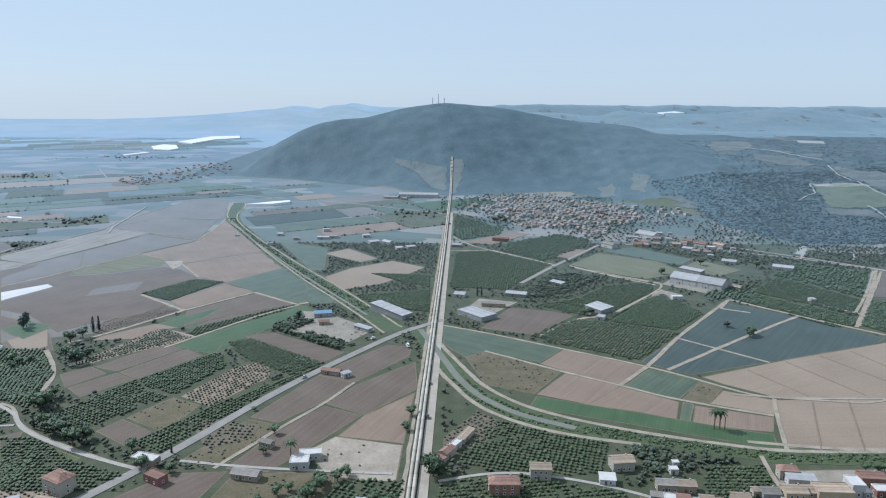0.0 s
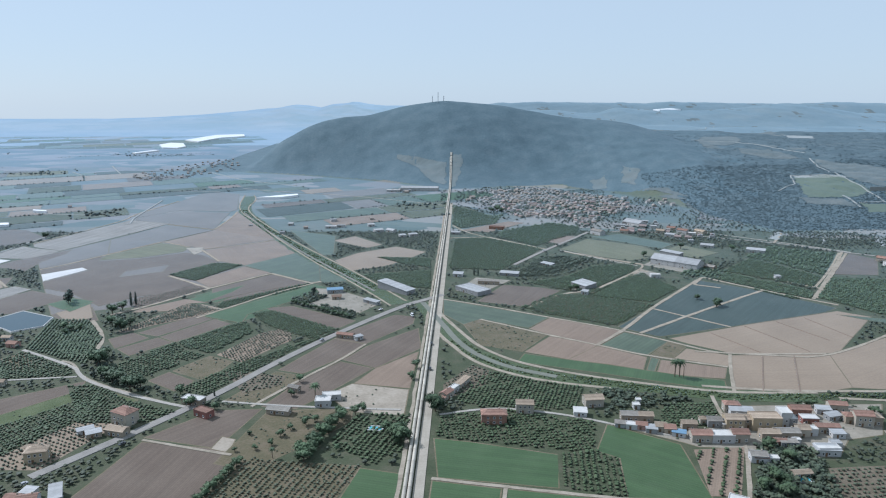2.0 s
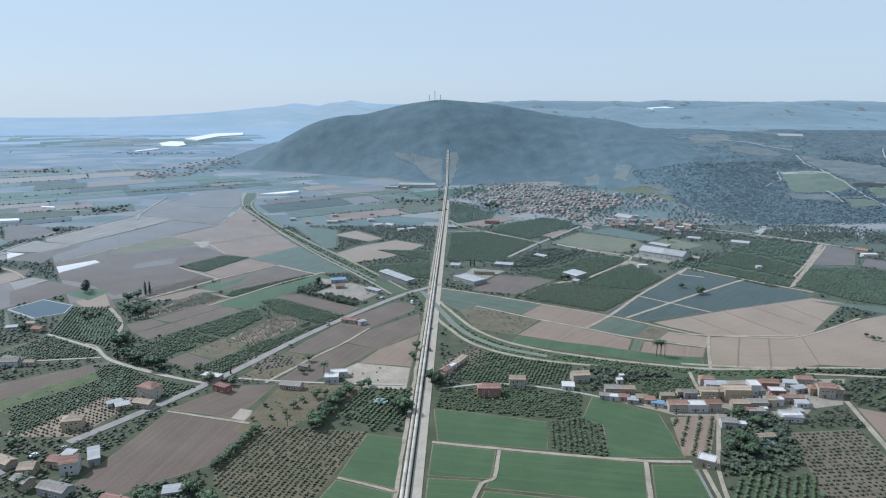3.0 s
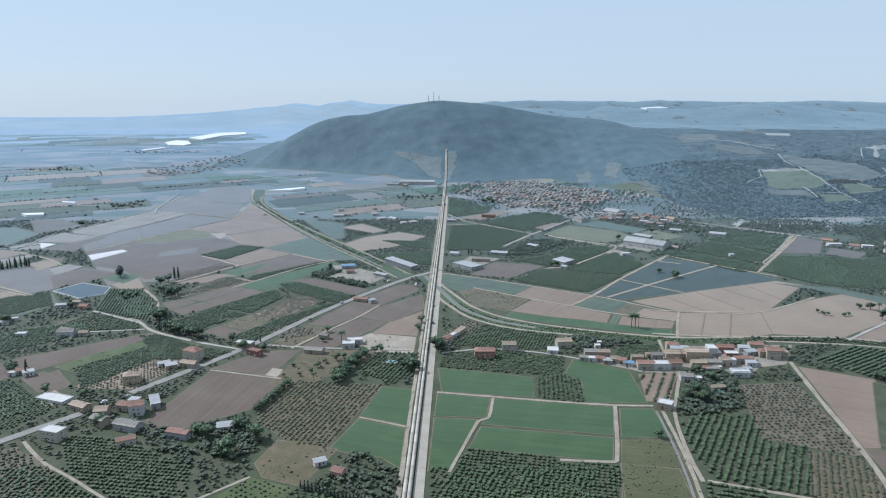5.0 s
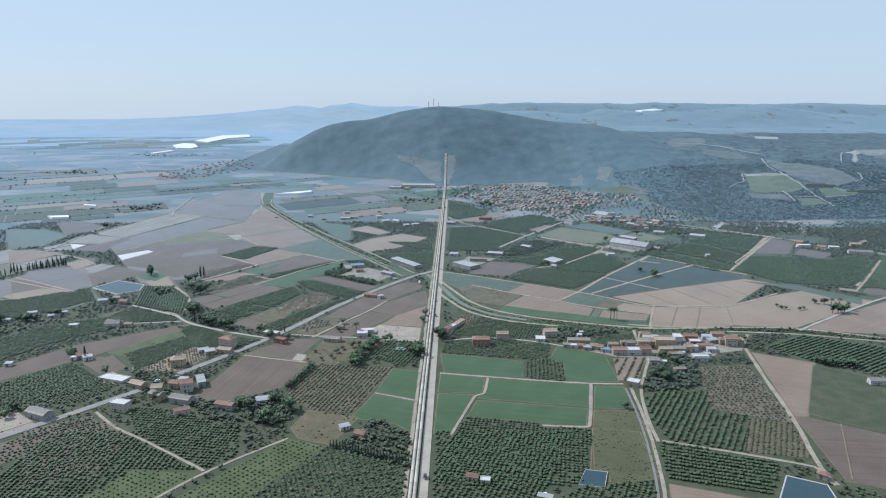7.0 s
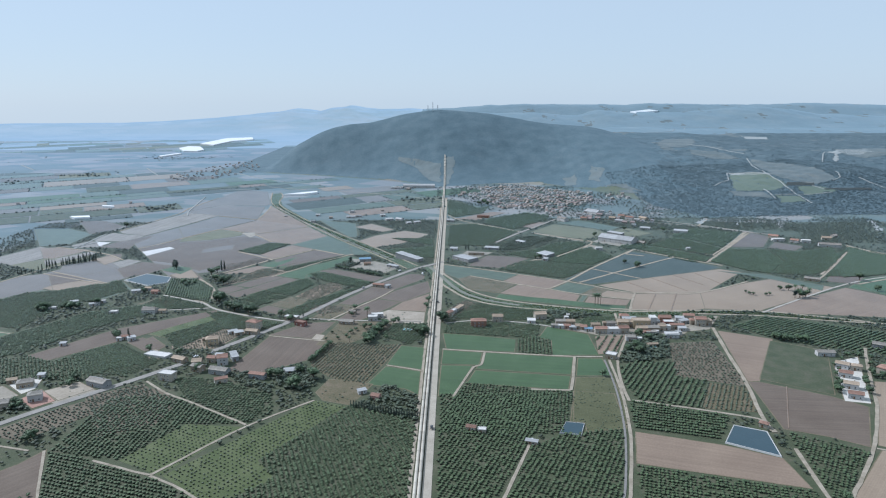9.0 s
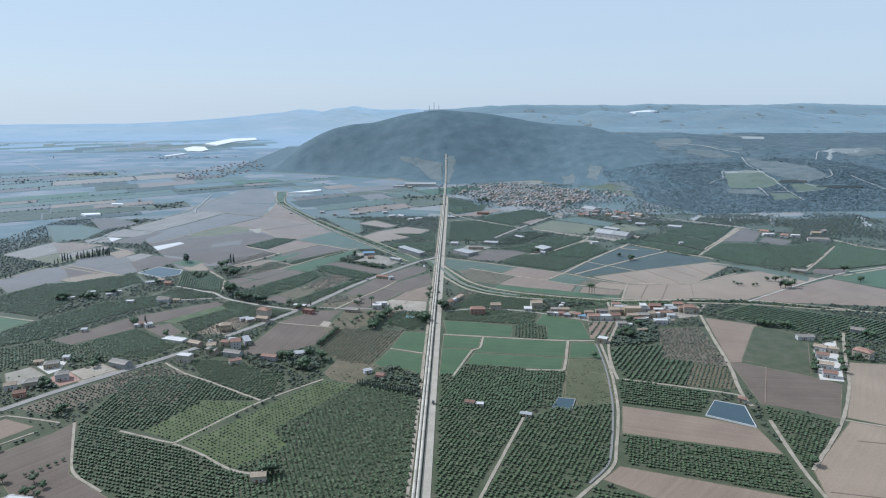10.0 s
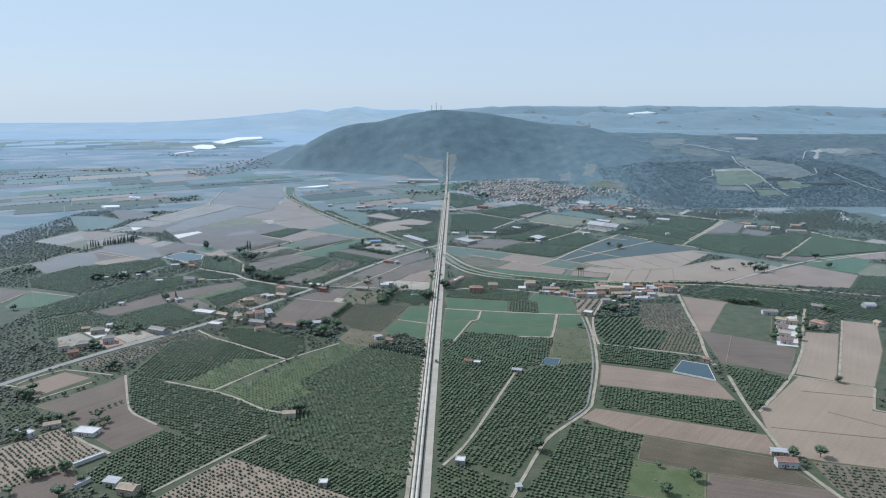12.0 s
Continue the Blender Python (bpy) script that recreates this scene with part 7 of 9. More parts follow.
def trunk_bm(height, r0, r1, limbs, seed):
    bm = bmesh.new()
    rnd = random.Random(seed)

    def limb(a, b, ra, rb):
        d = (b - a)
        m = Matrix.Translation(a.lerp(b, 0.5)) @ d.to_track_quat("Z", "Y").to_matrix().to_4x4()
        bmesh.ops.create_cone(bm, cap_ends=True, segments=6, radius1=ra, radius2=rb, depth=d.length, matrix=m)

    top = Vector((rnd.uniform(-0.03, 0.03) * height, rnd.uniform(-0.03, 0.03) * height, height))
    limb(Vector((0, 0, -0.2)), top, r0, r1)
    for i in range(limbs):
        a = Vector((0, 0, 0)).lerp(top, rnd.uniform(0.55, 0.95))
        ang = 2 * math.pi * (i + rnd.random() * 0.5) / limbs
        b = a + Vector((math.cos(ang), math.sin(ang), rnd.uniform(0.5, 1.0))) * height * 0.55
        limb(a, b, r1 * 0.9, r1 * 0.4)
    return bm


def leafy_bm(lobes, leaves, size, seed):
    """A crown: small bent leaf sprays strewn over and through a handful of lobes."""
    rnd = random.Random(seed)
    bm = bmesh.new()
    for cx, cy, cz, r, rz in lobes:
        core = bmesh.ops.create_icosphere(bm, subdivisions=1, radius=1.0, matrix=pose(cx, cy, cz, rnd.uniform(0, 90), rnd.uniform(0, 90), 0) @ Matrix.Diagonal((r * 0.78, r * 0.78, rz * 0.78, 1)))
        for _ in range(leaves):
            u = Vector((rnd.gauss(0, 1), rnd.gauss(0, 1), rnd.gauss(0, 1))).normalized()
            c = Vector((cx + u.x * r, cy + u.y * r, cz + u.z * rz)) * 1.0
            c += u * rnd.uniform(-0.25, 0.22) * r
            s = size * rnd.uniform(0.6, 1.4)
            a = u.orthogonal().normalized()
            b = u.cross(a)
            t = rnd.uniform(0, 6.28)
            p, q = a * math.cos(t) + b * math.sin(t), b * math.cos(t) - a * math.sin(t)
            tip = u * s * rnd.uniform(0.1, 0.6)
            v = [bm.verts.new(c - p * s), bm.verts.new(c - q * s * 0.7 + tip), bm.verts.new(c + p * s), bm.verts.new(c + q * s * 0.7 + tip)]
            bm.faces.new((v[0], v[1], v[2]))
            bm.faces.new((v[0], v[2], v[3]))
    return bm


def template(kind, seed):
    """A tree one tenth of whose height is a metre: ten metres tall, at the place's origin."""
    rnd = random.Random(seed)
    names = {"broad": ("tree", "broad dark green tree with a rounded uneven crown", "tree"), "pine": ("pine_tree", "dark green pine with a spreading irregular crown", "tree"),
             "cypress": ("cypress_tree", "narrow dark green cypress standing upright", "tree"), "palm": ("palm_tree", "tall date palm with a tuft of arching fronds", "palm"),
             "trunk": ("dead_palm", "bare dead palm trunk without fronds", "palm")}
    name, label, cat = names[kind]
    thing = tagged(new(name), label, cat)
    if kind == "broad":
        part("trunk", trunk_bm(3.5, 0.35, 0.22, 4, seed), M["bark"], thing)
        lobes = [(0, 0, 6.2, 3.0, 2.9)] + [(math.cos(a) * 2.3, math.sin(a) * 2.3, rnd.uniform(4.2, 7.4), rnd.uniform(1.6, 2.3), rnd.uniform(1.5, 2.0)) for a in (rnd.uniform(0, 1) + k * 1.05 for k in range(6))]
        part("crown", leafy_bm(lobes, 46, 0.5, seed), M["broadleaf"], thing)
    elif kind == "pine":
        part("trunk", trunk_bm(6.0, 0.32, 0.16, 4, seed), M["bark"], thing)
        lobes = [(math.cos(k * 1.9) * rnd.uniform(0.4, 1.7), math.sin(k * 1.9) * rnd.uniform(0.4, 1.7), 4.2 + k * 0.95, rnd.uniform(1.3, 2.0), rnd.uniform(0.8, 1.1)) for k in range(6)]
        part("crown", leafy_bm(lobes, 46, 0.45, seed), M["needles"], thing)
    elif kind == "cypress":
        part("trunk", trunk_bm(2.0, 0.25, 0.2, 0, seed), M["bark"], thing)
        lobes = [(rnd.uniform(-0.12, 0.12), rnd.uniform(-0.12, 0.12), 1.2 + k * 1.35, (0.95, 1.2, 1.2, 1.05, 0.85, 0.6, 0.32)[k], 1.1) for k in range(7)]
        part("crown", leafy_bm(lobes, 30, 0.34, seed), M["needles"], thing)
    elif kind == "palm":
        part("trunk", trunk_bm(8.2, 0.26, 0.2, 0, seed), M["bark"], thing)
        bm = bmesh.new()
        for k in range(26):
            a, up = k * 2.4, 0.9 - 1.5 * (k / 26)
            pts = []
            for i in range(6):
                s = i / 5
                r = 2.7 * s
                pts.append(Vector((math.cos(a) * r, math.sin(a) * r, 8.2 + up * 2.2 * s - 1.9 * s * s)))
            side = Vector((-math.sin(a), math.cos(a), 0))
            for i in range(5):
                w0, w1 = 0.34 * math.sin(math.pi * (0.12 + 0.85 * i / 5)), 0.34 * math.sin(math.pi * (0.12 + 0.85 * (i + 1) / 5))
                dip = Vector((0, 0, -0.22))
                for sgn in (-1, 1):
                    bm.faces.new([bm.verts.new(q) for q in (pts[i], pts[i + 1], pts[i + 1] + side * sgn * w1 + dip, pts[i] + side * sgn * w0 + dip)])
        part("fronds", bm, M["broadleaf"], thing)
    else:
        part("trunk", trunk_bm(10.0, 0.3, 0.22, 0, seed), M["bark"], thing)
    return thing


KINDS = {k: [template(k, s) for s in range(n)] for k, n in (("broad", 4), ("pine", 2), ("cypress", 2), ("palm", 2), ("trunk", 1))}
placed = []


def tree(kind, x, y, height):
    """Place a tree: the first of each template is the template itself, the others are copies."""
    mould = KINDS[kind][len(placed) % len(KINDS[kind])]
    k = height / 10.0
    spread = 1.15 if kind == "broad" else 1.0
    m = pose(x, y, land(x, y), 0, 0, (len(placed) * 77) % 360)
    ob = mould if mould.name not in placed else copy_thing(mould, m)
    ob.matrix_basis = m @ Matrix.Diagonal((k * spread, k * spread, k, 1))
    placed.append(ob.name)
    return ob


# ---- single trees ----
tree("pine", -350.9, 550.2, 10)
tree("cypress", -284.0, 529.0, 13)
tree("broad", -288.8, 503.3, 11)
tree("broad", -261.2, 459.4, 13)
tree("broad", -273.3, 470.6, 11)
tree("broad", -258.9, 470.8, 9)
tree("broad", -242.1, 381.8, 15)
tree("broad", -217.8, 352.7, 12)
tree("broad", -200.1, 339.7, 12)
tree("broad", -227.3, 362.0, 10)
tree("cypress", -232.9, 359.5, 8)
tree("broad", -309.4, 462.7, 8)
tree("broad", -94.5, 354.5, 6)
tree("palm", -79.1, 326.2, 13)
tree("broad", -166.4, 335.7, 7)
tree("broad", -153.1, 316.9, 8)
tree("pine", -122.7, 557.9, 10)
tree("broad", -95.1, 332.1, 5)
tree("cypress", -143.5, 331.8, 6)
tree("broad", -136.9, 312.6, 6)
tree("broad", -18.5, 378.3, 7)
tree("broad", -20.8, 358.7, 6)
tree("palm", 156.0, 362.4, 14)
tree("palm", 159.2, 362.4, 14)
tree("trunk", 161.5, 361.0, 8)
tree("broad", 246.6, 522.2, 8)
tree("broad", 238.0, 546.3, 6)
tree("broad", -4.4, 309.8, 13)
tree("broad", -6.4, 317.1, 9)
tree("broad", -117.5, 155.5, 12)
tree("broad", -106.3, 173.4, 11)
tree("broad", -118.7, 184.7, 9)
tree("broad", -133.1, 173.8, 10)
tree("broad", -140.8, 179.4, 8)
tree("broad", -72.6, 256.2, 10)
tree("broad", -69.6, 267.8, 9)
tree("broad", -66.2, 278.3, 9)
tree("broad", -62.7, 288.3, 8)
tree("broad", -22.4, 271.1, 12)
tree("broad", -25.7, 279.3, 9)
tree("palm", -88.2, 254.9, 7)
tree("broad", -242.4, 385.9, 13)
tree("cypress", -281.8, 534.0, 12)
tree("pine", -346.4, 542.1, 11)
tree("broad", -213.5, 352.1, 11)
tree("broad", -196.5, 346.7, 10)
tree("broad", -201.1, 191.5, 8)
tree("broad", -372.2, 382.0, 9)
tree("cypress", -287.9, 266.9, 7)
tree("broad", -303.2, 279.1, 6)
tree("broad", -110.5, -3.7, 9)
tree("broad", -301.8, 24.0, 9)
tree("broad", -271.3, 76.6, 6)
tree("broad", -239.1, -82.6, 7)
tree("broad", -225.3, -74.8, 8)
tree("broad", -234.9, -80.7, 6)
tree("broad", -214.1, -101.8, 8)
tree("broad", -272.0, -35.6, 6)
tree("broad", -278.0, -35.5, 6)
tree("broad", -235.6, -20.9, 6)
tree("broad", -245.3, 401.5, 8)
tree("broad", -303.2, 275.0, 7)
tree("broad", 205.1, -0.7, 7)
tree("broad", 194.2, -66.1, 7)
tree("broad", 209.8, -66.4, 8)
tree("broad", 283.2, 42.0, 6)
tree("broad", 126.9, -90.6, 8)
tree("broad", 106.9, -103.4, 7)
tree("broad", 111.6, -76.3, 4)
tree("broad", 45.8, -55.4, 9)
tree("broad", 341.3, 177.2, 7)
tree("broad", 371.7, 218.8, 7)
tree("broad", 373.8, 212.4, 7)
tree("broad", 161.4, 229.9, 9)
tree("broad", 152.2, 223.6, 8)
tree("broad", 160.1, 217.1, 10)
tree("pine", 375.0, 377.4, 9)
tree("broad", 381.2, 379.4, 11)
tree("broad", 387.6, 379.3, 10)
tree("palm", 395.6, 387.8, 10)
tree("palm", 387.4, 401.5, 10)
tree("palm", 395.4, 401.3, 10)
tree("broad", 383.4, 407.4, 8)
tree("broad", 375.6, 411.0, 6)
tree("broad", 487.5, 447.0, 11)
tree("broad", 480.0, 401.5, 8)
tree("broad", 332.1, 400.6, 4)
tree("broad", 333.4, 393.9, 4)
tree("broad", 336.5, 391.5, 4)
tree("broad", 349.2, 389.0, 4)
tree("broad", 354.3, 391.1, 4)
tree("broad", 367.2, 456.6, 4)
tree("broad", 354.8, 450.5, 4)
tree("broad", 291.0, 252.6, 7)
tree("broad", 292.6, 248.7, 8)
tree("broad", 297.1, 246.2, 8)
tree("broad", 300.8, 244.6, 7)
tree("broad", 308.8, 242.9, 8)
tree("broad", 313.9, 242.0, 8)
tree("cypress", 334.7, 228.9, 7)
tree("cypress", -535.3, 516.8, 7)
tree("cypress", -531.3, 518.1, 7)
tree("cypress", -528.7, 521.0, 6)
tree("cypress", -525.0, 528.5, 5)
tree("cypress", -519.7, 534.5, 7)
tree("cypress", -517.5, 539.0, 8)
tree("cypress", -516.2, 546.8, 6)
tree("cypress", -510.4, 559.4, 7)
tree("cypress", -506.9, 565.9, 8)
tree("cypress", -503.9, 575.7, 7)
tree("cypress", -503.7, 587.5, 6)
tree("cypress", -499.9, 597.7, 8)
tree("cypress", -497.9, 604.7, 8)
tree("cypress", -495.1, 609.9, 8)
tree("cypress", -493.0, 615.2, 8)
tree("cypress", -484.9, 627.8, 6)
tree("cypress", -539.9, 460.9, 6)
tree("cypress", -536.1, 464.8, 7)
tree("broad", -518.7, 396.4, 9)
tree("broad", -535.5, 396.9, 9)
tree("pine", -348.1, 539.1, 10)
tree("broad", -545.4, 851.1, 10)
tree("broad", -421.7, 361.1, 9)
tree("broad", -392.1, 365.7, 9)
tree("broad", -301.9, 273.0, 6)
tree("cypress", -291.2, 272.8, 8)
tree("broad", -288.3, 164.1, 7)
tree("broad", -443.7, 239.9, 7)
tree("broad", -285.0, 514.4, 10)
tree("broad", -200.8, 194.7, 7)
tree("broad", -354.4, 119.6, 7)
tree("broad", 117.9, 172.9, 6)
tree("broad", 255.7, 305.9, 5)
tree("broad", 253.6, 305.9, 5)
tree("broad", 224.5, 316.0, 5)
tree("broad", 220.3, 316.1, 5)
tree("broad", 214.7, 316.1, 5)
tree("broad", 242.0, 315.9, 5)
tree("broad", 255.8, 302.7, 5)
tree("broad", 164.4, 227.3, 8)
tree("broad", 177.6, 250.2, 8)
tree("broad", 172.5, 262.9, 8)
tree("broad", 249.5, 526.6, 9)
tree("broad", 239.1, 549.2, 5)
tree("broad", 299.8, 774.5, 9)
tree("broad", 241.1, 730.9, 8)
tree("broad", 360.8, 764.3, 9)
tree("broad", 90.9, 1059.6, 12)
tree("broad", 79.5, 1042.1, 11)
tree("broad", 96.2, 1042.4, 10)
tree("cypress", 33.5, 640.2, 9)
tree("cypress", 37.7, 640.2, 9)
tree("broad", 125.4, 578.4, 7)
tree("broad", 131.8, 581.6, 7)
tree("cypress", -71.5, 122.7, 5.0)
tree("cypress", -69.4, 121.8, 5.6)
tree("cypress", -67.5, 121.0, 6.2)
tree("cypress", -65.5, 120.1, 5.3)
tree("cypress", -63.6, 119.2, 5.9)
tree("cypress", -61.6, 118.4, 5.0)
tree("cypress", -59.6, 117.5, 5.6)
tree("cypress", -57.7, 116.3, 6.2)
tree("cypress", -55.7, 115.4, 5.3)
tree("cypress", -53.9, 114.6, 5.9)
tree("cypress", -51.9, 113.7, 5.0)
tree("cypress", -49.9, 112.9, 5.6)
tree("cypress", -48.1, 112.1, 6.2)
tree("cypress", -46.2, 111.2, 5.3)
tree("cypress", -44.4, 110.4, 5.9)
tree("cypress", -42.4, 109.6, 5.0)
tree("cypress", -40.5, 108.8, 5.6)
tree("cypress", -38.8, 107.9, 6.2)
tree("cypress", -36.8, 107.1, 5.3)
tree("cypress", -35.1, 105.9, 5.9)
tree("cypress", -33.2, 105.1, 5.0)
tree("cypress", -31.3, 104.3, 5.6)
tree("cypress", -29.6, 103.5, 6.2)
tree("cypress", -27.7, 102.7, 5.3)
tree("cypress", -26.0, 102.0, 5.9)
tree("cypress", -24.1, 101.2, 5.0)
tree("broad", -103.9, 250.6, 4.0)
tree("broad", -104.6, 246.9, 5.2)
tree("broad", -105.6, 243.3, 4.4)
tree("broad", -106.5, 240.5, 5.6)
tree("broad", -107.5, 236.9, 4.8)
tree("broad", -108.2, 233.4, 4.0)
tree("broad", -108.9, 230.0, 5.2)
tree("broad", -110.0, 227.3, 4.4)
tree("broad", -110.6, 223.9, 5.6)
tree("broad", -111.3, 220.6, 4.8)
tree("broad", -112.2, 217.4, 4.0)
tree("broad", -113.0, 214.8, 5.2)
tree("broad", -113.9, 211.6, 4.4)
tree("broad", -114.5, 208.5, 5.6)
tree("broad", -138.9, 537.3, 4.0)
tree("broad", -134.7, 534.5, 5.2)
tree("broad", -130.4, 530.6, 4.4)
tree("broad", -126.4, 527.8, 5.6)
tree("broad", -122.2, 524.1, 4.8)
tree("broad", -118.2, 521.3, 4.0)
tree("broad", -114.1, 517.6, 5.2)
tree("broad", -110.2, 514.9, 4.4)
tree("broad", -106.2, 511.4, 5.6)
tree("broad", -102.4, 508.7, 4.8)
tree("broad", -98.5, 505.2, 4.0)
tree("broad", -94.7, 502.6, 5.2)
tree("broad", -90.9, 499.2, 4.4)
tree("broad", -87.3, 496.7, 5.6)
tree("broad", -83.5, 493.4, 4.8)
tree("broad", -80.0, 490.9, 4.0)
tree("cypress", -504.5, 566.0, 10.0)
tree("cypress", -502.1, 568.7, 9.0)
tree("cypress", -499.0, 571.5, 11.0)
tree("cypress", -495.1, 574.3, 10.0)
tree("cypress", -493.1, 574.3, 9.0)
tree("cypress", -489.9, 577.1, 10.0)
tree("cypress", -488.1, 579.9, 9.0)
tree("cypress", -484.9, 582.8, 11.0)
tree("cypress", -482.9, 582.7, 9.0)
tree("cypress", -479.6, 585.6, 10.0)
tree("cypress", -477.1, 588.5, 9.0)
tree("cypress", -475.0, 588.5, 10.0)
tree("cypress", -472.2, 588.4, 11.0)
tree("cypress", -521.7, 558.0, 10.0)
tree("cypress", -518.3, 557.9, 11.0)
tree("cypress", -516.0, 560.6, 9.0)
tree("cypress", -513.6, 563.3, 8.0)
tree("broad", -280.0, 28.1, 4)
tree("broad", -262.6, -10.9, 6)
tree("broad", -424.2, 362.8, 7)
tree("broad", -415.4, 357.9, 7)
tree("broad", -414.6, 364.8, 6)
tree("broad", -401.1, 366.7, 6)
tree("broad", -392.1, 366.3, 6)
tree("broad", -386.8, 368.5, 5)
tree("broad", -519.2, 407.6, 7)
tree("broad", -302.5, 276.4, 6)
tree("broad", -290.0, 170.2, 6)
tree("broad", -244.5, 397.7, 9)
tree("broad", -247.6, 390.2, 8)
tree("broad", -304.0, 22.5, 7)
tree("broad", -310.3, 26.4, 6)
tree("broad", -223.1, -76.9, 6)
tree("broad", -239.5, -81.4, 5)
tree("broad", -235.5, -79.7, 5)
tree("broad", -231.4, -76.8, 5)
tree("broad", -210.0, -87.1, 5)
tree("broad", -215.6, -98.7, 5)
tree("broad", -242.4, -98.3, 5)
tree("broad", -274.4, -13.0, 5)
tree("broad", -269.4, -11.5, 5)
tree("broad", -263.3, -13.2, 4)
tree("broad", -233.5, -17.0, 4)
tree("broad", -228.3, -21.8, 4)
tree("broad", -247.2, -1.0, 2.4)
tree("broad", -244.3, 1.5, 2.6)
tree("broad", -241.8, 5.0, 2.4)
tree("broad", -239.2, 8.5, 2.6)
tree("broad", -236.6, 12.0, 2.4)
tree("broad", -234.3, 15.6, 2.4)
tree("broad", 291.9, 156.6, 4.5)
tree("broad", 286.5, 147.7, 5.5)
tree("broad", 283.7, 141.3, 5.5)
tree("broad", 290.3, 149.8, 5.5)
tree("broad", 286.3, 141.2, 3.5)
tree("broad", 280.9, 137.1, 6.5)
tree("broad", 297.5, 168.0, 4.5)
tree("broad", 293.8, 145.3, 3.5)
tree("broad", 309.2, 149.2, 5.5)
tree("broad", 304.9, 140.6, 3.5)
tree("broad", 312.4, 155.9, 5.5)
tree("broad", 302.3, 134.3, 6.5)
tree("broad", 330.5, 176.6, 3.5)
tree("broad", 325.1, 167.1, 6.5)
tree("broad", 336.0, 186.5, 4.5)
tree("broad", 323.5, 162.4, 3.5)
tree("broad", 327.0, 162.3, 3.5)
tree("broad", 329.8, 161.1, 6.5)
tree("broad", 334.1, 162.1, 3.5)
tree("broad", 339.1, 164.3, 5.5)
tree("broad", 347.6, 176.0, 5.5)
tree("broad", 355.1, 188.4, 4.5)
tree("broad", 344.4, 199.2, 5.5)
tree("broad", 365.4, 229.4, 6.5)
tree("broad", 376.5, 235.0, 3.5)
tree("broad", 378.7, 228.9, 3.5)
tree("broad", 371.7, 211.9, 3.5)
tree("broad", 320.9, 200.1, 3.5)
tree("broad", 328.6, 205.2, 5.5)
tree("broad", 336.6, 210.4, 3.5)
tree("broad", 338.1, 204.9, 5.5)
tree("broad", 305.2, 177.5, 3.5)
tree("broad", 306.1, 185.0, 4.5)
tree("broad", -310.1, 132.4, 7)
tree("broad", -304.9, 128.3, 6)
tree("broad", -308.2, 125.5, 6)
tree("broad", -294.8, 164.6, 4)
tree("broad", -292.9, 178.3, 7)
tree("broad", -289.6, 177.0, 6)
tree("broad", -310.6, 177.7, 4)
tree("broad", -307.2, 180.0, 4)
tree("broad", -269.7, 79.5, 8)
tree("broad", -269.9, 85.2, 6)
tree("broad", -74.3, 253.0, 4.5)
tree("broad", -71.2, 250.9, 8.1)
tree("broad", -69.1, 255.0, 7.7)
tree("broad", -70.6, 259.2, 7.3)
tree("broad", -68.6, 263.5, 6.9)
tree("broad", -66.4, 267.9, 6.5)
tree("broad", -68.0, 272.4, 6.1)
tree("broad", -65.8, 277.0, 5.7)
tree("broad", -63.5, 281.7, 5.3)
tree("broad", -65.1, 286.5, 4.9)
tree("broad", -61.8, 284.0, 4.5)
tree("broad", -63.3, 288.9, 8.1)
tree("broad", -61.0, 293.9, 7.7)
tree("broad", -58.6, 298.9, 7.3)
tree("broad", -60.1, 304.2, 6.9)
tree("broad", -92.5, 268.9, 4)
tree("broad", -89.6, 278.8, 5)
tree("broad", -86.0, 286.7, 4)
tree("broad", -99.7, 263.8, 3.5)
tree("broad", -78.3, 292.4, 6)
tree("broad", -73.7, 296.5, 5)
tree("broad", -51.5, 304.9, 7)
tree("broad", -47.7, 310.3, 6)
tree("broad", -63.0, 284.0, 4)
tree("broad", -107.1, 280.6, 3)
tree("broad", -110.0, 261.8, 3)
tree("broad", -56.1, 263.4, 4)
tree("broad", -28.1, 278.1, 7)
tree("broad", -24.9, 270.4, 6)
tree("broad", -23.2, 283.6, 7)
tree("broad", -32.1, 286.1, 6)
tree("broad", -418.2, 363.6, 11)
tree("broad", -416.8, 367.5, 9)
tree("broad", -422.9, 363.7, 8)
tree("broad", -398.6, 370.8, 8)
tree("broad", -390.4, 368.5, 9)
tree("broad", -385.6, 368.3, 8)
tree("broad", -379.3, 384.5, 6)
tree("broad", -376.5, 388.6, 7)
tree("broad", -303.9, 275.9, 8)
tree("cypress", -291.7, 274.0, 9)
tree("broad", -340.1, 425.1, 7)
tree("pine", -343.8, 534.2, 11)
tree("broad", -258.3, 238.1, 7)
tree("broad", -230.3, 231.8, 6)
tree("broad", -300.6, 457.6, 7)
tree("broad", -301.2, 450.1, 6)
tree("broad", -295.6, 462.5, 6)
tree("broad", -246.7, -29.8, 5)
tree("broad", -238.3, -7.7, 6)
tree("broad", -229.9, -13.6, 5)
tree("broad", -256.2, -7.3, 6)
tree("broad", -306.1, 25.1, 9)
tree("broad", -306.3, 35.4, 8)
tree("broad", -275.6, -29.2, 6)
tree("broad", -105.6, -2.1, 8)


# ---- clearings, terraces and tracks on the slopes ----
clearings = []  # outlines of the open patches


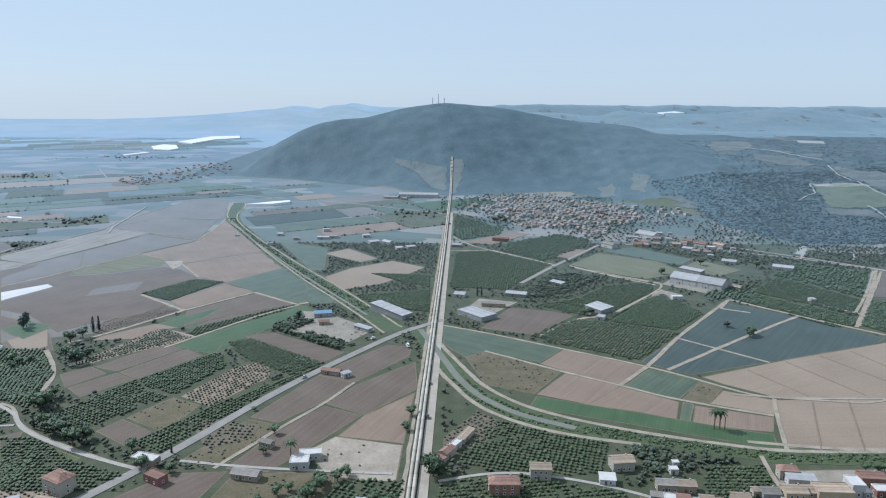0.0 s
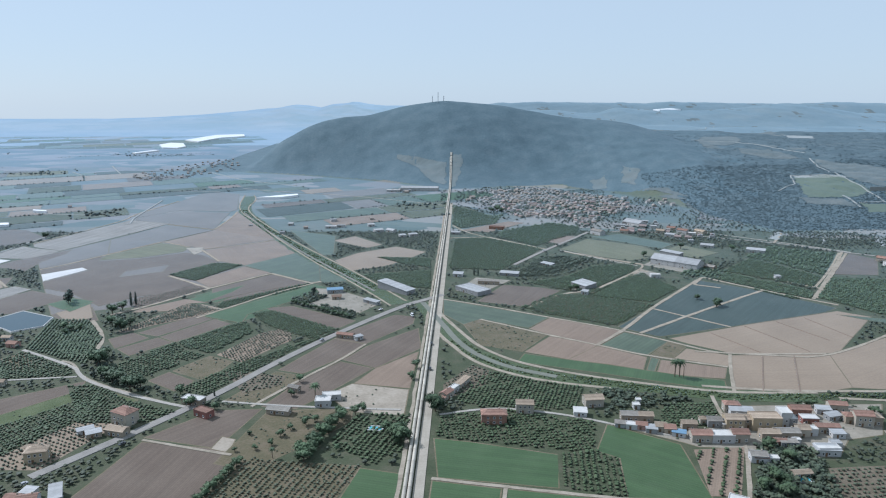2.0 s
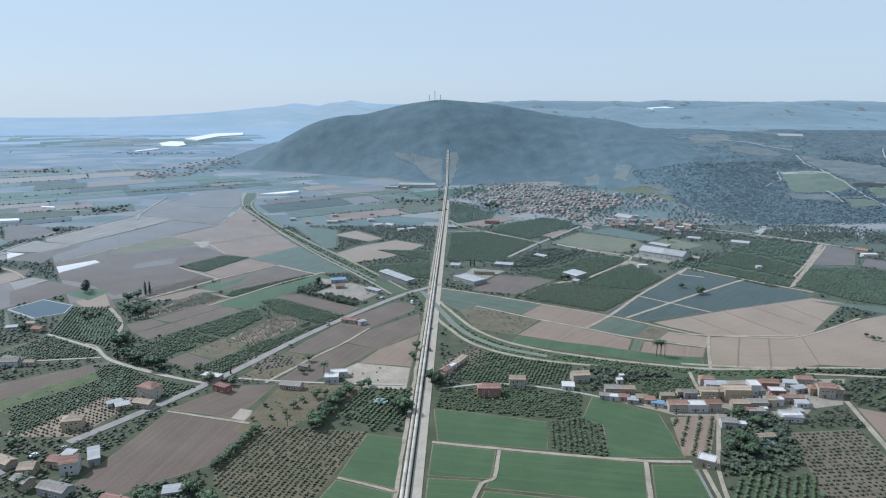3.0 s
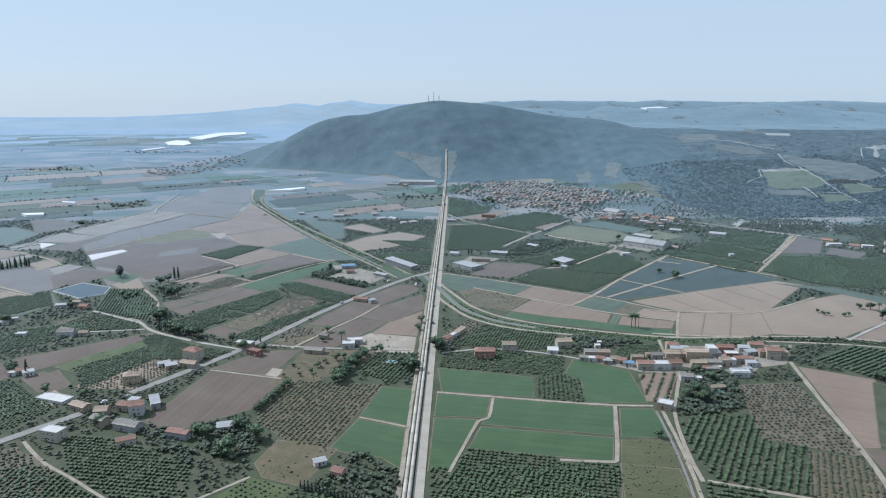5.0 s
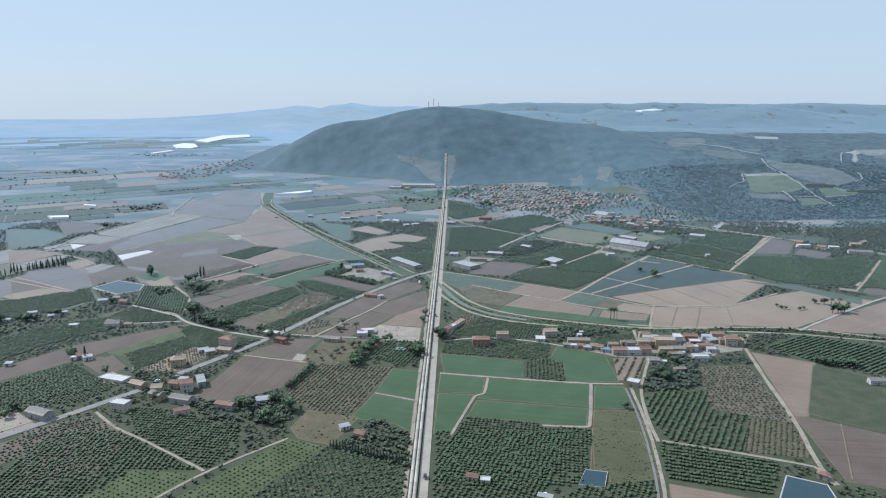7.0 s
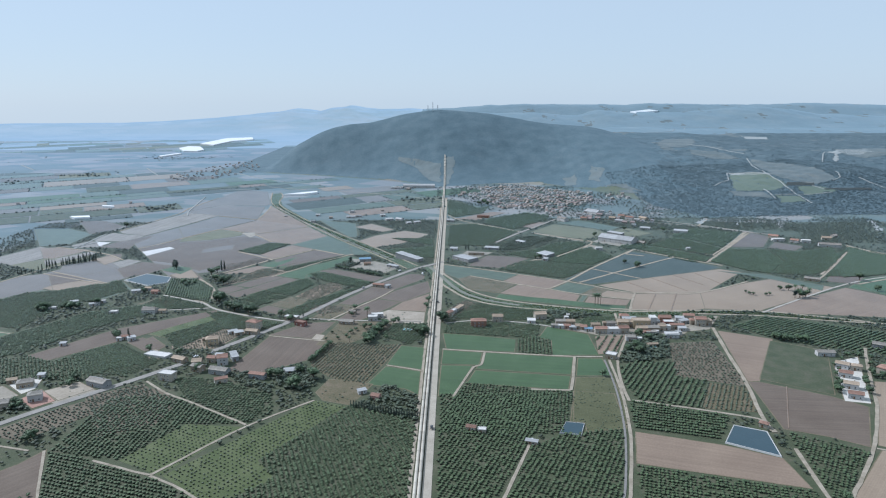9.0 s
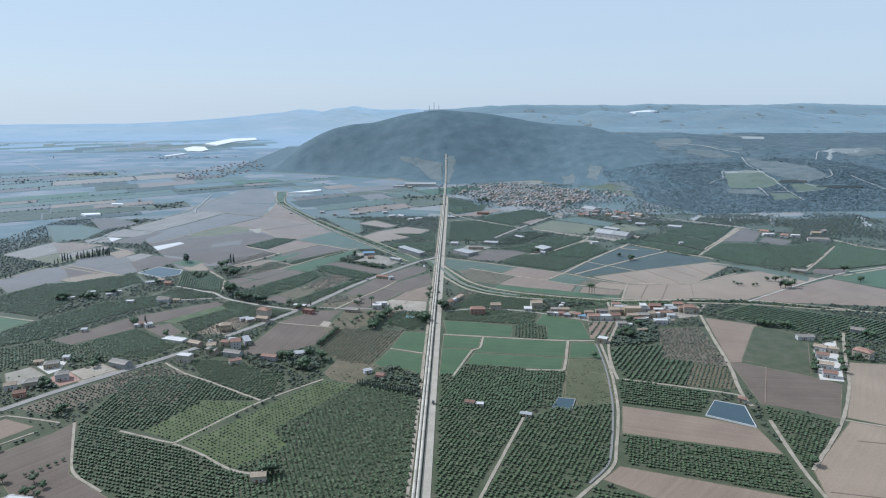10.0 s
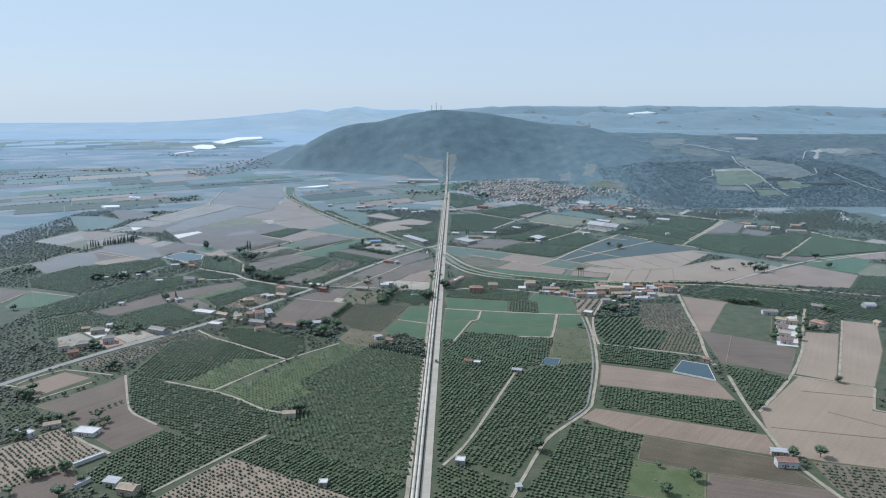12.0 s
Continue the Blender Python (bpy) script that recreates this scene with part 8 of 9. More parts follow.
def drape(kind, label, poly, gap=2.5):
    """A patch of other ground that follows the slope, with a ragged edge."""
    clearings.append(poly)
    xs, ys = np.array([p[0] for p in poly]), np.array([p[1] for p in poly])
    gx, gy = np.meshgrid(np.arange(xs.min() - gap, xs.max() + 2 * gap, gap), np.arange(ys.min() - gap, ys.max() + 2 * gap, gap))
    ny, nx = gx.shape
    cx, cy = (gx[:-1, :-1] + gap / 2).ravel(), (gy[:-1, :-1] + gap / 2).ravel()
    wob = 2.5 * np.sin(cx * 0.21) * np.sin(cy * 0.17)
    keep = inside(poly, cx + wob, cy - wob)
    if not keep.any():
        return
    i = np.arange(nx * ny).reshape(ny, nx)
    faces = np.stack([i[:-1, :-1], i[:-1, 1:], i[1:, 1:], i[1:, :-1]], -1).reshape(-1, 4)[keep]
    gz = relief(gx, gy) + 0.35
    tagged(new("hill_field", mesh_of("hill_field", np.stack([gx, gy, gz], -1), faces, M[kind], smooth=True)), label, "field", "", "structure")


def hill_track(pts, width=3.5):
    line = []
    for p, q in zip(pts, pts[1:]):
        k = max(1, int(math.dist(p, q) / 10))
        line += [(p[0] + (q[0] - p[0]) * i / k, p[1] + (q[1] - p[1]) * i / k) for i in range(k)]
    line.append(pts[-1])
    verts, faces = [], []
    for i, (x, y) in enumerate(line):
        a, b = line[max(i - 1, 0)], line[min(i + 1, len(line) - 1)]
        d = Vector((b[0] - a[0], b[1] - a[1], 0)).normalized() * width / 2
        z = float(relief(np.array([x]), np.array([y]))[0]) + 0.6
        verts += [(x + d.y, y - d.x, z), (x - d.y, y + d.x, z), (x + d.y * 1.4, y - d.x * 1.4, z - 3), (x - d.y * 1.4, y + d.x * 1.4, z - 3)]
    for i in range(len(line) - 1):
        k = 4 * i
        faces += [(k, k + 1, k + 5, k + 4), (k + 2, k, k + 4, k + 6), (k + 1, k + 3, k + 7, k + 5)]
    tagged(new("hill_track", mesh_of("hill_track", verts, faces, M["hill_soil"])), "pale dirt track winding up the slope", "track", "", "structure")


def reservoir(poly):
    """A hill reservoir: a banked rim of pale earth round level water."""
    clearings.append(poly)
    low = min(p[1] for p in poly)
    poly = [(x, low + (y - low) * 0.45) for x, y in poly]
    cx, cy = sum(p[0] for p in poly) / len(poly), sum(p[1] for p in poly) / len(poly)
    z = max(float(relief(np.array([x]), np.array([y]))[0]) for x, y in poly) + 1.0
    thing = tagged(new("hill_reservoir"), "pale blue reservoir behind an earth bank on the hillside", "reservoir")
    thing.location = (cx, cy, z)
    bm = bmesh.new()
    rings = [[bm.verts.new(((x - cx) * k, (y - cy) * k, h)) for x, y in poly] for k, h in ((1.16, -14.0), (1.05, 0.6), (1.0, 0.6), (0.94, -0.6))]
    for a, b in zip(rings, rings[1:]):
        for i in range(len(poly)):
            bm.faces.new((a[i], a[(i + 1) % len(poly)], b[(i + 1) % len(poly)], b[i]))
    bmesh.ops.recalc_face_normals(bm, faces=bm.faces[:])
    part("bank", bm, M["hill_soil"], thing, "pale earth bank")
    bm = bmesh.new()
    face = bm.faces.new([bm.verts.new(((x - cx) * 0.98, (y - cy) * 0.98, 0.0)) for x, y in poly])
    face.normal_update()
    if face.normal.z < 0:
        face.normal_flip()
    part("water", bm, M["water"], thing, "still pale water")


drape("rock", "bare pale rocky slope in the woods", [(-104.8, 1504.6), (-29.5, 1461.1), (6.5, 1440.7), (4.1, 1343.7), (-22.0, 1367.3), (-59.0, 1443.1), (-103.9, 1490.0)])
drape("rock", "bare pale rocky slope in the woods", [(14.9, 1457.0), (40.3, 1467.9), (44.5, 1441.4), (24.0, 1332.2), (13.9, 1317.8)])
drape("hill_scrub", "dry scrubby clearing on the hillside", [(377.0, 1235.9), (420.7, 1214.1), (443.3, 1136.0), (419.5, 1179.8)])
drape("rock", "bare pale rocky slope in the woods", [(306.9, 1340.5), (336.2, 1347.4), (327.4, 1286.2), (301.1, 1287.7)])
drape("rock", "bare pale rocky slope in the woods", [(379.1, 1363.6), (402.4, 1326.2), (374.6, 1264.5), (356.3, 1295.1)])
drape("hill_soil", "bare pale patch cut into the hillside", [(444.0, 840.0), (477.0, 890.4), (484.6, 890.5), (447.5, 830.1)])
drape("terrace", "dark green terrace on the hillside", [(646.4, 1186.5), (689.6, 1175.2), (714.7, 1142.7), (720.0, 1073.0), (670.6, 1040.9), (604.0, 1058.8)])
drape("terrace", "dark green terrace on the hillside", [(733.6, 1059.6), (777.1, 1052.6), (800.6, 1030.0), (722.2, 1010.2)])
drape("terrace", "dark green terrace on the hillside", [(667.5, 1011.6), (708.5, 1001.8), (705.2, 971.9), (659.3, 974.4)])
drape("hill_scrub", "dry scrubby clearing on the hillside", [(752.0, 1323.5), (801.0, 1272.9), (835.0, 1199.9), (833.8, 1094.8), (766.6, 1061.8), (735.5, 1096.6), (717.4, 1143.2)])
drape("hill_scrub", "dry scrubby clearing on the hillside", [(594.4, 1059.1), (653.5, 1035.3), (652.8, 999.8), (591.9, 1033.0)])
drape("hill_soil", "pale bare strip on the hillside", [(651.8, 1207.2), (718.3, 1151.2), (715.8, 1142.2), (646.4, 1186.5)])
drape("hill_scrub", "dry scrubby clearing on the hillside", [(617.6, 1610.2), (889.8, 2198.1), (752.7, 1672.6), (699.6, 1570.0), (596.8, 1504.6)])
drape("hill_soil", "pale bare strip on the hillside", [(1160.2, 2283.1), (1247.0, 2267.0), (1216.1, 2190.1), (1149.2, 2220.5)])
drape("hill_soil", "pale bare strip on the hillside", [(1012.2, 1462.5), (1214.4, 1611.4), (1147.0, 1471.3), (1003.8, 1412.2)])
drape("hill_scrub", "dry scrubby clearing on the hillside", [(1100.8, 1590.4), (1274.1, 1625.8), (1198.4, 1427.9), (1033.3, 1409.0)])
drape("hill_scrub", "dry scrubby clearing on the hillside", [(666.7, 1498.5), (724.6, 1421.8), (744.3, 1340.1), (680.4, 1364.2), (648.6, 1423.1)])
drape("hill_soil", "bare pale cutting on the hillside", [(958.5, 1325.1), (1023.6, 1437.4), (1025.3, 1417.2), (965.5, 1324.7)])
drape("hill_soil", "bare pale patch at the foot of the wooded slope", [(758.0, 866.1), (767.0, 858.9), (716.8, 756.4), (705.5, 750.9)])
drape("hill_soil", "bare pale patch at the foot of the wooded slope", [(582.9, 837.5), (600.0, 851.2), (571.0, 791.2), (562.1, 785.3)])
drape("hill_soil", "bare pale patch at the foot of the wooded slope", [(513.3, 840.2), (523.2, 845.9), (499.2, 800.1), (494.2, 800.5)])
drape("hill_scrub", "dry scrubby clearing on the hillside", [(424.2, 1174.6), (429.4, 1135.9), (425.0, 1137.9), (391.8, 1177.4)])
hill_track([(752.3, 1338.3), (712.3, 1167.2), (715.6, 1085.5), (708.6, 1012.2), (714.2, 963.7)], 3.0)
hill_track([(579.9, 1107.7), (627.1, 1143.0), (648.4, 1205.3), (681.7, 1188.7), (713.7, 1146.5)], 3.0)
hill_track([(662.0, 1055.1), (661.2, 1025.0), (658.1, 995.5)], 3.0)
hill_track([(665.8, 1016.0), (724.9, 1015.7), (784.1, 1021.9)], 3.0)
hill_track([(885.0, 1102.1), (898.8, 1073.5), (915.0, 1026.7), (933.0, 994.2)], 3.0)
hill_track([(610.0, 1629.9), (701.5, 1599.8), (745.0, 1462.6), (764.1, 1381.1)], 3.0)
hill_track([(1217.7, 3118.9), (1343.6, 3104.9), (1461.7, 3073.3)], 3.0)
hill_track([(763.3, 1060.2), (778.7, 1035.7)], 3.0)
hill_track([(894.1, 1260.8), (984.6, 1419.2), (1021.8, 1469.5)], 3.0)
hill_track([(818.2, 1084.3), (846.0, 1103.8), (862.9, 1150.1)], 3.0)
hill_track([(777.9, 2341.0), (926.8, 2378.1), (1245.6, 3115.5)], 3.0)
reservoir([(718.9, 1087.4), (739.0, 1093.2), (757.3, 1094.2), (766.6, 1061.8), (739.8, 1070.1)])
reservoir([(778.1, 1039.6), (813.4, 1054.8), (867.9, 1036.7), (815.0, 1034.3)])


# ---- the far plain: parcels, tree lines and farm roads ----
def far_plain():
    """Small fields side by side over the far plain, with lines of trees along some of their edges."""
    rnd = random.Random(21)
    kinds = ["leaf", "plough", "crop", "hazesoil", "leaf", "dryplough", "bluecrop", "stubble", "leaf", "greycrop", "weedy", "palesoil", "bluecrop", "weedy"]
    a = radians(28)
    ux, uy = math.cos(a), math.sin(a)
    verts, faces, slots, rows = [], [], [], []
    taken = [(p, [q[0] for q in p], [q[1] for q in p]) for p in plots]

    def free(x, y):
        for p, px, py in taken:
            if min(px) < x < max(px) and min(py) < y < max(py) and inside(p, np.array([x]), np.array([y]))[0]:
                return False
        return True

    v = -1200.0
    while v < 3800:
        deep = rnd.uniform(26, 64) * (1 + max(0, v) / 2500)
        u = -3200.0 + rnd.uniform(0, 80)
        while u < 2500:
            wide = rnd.uniform(40, 130) * (1 + max(0, v) / 2500)
            quad = [(u + 1.5, v + 1.5), (u + wide - 1.5, v + 1.5 + rnd.uniform(0, 6)), (u + wide - 1.5, v + deep - 1.5), (u + 1.5, v + deep - 1.5)]
            quad = [(p * ux - q * uy, p * uy + q * ux) for p, q in quad]
            mx, my = sum(p[0] for p in quad) / 4, sum(p[1] for p in quad) / 4
            u += wide
            if not (900 < my < 3300 and mx < 400 and abs(mx) < 0.68 * (my + 430) + 60) or rnd.random() < 0.12:
                continue
            if any(q[1] > np.interp(q[0], FOOT_X, FOOT_Y) - 25 and q[0] > -640 or abs(q[0] - pipe_x(q[1]) - 4) < 10 for q in quad) or (mx > 40 and my > 960):
                continue
            if not all(free(*q) for q in quad + [(mx, my)]):
                continue
            base = len(verts)
            lift = 0.25 + 0.1 * rnd.random()
            verts += [(x, y, land(x, y) + lift) for x, y in quad]
            faces.append((base, base + 1, base + 2, base + 3))
            slots.append(rnd.randrange(len(kinds)))
            for (ax, ay), (bx, by) in zip(quad, quad[1:]):
                if rnd.random() < 0.5 - my / 5200:
                    n = int(math.dist((ax, ay), (bx, by)) / rnd.uniform(6, 11))
                    for i in range(n):
                        if rnd.random() < 0.7:
                            t = (i + rnd.random()) / n
                            x, y, r = ax + (bx - ax) * t, ay + (by - ay) * t, rnd.uniform(0.8, 2.1)
                            rows.append((x, y, land(x, y), r, r * 0.7))
            if rnd.random() < 0.16 and my < 2000:
                for i in range(rnd.randrange(8, 40)):
                    x, y, r = mx + rnd.gauss(0, wide * 0.2), my + rnd.gauss(0, deep * 0.25), rnd.uniform(1.2, 3.2)
                    rows.append((x, y, land(x, y), r, r * 0.7))
        v += deep
    me = mesh_of("far_fields", verts, faces, M[kinds[0]])
    for k in kinds[1:]:
        me.materials.append(M[k])
    me.polygons.foreach_set("material_index", np.array(slots, dtype=np.int32))
    tagged(new("far_fields", me), "small green and brown fields side by side over the far plain", "fields", "", "stuff")
    scatter("far_trees", np.array(rows), M["broadwood"], "dark trees and hedges along the far fields", COARSE)


far_plain()
hill_track([(-543.5, 670.1), (-550.4, 766.5), (-551.2, 869.3), (-509.5, 919.3), (-477.3, 957.9), (-490.5, 1000.1)], 3.0)
hill_track([(-706.4, 1060.6), (-631.7, 1036.4), (-554.2, 1024.4)], 3.0)
hill_track([(-894.1, 1581.9), (-833.2, 1514.2), (-750.9, 1470.7)], 3.0)
hill_track([(-849.4, 1689.7), (-761.3, 1545.3)], 3.0)
hill_track([(-532.1, 717.4), (-546.3, 688.0), (-571.1, 685.3)], 3.0)
hill_track([(-561.8, 1577.2), (-446.9, 1445.2), (-365.7, 1385.8), (-307.4, 1356.2)], 3.0)
hill_track([(-1275.8, 1797.4), (-1168.3, 1672.7)], 3.0)
hill_track([(-512.9, 1168.9), (-490.5, 1000.1)], 3.0)
hill_track([(-528.4, 1282.5), (-439.3, 1272.9)], 3.0)


# ---- the town at the mountain's foot, and scattered far houses ----
def town_moulds():
    out = []
    # town colours are muted and given blue sheen to stand for haze
    walls = {k: mat("hazed_" + k + "_render", c, 0.3, 2.5, bump=0.05, sheen=0.9, each=0.12) for k, c in (("cream", [(0.252, 0.232, 0.212), (0.328, 0.309, 0.280)]), ("white", [(0.334, 0.329, 0.324), (0.423, 0.419, 0.409)]), ("tan", [(0.212, 0.194, 0.175), (0.274, 0.246, 0.222)]))}
    tiles = {k: mat("hazed_" + k, c, 0.4, 3.0, bump=0.2, sheen=0.9, each=0.2) for k, c in (("redtile", [(0.209, 0.165, 0.156), (0.270, 0.218, 0.203)]), ("greytile", [(0.216, 0.206, 0.197), (0.279, 0.264, 0.250)]), ("tantile", [(0.248, 0.214, 0.190), (0.323, 0.285, 0.250)]), ("concrete", [(0.282, 0.277, 0.267), (0.372, 0.367, 0.358)]))}
    kinds = ((9, 8, 3.4, "gable", "cream", "redtile"), (8, 9, 3.6, "flat", "white", "greytile"), (10, 7, 3.0, "gable", "tan", "tantile"), (7, 8, 3.8, "gable", "white", "greytile"), (9, 9, 3.4, "flat", "white", "concrete"), (11, 8, 3.2, "gable", "cream", "redtile"), (8, 8, 3.4, "gable", "cream", "tantile"), (9, 7, 3.7, "gable", "white", "redtile"))
    for w, d, h, roof, wall, tile in kinds:
        out.append((wall_bm(roof, w, d, h), roof_bm(roof, w, d, h), wall, tile, roof))
    return [(bm_mesh("wall", a, walls[wl]), bm_mesh("roof", b, tiles[tl]), wl, tl, rf) for a, b, wl, tl, rf in out]


MOULDS = town_moulds()


distant = {}  # houses too far to tell apart: rows of pose and mould


def far_house(x, y, turn, k, size, group):
    wall_me, roof_me, wl, tl, rf = MOULDS[k % len(MOULDS) if group else (1, 3, 4, 6)[k % 4]]
    z = float(relief(np.array([x]), np.array([y]))[0])
    m = pose(x, y, z, 0, 0, turn) @ Matrix.Diagonal((size, size, size, 1))
    built.append((x, y, 6 * size))
    if group:
        shape = {"gable": "pitched", "flat": "flat"}[rf]
        thing = tagged(new("house"), f"{WALLS[wl][0]}-walled town house with a {shape} {TILES[tl][0]} roof", "house", group)
        thing.matrix_world = m
        for n, me in (("wall", wall_me), ("roof", roof_me)):
            ob = new(n, me)
            ob.parent = thing
    else:
        for me in (wall_me, roof_me):
            distant.setdefault(me, []).append(m)


def join_distant():
    """The houses too far to tell apart, all in one mesh with its few materials."""
    me = bpy.data.meshes.new("distant_houses")
    verts, faces, index, mats = [], [], [], []
    for src, poses in distant.items():
        if src.materials[0] not in mats:
            mats.append(src.materials[0])
        slot = mats.index(src.materials[0])
        for m in poses:
            base = len(verts)
            verts += [m @ v.co for v in src.vertices]
            faces += [[base + i for i in p.vertices] for p in src.polygons]
            index += [slot] * len(src.polygons)
    me.from_pydata(verts, [], faces)
    for m in mats:
        me.materials.append(m)
    me.polygons.foreach_set("material_index", np.array(index, dtype=np.int32))
    tagged(new("distant_houses", me), "pale distant houses with tiled roofs over the plain", "houses", "", "stuff")


def town(poly, gap, turn, fill, seed, size=1.0, group="", most=999):
    rnd = random.Random(seed)
    xs, ys = [p[0] for p in poly], [p[1] for p in poly]
    cx, cy, reach = sum(xs) / len(xs), sum(ys) / len(ys), max(max(xs) - min(xs), max(ys) - min(ys))
    c, s = math.cos(radians(turn)), math.sin(radians(turn))
    n, wild = int(reach / gap) + 1, 0.12 if group else 0.45
    spots = []
    for i in range(-n, n):
        for j in range(-n, n):
            u, v = i * gap + (i // 5) * 4 + rnd.uniform(-1, 1) * gap * wild, j * gap * 1.15 + rnd.uniform(-1, 1) * gap * wild
            x, y = cx + u * c - v * s, cy + u * s + v * c
            if rnd.random() < fill and inside(poly, np.array([x]), np.array([y]))[0]:
                spots.append((y, x, turn + rnd.choice((0, 0, 90)) + rnd.uniform(-6, 6), rnd.randrange(99), size * rnd.uniform(0.7, 1.15)))
    for i, (y, x, a, k, c) in enumerate(sorted(spots)):
        far_house(x, y, a, k, c, group if i < most else "")


town([(59, 1166), (124, 1275), (193, 1305), (262, 1228), (318, 1205), (325, 1088), (272, 1024), (213, 930), (192, 1010), (122, 996), (104, 1065)], 10.5, 24, 0.8, 3, 0.82, "town houses", 180)
town([(40, 1150), (60, 1280), (120, 1290), (110, 1200)], 15, 24, 0.55, 4)
town([(225, 900), (303, 983), (361, 917), (384, 829), (343, 790), (289, 870)], 15, -20, 0.4, 5, 0.9, "houses at the edge of town")
town([(325, 1090), (318, 1200), (400, 1160), (400, 1060)], 18, 10, 0.4, 6)
town([(-105, 1300), (-5, 1300), (-5, 1265), (-99, 1245)], 14, -10, 0.5, 7)
town([(-738, 1524), (-594, 1873), (-492, 1631), (-643, 1397)], 17, 10, 0.6, 8, 0.7)
town([(-900, 1100), (-650, 1300), (-560, 1080), (-700, 950)], 42, 30, 0.2, 9, 0.8)
town([(-330, 950), (-60, 1000), (-60, 900), (-240, 880)], 34, 15, 0.25, 10, 0.9)
town([(420, 700), (520, 780), (640, 720), (560, 620)], 36, 25, 0.3, 12, 1.0)
join_distant()


bushes([(59, 1166), (124, 1275), (193, 1305), (262, 1228), (318, 1205), (325, 1088), (272, 1024), (213, 930), (192, 1010), (122, 996), (104, 1065)], 34.0, 1.9, 777)


# ---- far white crop covers on the plain ----
def cover(poly):
    bm = bmesh.new()
    top = [bm.verts.new((x, y, float(relief(np.array([x]), np.array([y]))[0]) + 4.0)) for x, y in poly]
    low = [bm.verts.new(v.co - Vector((0, 0, 8))) for v in top]
    for i in range(len(top)):
        j = (i + 1) % len(top)
        bm.faces.new((top[i], low[i], low[j], top[j]))
    f = bm.faces.new(top)
    bmesh.ops.triangulate(bm, faces=[f])
    bmesh.ops.recalc_face_normals(bm, faces=bm.faces[:])
    tagged(new("greenhouse", bm_mesh("greenhouse", bm, M["sheeting"])), "vast low greenhouse under bright white sheeting", "greenhouse")


M["sheeting"] = mat("white_sheeting", [(0.74, 0.75, 0.76), (0.8, 0.81, 0.82)], 0.01, 0.2, rough=0.4, bump=0, sheen=0.6, tint=(1, 1, 1))
cover([(-965, 2376), (-914, 2356), (-859, 2232), (-866, 2174), (-920, 2190), (-975, 2300)])
cover([(-959, 2495), (-940, 2800), (-837, 2842), (-796, 2703), (-863, 2602), (-885, 2425)])
cover([(-941, 2013), (-909, 2099), (-890, 2090), (-925, 2000)])
cover([(-344.2, 1180.7), (-303.6, 1208.5), (-276.8, 1223.2), (-272.9, 1208.4), (-299.1, 1186.2)])
cover([(-692.1, 946.2), (-657.7, 950.3), (-649.1, 935.9), (-675.9, 931.1)])
cover([(-685.8, 1061.4), (-659.3, 1054.7), (-654.6, 1045.2), (-681.0, 1051.9)])
cover([(1063.2, 3457.6), (1412.9, 4255.0), (1468.7, 4229.3), (1083.6, 3420.4)])


# ---- masts on the summit ----
def mast(x, y, height):
    z = float(relief(np.array([x]), np.array([y]))[0])
    thing = tagged(new("radio_mast"), "slender grey radio mast on the wooded summit", "mast")
    thing.location = (x, y, z - 1)
    bm = bmesh.new()
    bmesh.ops.create_cone(bm, cap_ends=True, segments=6, radius1=0.9, radius2=0.35, depth=height, matrix=pose(0, 0, height / 2))
    part("pole", bm, M["steel"], thing)
    for k in (0.55, 0.75, 0.92):
        bm = bmesh.new()
        bmesh.ops.create_cone(bm, cap_ends=True, segments=8, radius1=1.3, radius2=1.3, depth=1.2, matrix=pose(0, 0, height * k))
        part("antenna", bm, M["steel"], thing)


M["steel"] = mat("grey_steel", [(0.3, 0.31, 0.32), (0.38, 0.39, 0.4)], 0.5, 3.0, rough=0.5, bump=0, metal=0.4)
for mx, my, mh in ((-12, 1672, 26), (-26, 1676, 18), (2, 1680, 14)):
    mast(mx, my, mh)


# ---- woods on the mountain and hills ----
LOW = [(v * np.array((1.0, 1.0, 0.26)), f) for v, f in COARSE]


# haze is put into the crowns' colour, as on the slope under them
M["pines"] = mat("hazed_pine_crowns", [(0.056, 0.090, 0.094), (0.078, 0.116, 0.119), (0.110, 0.143, 0.141)], 0.05, 0.8, bump=0.3, sheen=0.2, island=0.1, fuzz=0.6, canopy=0.95, tint=(0.5, 0.76, 1.0))


def woods(x0, x1, y0, y1, count, seed, label, size):
    rnd = np.random.RandomState(seed)
    x, y = rnd.uniform(x0, x1, count), rnd.uniform(y0, y1, count)
    foot = np.interp(x, FOOT_X, FOOT_Y)
    open_ground = np.sin(x * 0.021 + 2) * np.sin(y * 0.017 + x * 0.006) + rnd.normal(0, 0.25, count)
    keep = (y > foot + 8) & (open_ground < 0.9) & ((np.abs(x - (-22.2 + 0.0285 * (y - 80)) - 4) > 12) | (y > 1490))
    keep &= wooded_at(x, y) | (rnd.rand(count) < 0.25)
    for poly in clearings:
        keep &= ~inside(poly, x, y)
    x, y = x[keep], y[keep]
    r = size * rnd.uniform(0.6, 1.3, len(x))
    z = relief(x, y)
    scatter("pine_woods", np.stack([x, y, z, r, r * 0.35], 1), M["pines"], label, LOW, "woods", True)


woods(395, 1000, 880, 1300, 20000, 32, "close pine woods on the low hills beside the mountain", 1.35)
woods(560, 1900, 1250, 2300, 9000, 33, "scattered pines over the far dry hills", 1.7)


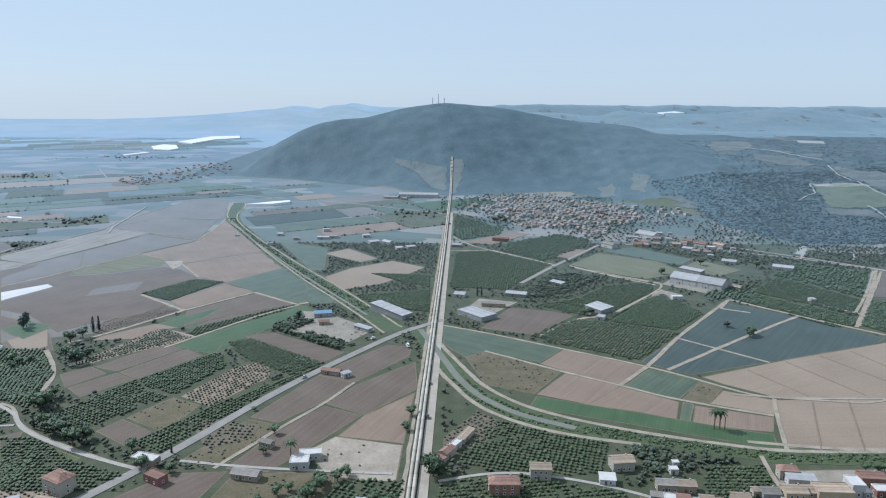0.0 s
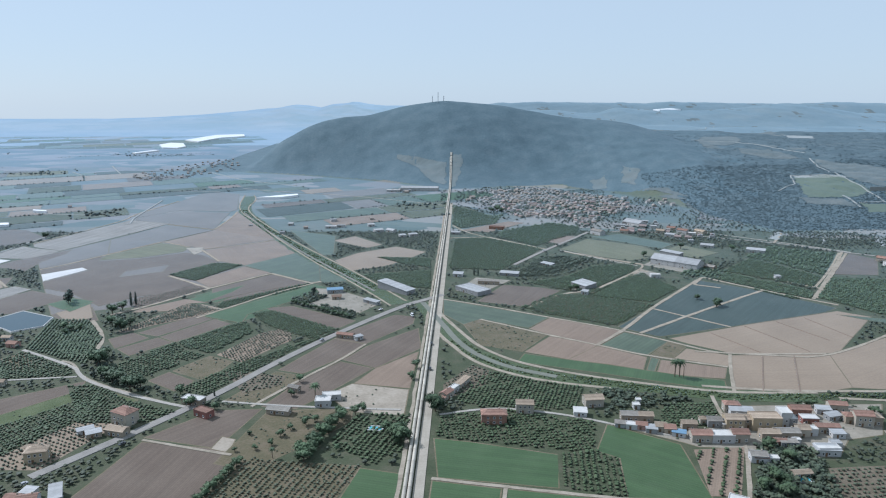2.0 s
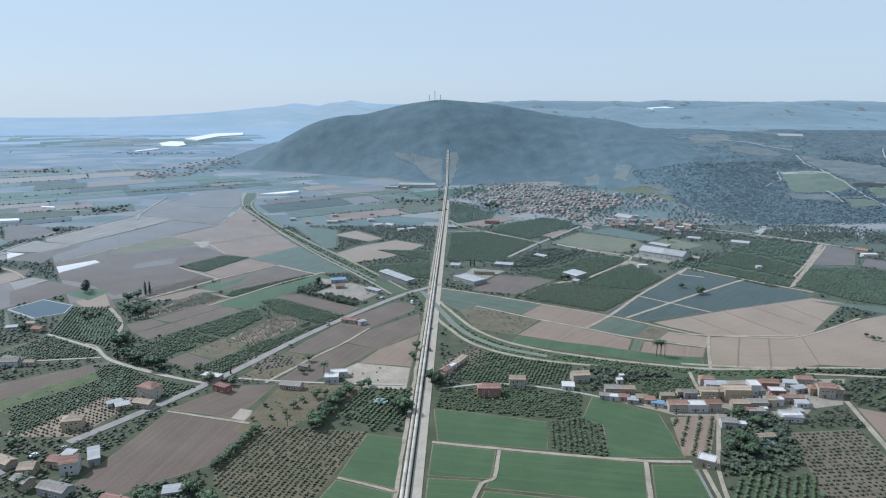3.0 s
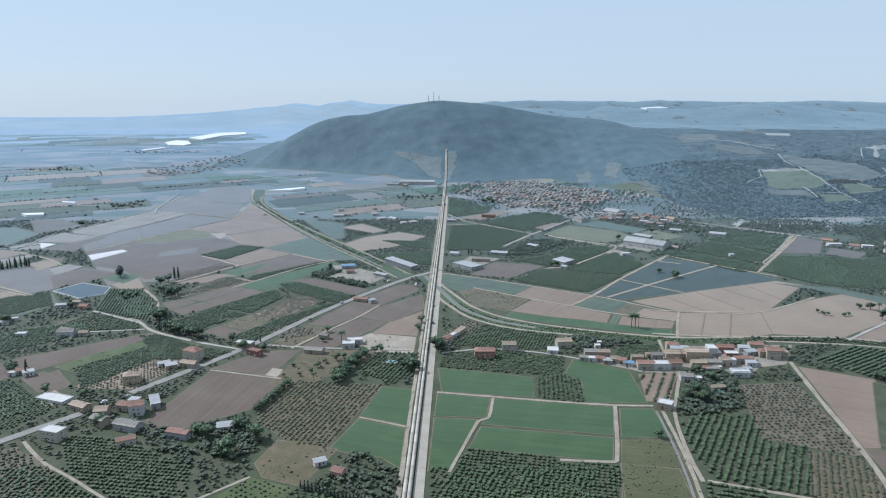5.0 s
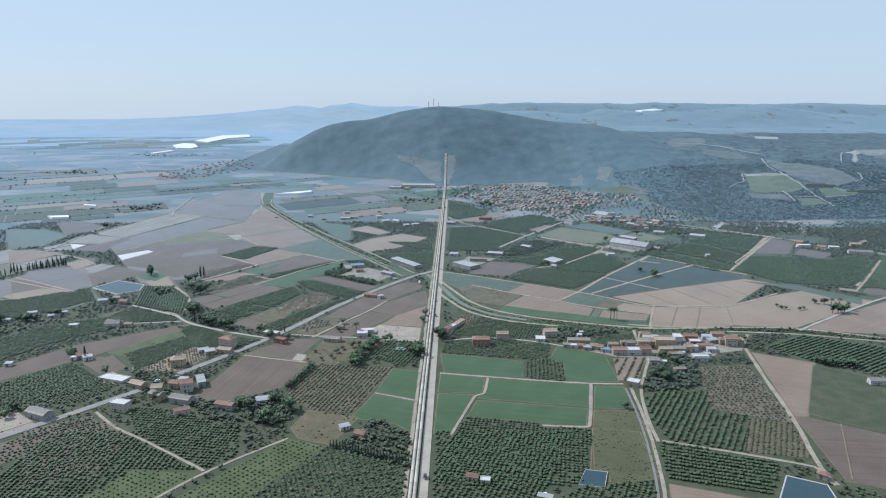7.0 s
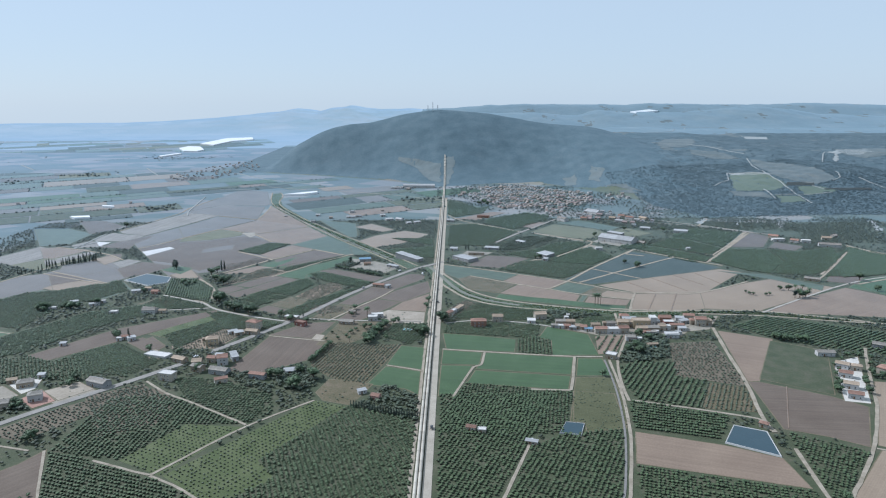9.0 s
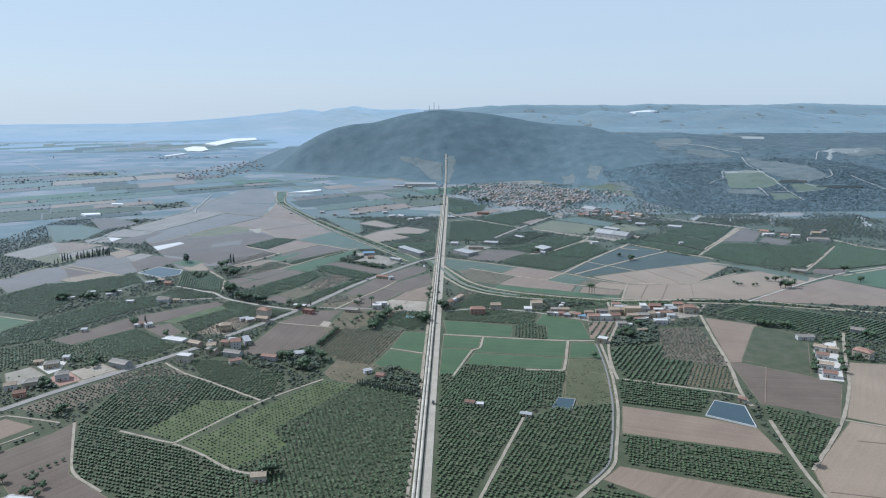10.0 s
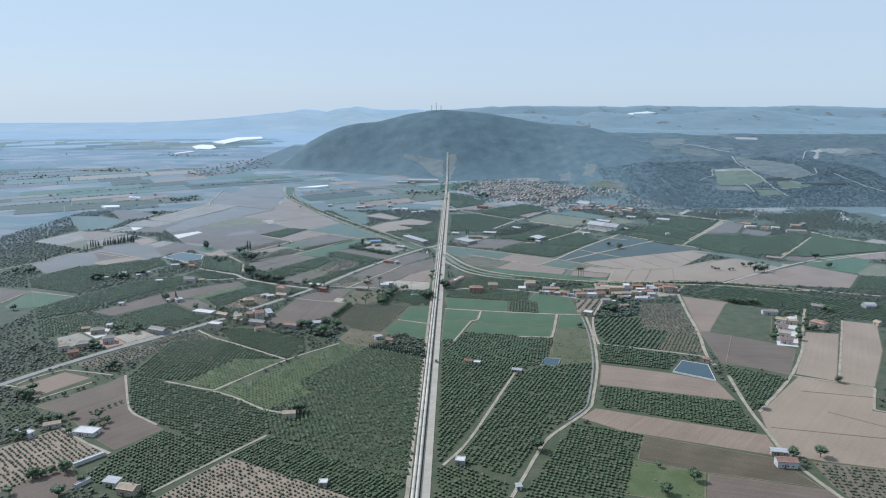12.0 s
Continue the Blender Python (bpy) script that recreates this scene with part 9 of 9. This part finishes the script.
# ---- trees, hedges and gardens between the fields ----
def between(x0, x1, y0, y1, gap, radius, seed):
    rnd = np.random.RandomState(seed)
    gx, gy = np.meshgrid(np.arange(x0, x1, gap), np.arange(y0, y1, gap))
    x, y = gx.ravel() + rnd.uniform(-0.45, 0.45, gx.size) * gap, gy.ravel() + rnd.uniform(-0.45, 0.45, gx.size) * gap
    keep = (np.abs(x + 10) < 0.68 * (y + 430) + 40) & (y < np.interp(x, FOOT_X, FOOT_Y))
    keep &= (np.sin(x * 0.031 + 0.7) * np.sin(y * 0.027 + 0.3) + rnd.normal(0, 0.35, x.size)) > np.where(x < -100, -0.9, -0.45)
    x, y = x[keep], y[keep]
    keep = np.ones(len(x), bool)
    for poly in plots:
        for ox, oy in ((0, 0), (3.5, 0), (-3.5, 0), (0, 3.5), (0, -3.5)):
            keep &= ~inside(poly, x + ox, y + oy)
    for pts, half in ways:
        for (ax, ay), (bx, by) in zip(pts, pts[1:]):
            dx, dy = bx - ax, by - ay
            t = np.clip(((x - ax) * dx + (y - ay) * dy) / (dx * dx + dy * dy + 1e-9), 0, 1)
            keep &= np.hypot(x - ax - t * dx, y - ay - t * dy) > half + radius + 0.8
    keep &= ~((x > -27 + 0.0285 * (y - 80)) & (x < -10 + 0.0285 * (y - 80)))
    for hx, hy, half in built:
        keep &= np.hypot(x - hx, y - hy) > half + radius * 0.5
    x, y = x[keep], y[keep]
    r = radius * rnd.uniform(0.5, 1.3, len(x))
    z = np.array([land(0, q) for q in y])
    scatter("garden_trees", np.stack([x, y, z, r, r * 0.9 + 0.2], 1), M["broadwood"], "mixed trees and bushes between the fields and gardens", COARSE if y0 > 300 else FINE)


between(-420, 480, -140, 330, 3.6, 1.25, 51)
between(-700, 760, 330, 900, 4.8, 1.4, 52)
between(0, 700, 900, 1330, 8.0, 1.6, 53)


# ---- reeds and shrubs along the river ----
def river_reeds(pts, half, gap, seed):
    rnd = np.random.RandomState(seed)
    rows = []
    for (ax, ay), (bx, by) in zip(pts, pts[1:]):
        n = int(math.dist((ax, ay), (bx, by)) / gap)
        t, off = rnd.rand(n), rnd.uniform(-half, half, n)
        d = math.dist((ax, ay), (bx, by))
        r = rnd.uniform(0.4, 1.1, n)
        x, y = ax + (bx - ax) * t + (by - ay) / d * off, ay + (by - ay) * t - (bx - ax) / d * off
        rows.append(np.stack([x, y, np.array([land(0, q) for q in y]), r, r * 0.5], 1))
    rows = np.concatenate(rows)
    x, y, ok = rows[:, 0], rows[:, 1], np.ones(len(rows), bool)
    for line, wide in ways:
        if wide > 2.6:
            continue
        for (ax, ay), (bx, by) in zip(line, line[1:]):
            dx, dy = bx - ax, by - ay
            t = np.clip(((x - ax) * dx + (y - ay) * dy) / (dx * dx + dy * dy + 1e-9), 0, 1)
            ok &= np.hypot(x - ax - t * dx, y - ay - t * dy) > wide + 0.9
    scatter("river_reeds", rows[ok], M["reeds"], "dark green reeds and shrubs along the river channel", COARSE, "reeds")


river_reeds([(10.6, 433.9), (24.4, 403.2), (45.8, 378.8), (76.7, 361.8), (106.8, 351.9), (144.8, 339.9), (181.5, 330.7), (233.6, 329.5), (318.7, 327.0), (404.5, 290.0)], 5.5, 0.28, 61)
river_reeds([(-337.5, 1067.1), (-282.0, 961.8), (-184.8, 779.8), (-128.0, 684.1), (-67.5, 585.6)], 8.0, 0.45, 62)


# ---- garden pools ----
def pool(x, y, w, d, turn):
    thing = tagged(new("swimming_pool"), "small turquoise swimming pool with a pale stone edge", "pool")
    thing.matrix_world = pose(x, y, 0.35, 0, 0, turn)
    bm = bmesh.new()
    for px, py, sx, sy in ((0, -d / 2 - 0.5, w + 2, 1), (0, d / 2 + 0.5, w + 2, 1), (-w / 2 - 0.5, 0, 1, d), (w / 2 + 0.5, 0, 1, d)):
        bmesh.ops.create_cube(bm, size=1, matrix=pose(px, py, 0) @ Matrix.Diagonal((sx, sy, 0.8, 1)))
    part("edge", bm, M["liner"], thing, "pale stone edge")
    bm = bmesh.new()
    bmesh.ops.create_cube(bm, size=1, matrix=pose(0, 0, -0.1) @ Matrix.Diagonal((w, d, 0.7, 1)))
    part("water", bm, M["poolwater"], thing, "clear turquoise water")


M["poolwater"] = mat("pool_water", [(0.08, 0.36, 0.42), (0.1, 0.42, 0.48)], 0.3, 1.5, rough=0.08, bump=0.02, spec=0.5)
pool(174.7, 233.0, 8.0, 4.0, 4)
pool(-37.8, 287.1, 7.0, 4.0, -6)


# ---- vehicles ----
def car_mould(colour, word, length=4.2, wide=1.75, high=1.45, van=False):
    name = "van" if van else "car"
    thing = tagged(new(name), f"{word} {name} standing on the road", name)
    bm = bmesh.new()
    bmesh.ops.create_cube(bm, size=1, matrix=pose(0, 0, 0.62) @ Matrix.Diagonal((wide, length, 0.6, 1)))
    bmesh.ops.bevel(bm, geom=bm.edges[:], offset=0.12, segments=1, affect="EDGES")
    part("body", bm, colour, thing)
    bm = bmesh.new()
    cabin = bmesh.ops.create_cube(bm, size=1, matrix=pose(0, -0.15, high - 0.33) @ Matrix.Diagonal((wide * 0.9, length * (0.8 if van else 0.56), 0.6, 1)))
    for v in bm.verts:
        if v.co.z > high - 0.3:
            v.co.x *= 0.86
            v.co.y = -0.15 + (v.co.y + 0.15) * (0.95 if van else 0.74)
    part("cabin", bm, M["glass"], thing, "dark glazed cabin")
    bm = bmesh.new()
    bmesh.ops.create_cube(bm, size=1, matrix=pose(0, -0.15, high - 0.01) @ Matrix.Diagonal((wide * 0.78, length * (0.76 if van else 0.42), 0.06, 1)))
    part("roof", bm, colour, thing)
    for sx in (-1, 1):
        for sy in (-1, 1):
            bm = bmesh.new()
            bmesh.ops.create_cone(bm, cap_ends=True, segments=12, radius1=0.33, radius2=0.33, depth=0.22, matrix=pose(sx * wide * 0.46, sy * length * 0.31, 0.33, 0, 90, 0))
            part("wheel", bm, M["tyre"], thing, "black wheel")
    return thing


M["tyre"] = mat("tyre_rubber", [(0.02, 0.02, 0.02), (0.035, 0.035, 0.035)], 0.5, 4.0, bump=0)
paints = [mat("car_paint", [c, c], 0.5, 3.0, rough=0.3, bump=0, spec=0.5) for c in ((0.7, 0.7, 0.7), (0.06, 0.065, 0.075), (0.35, 0.36, 0.38), (0.45, 0.3, 0.05))]
CARS = [car_mould(paints[0], "white"), car_mould(paints[1], "dark grey"), car_mould(paints[2], "silver"), car_mould(paints[0], "white", 5.2, 2.0, 2.2, True)]
used = set()


def car(k, x, y, turn):
    m = pose(x, y, 0.9, 0, 0, turn)
    ob = CARS[k] if k not in used else copy_thing(CARS[k], m)
    ob.matrix_basis = m
    used.add(k)


car(0, -55.1, 513.0, -40)
car(2, -93.7, 433.7, 154)
car(1, -8.7, 374.4, 0)
car(1, -8.7, 424.8, 0)
car(0, -212.8, 221.1, -31)
car(2, -201.3, 228.4, -26)
car(1, -172.1, 268.1, -32)
car(0, 125.7, 762.1, -30)
car(1, 147.9, 797.0, -28)
car(1, -14.7, 88.0, -2)
car(1, 163.0, 297.1, 162)
car(0, 160.7, 289.5, 162)
car(0, 48.2, 68.8, -173)
car(3, -26.5, 495.2, -158)
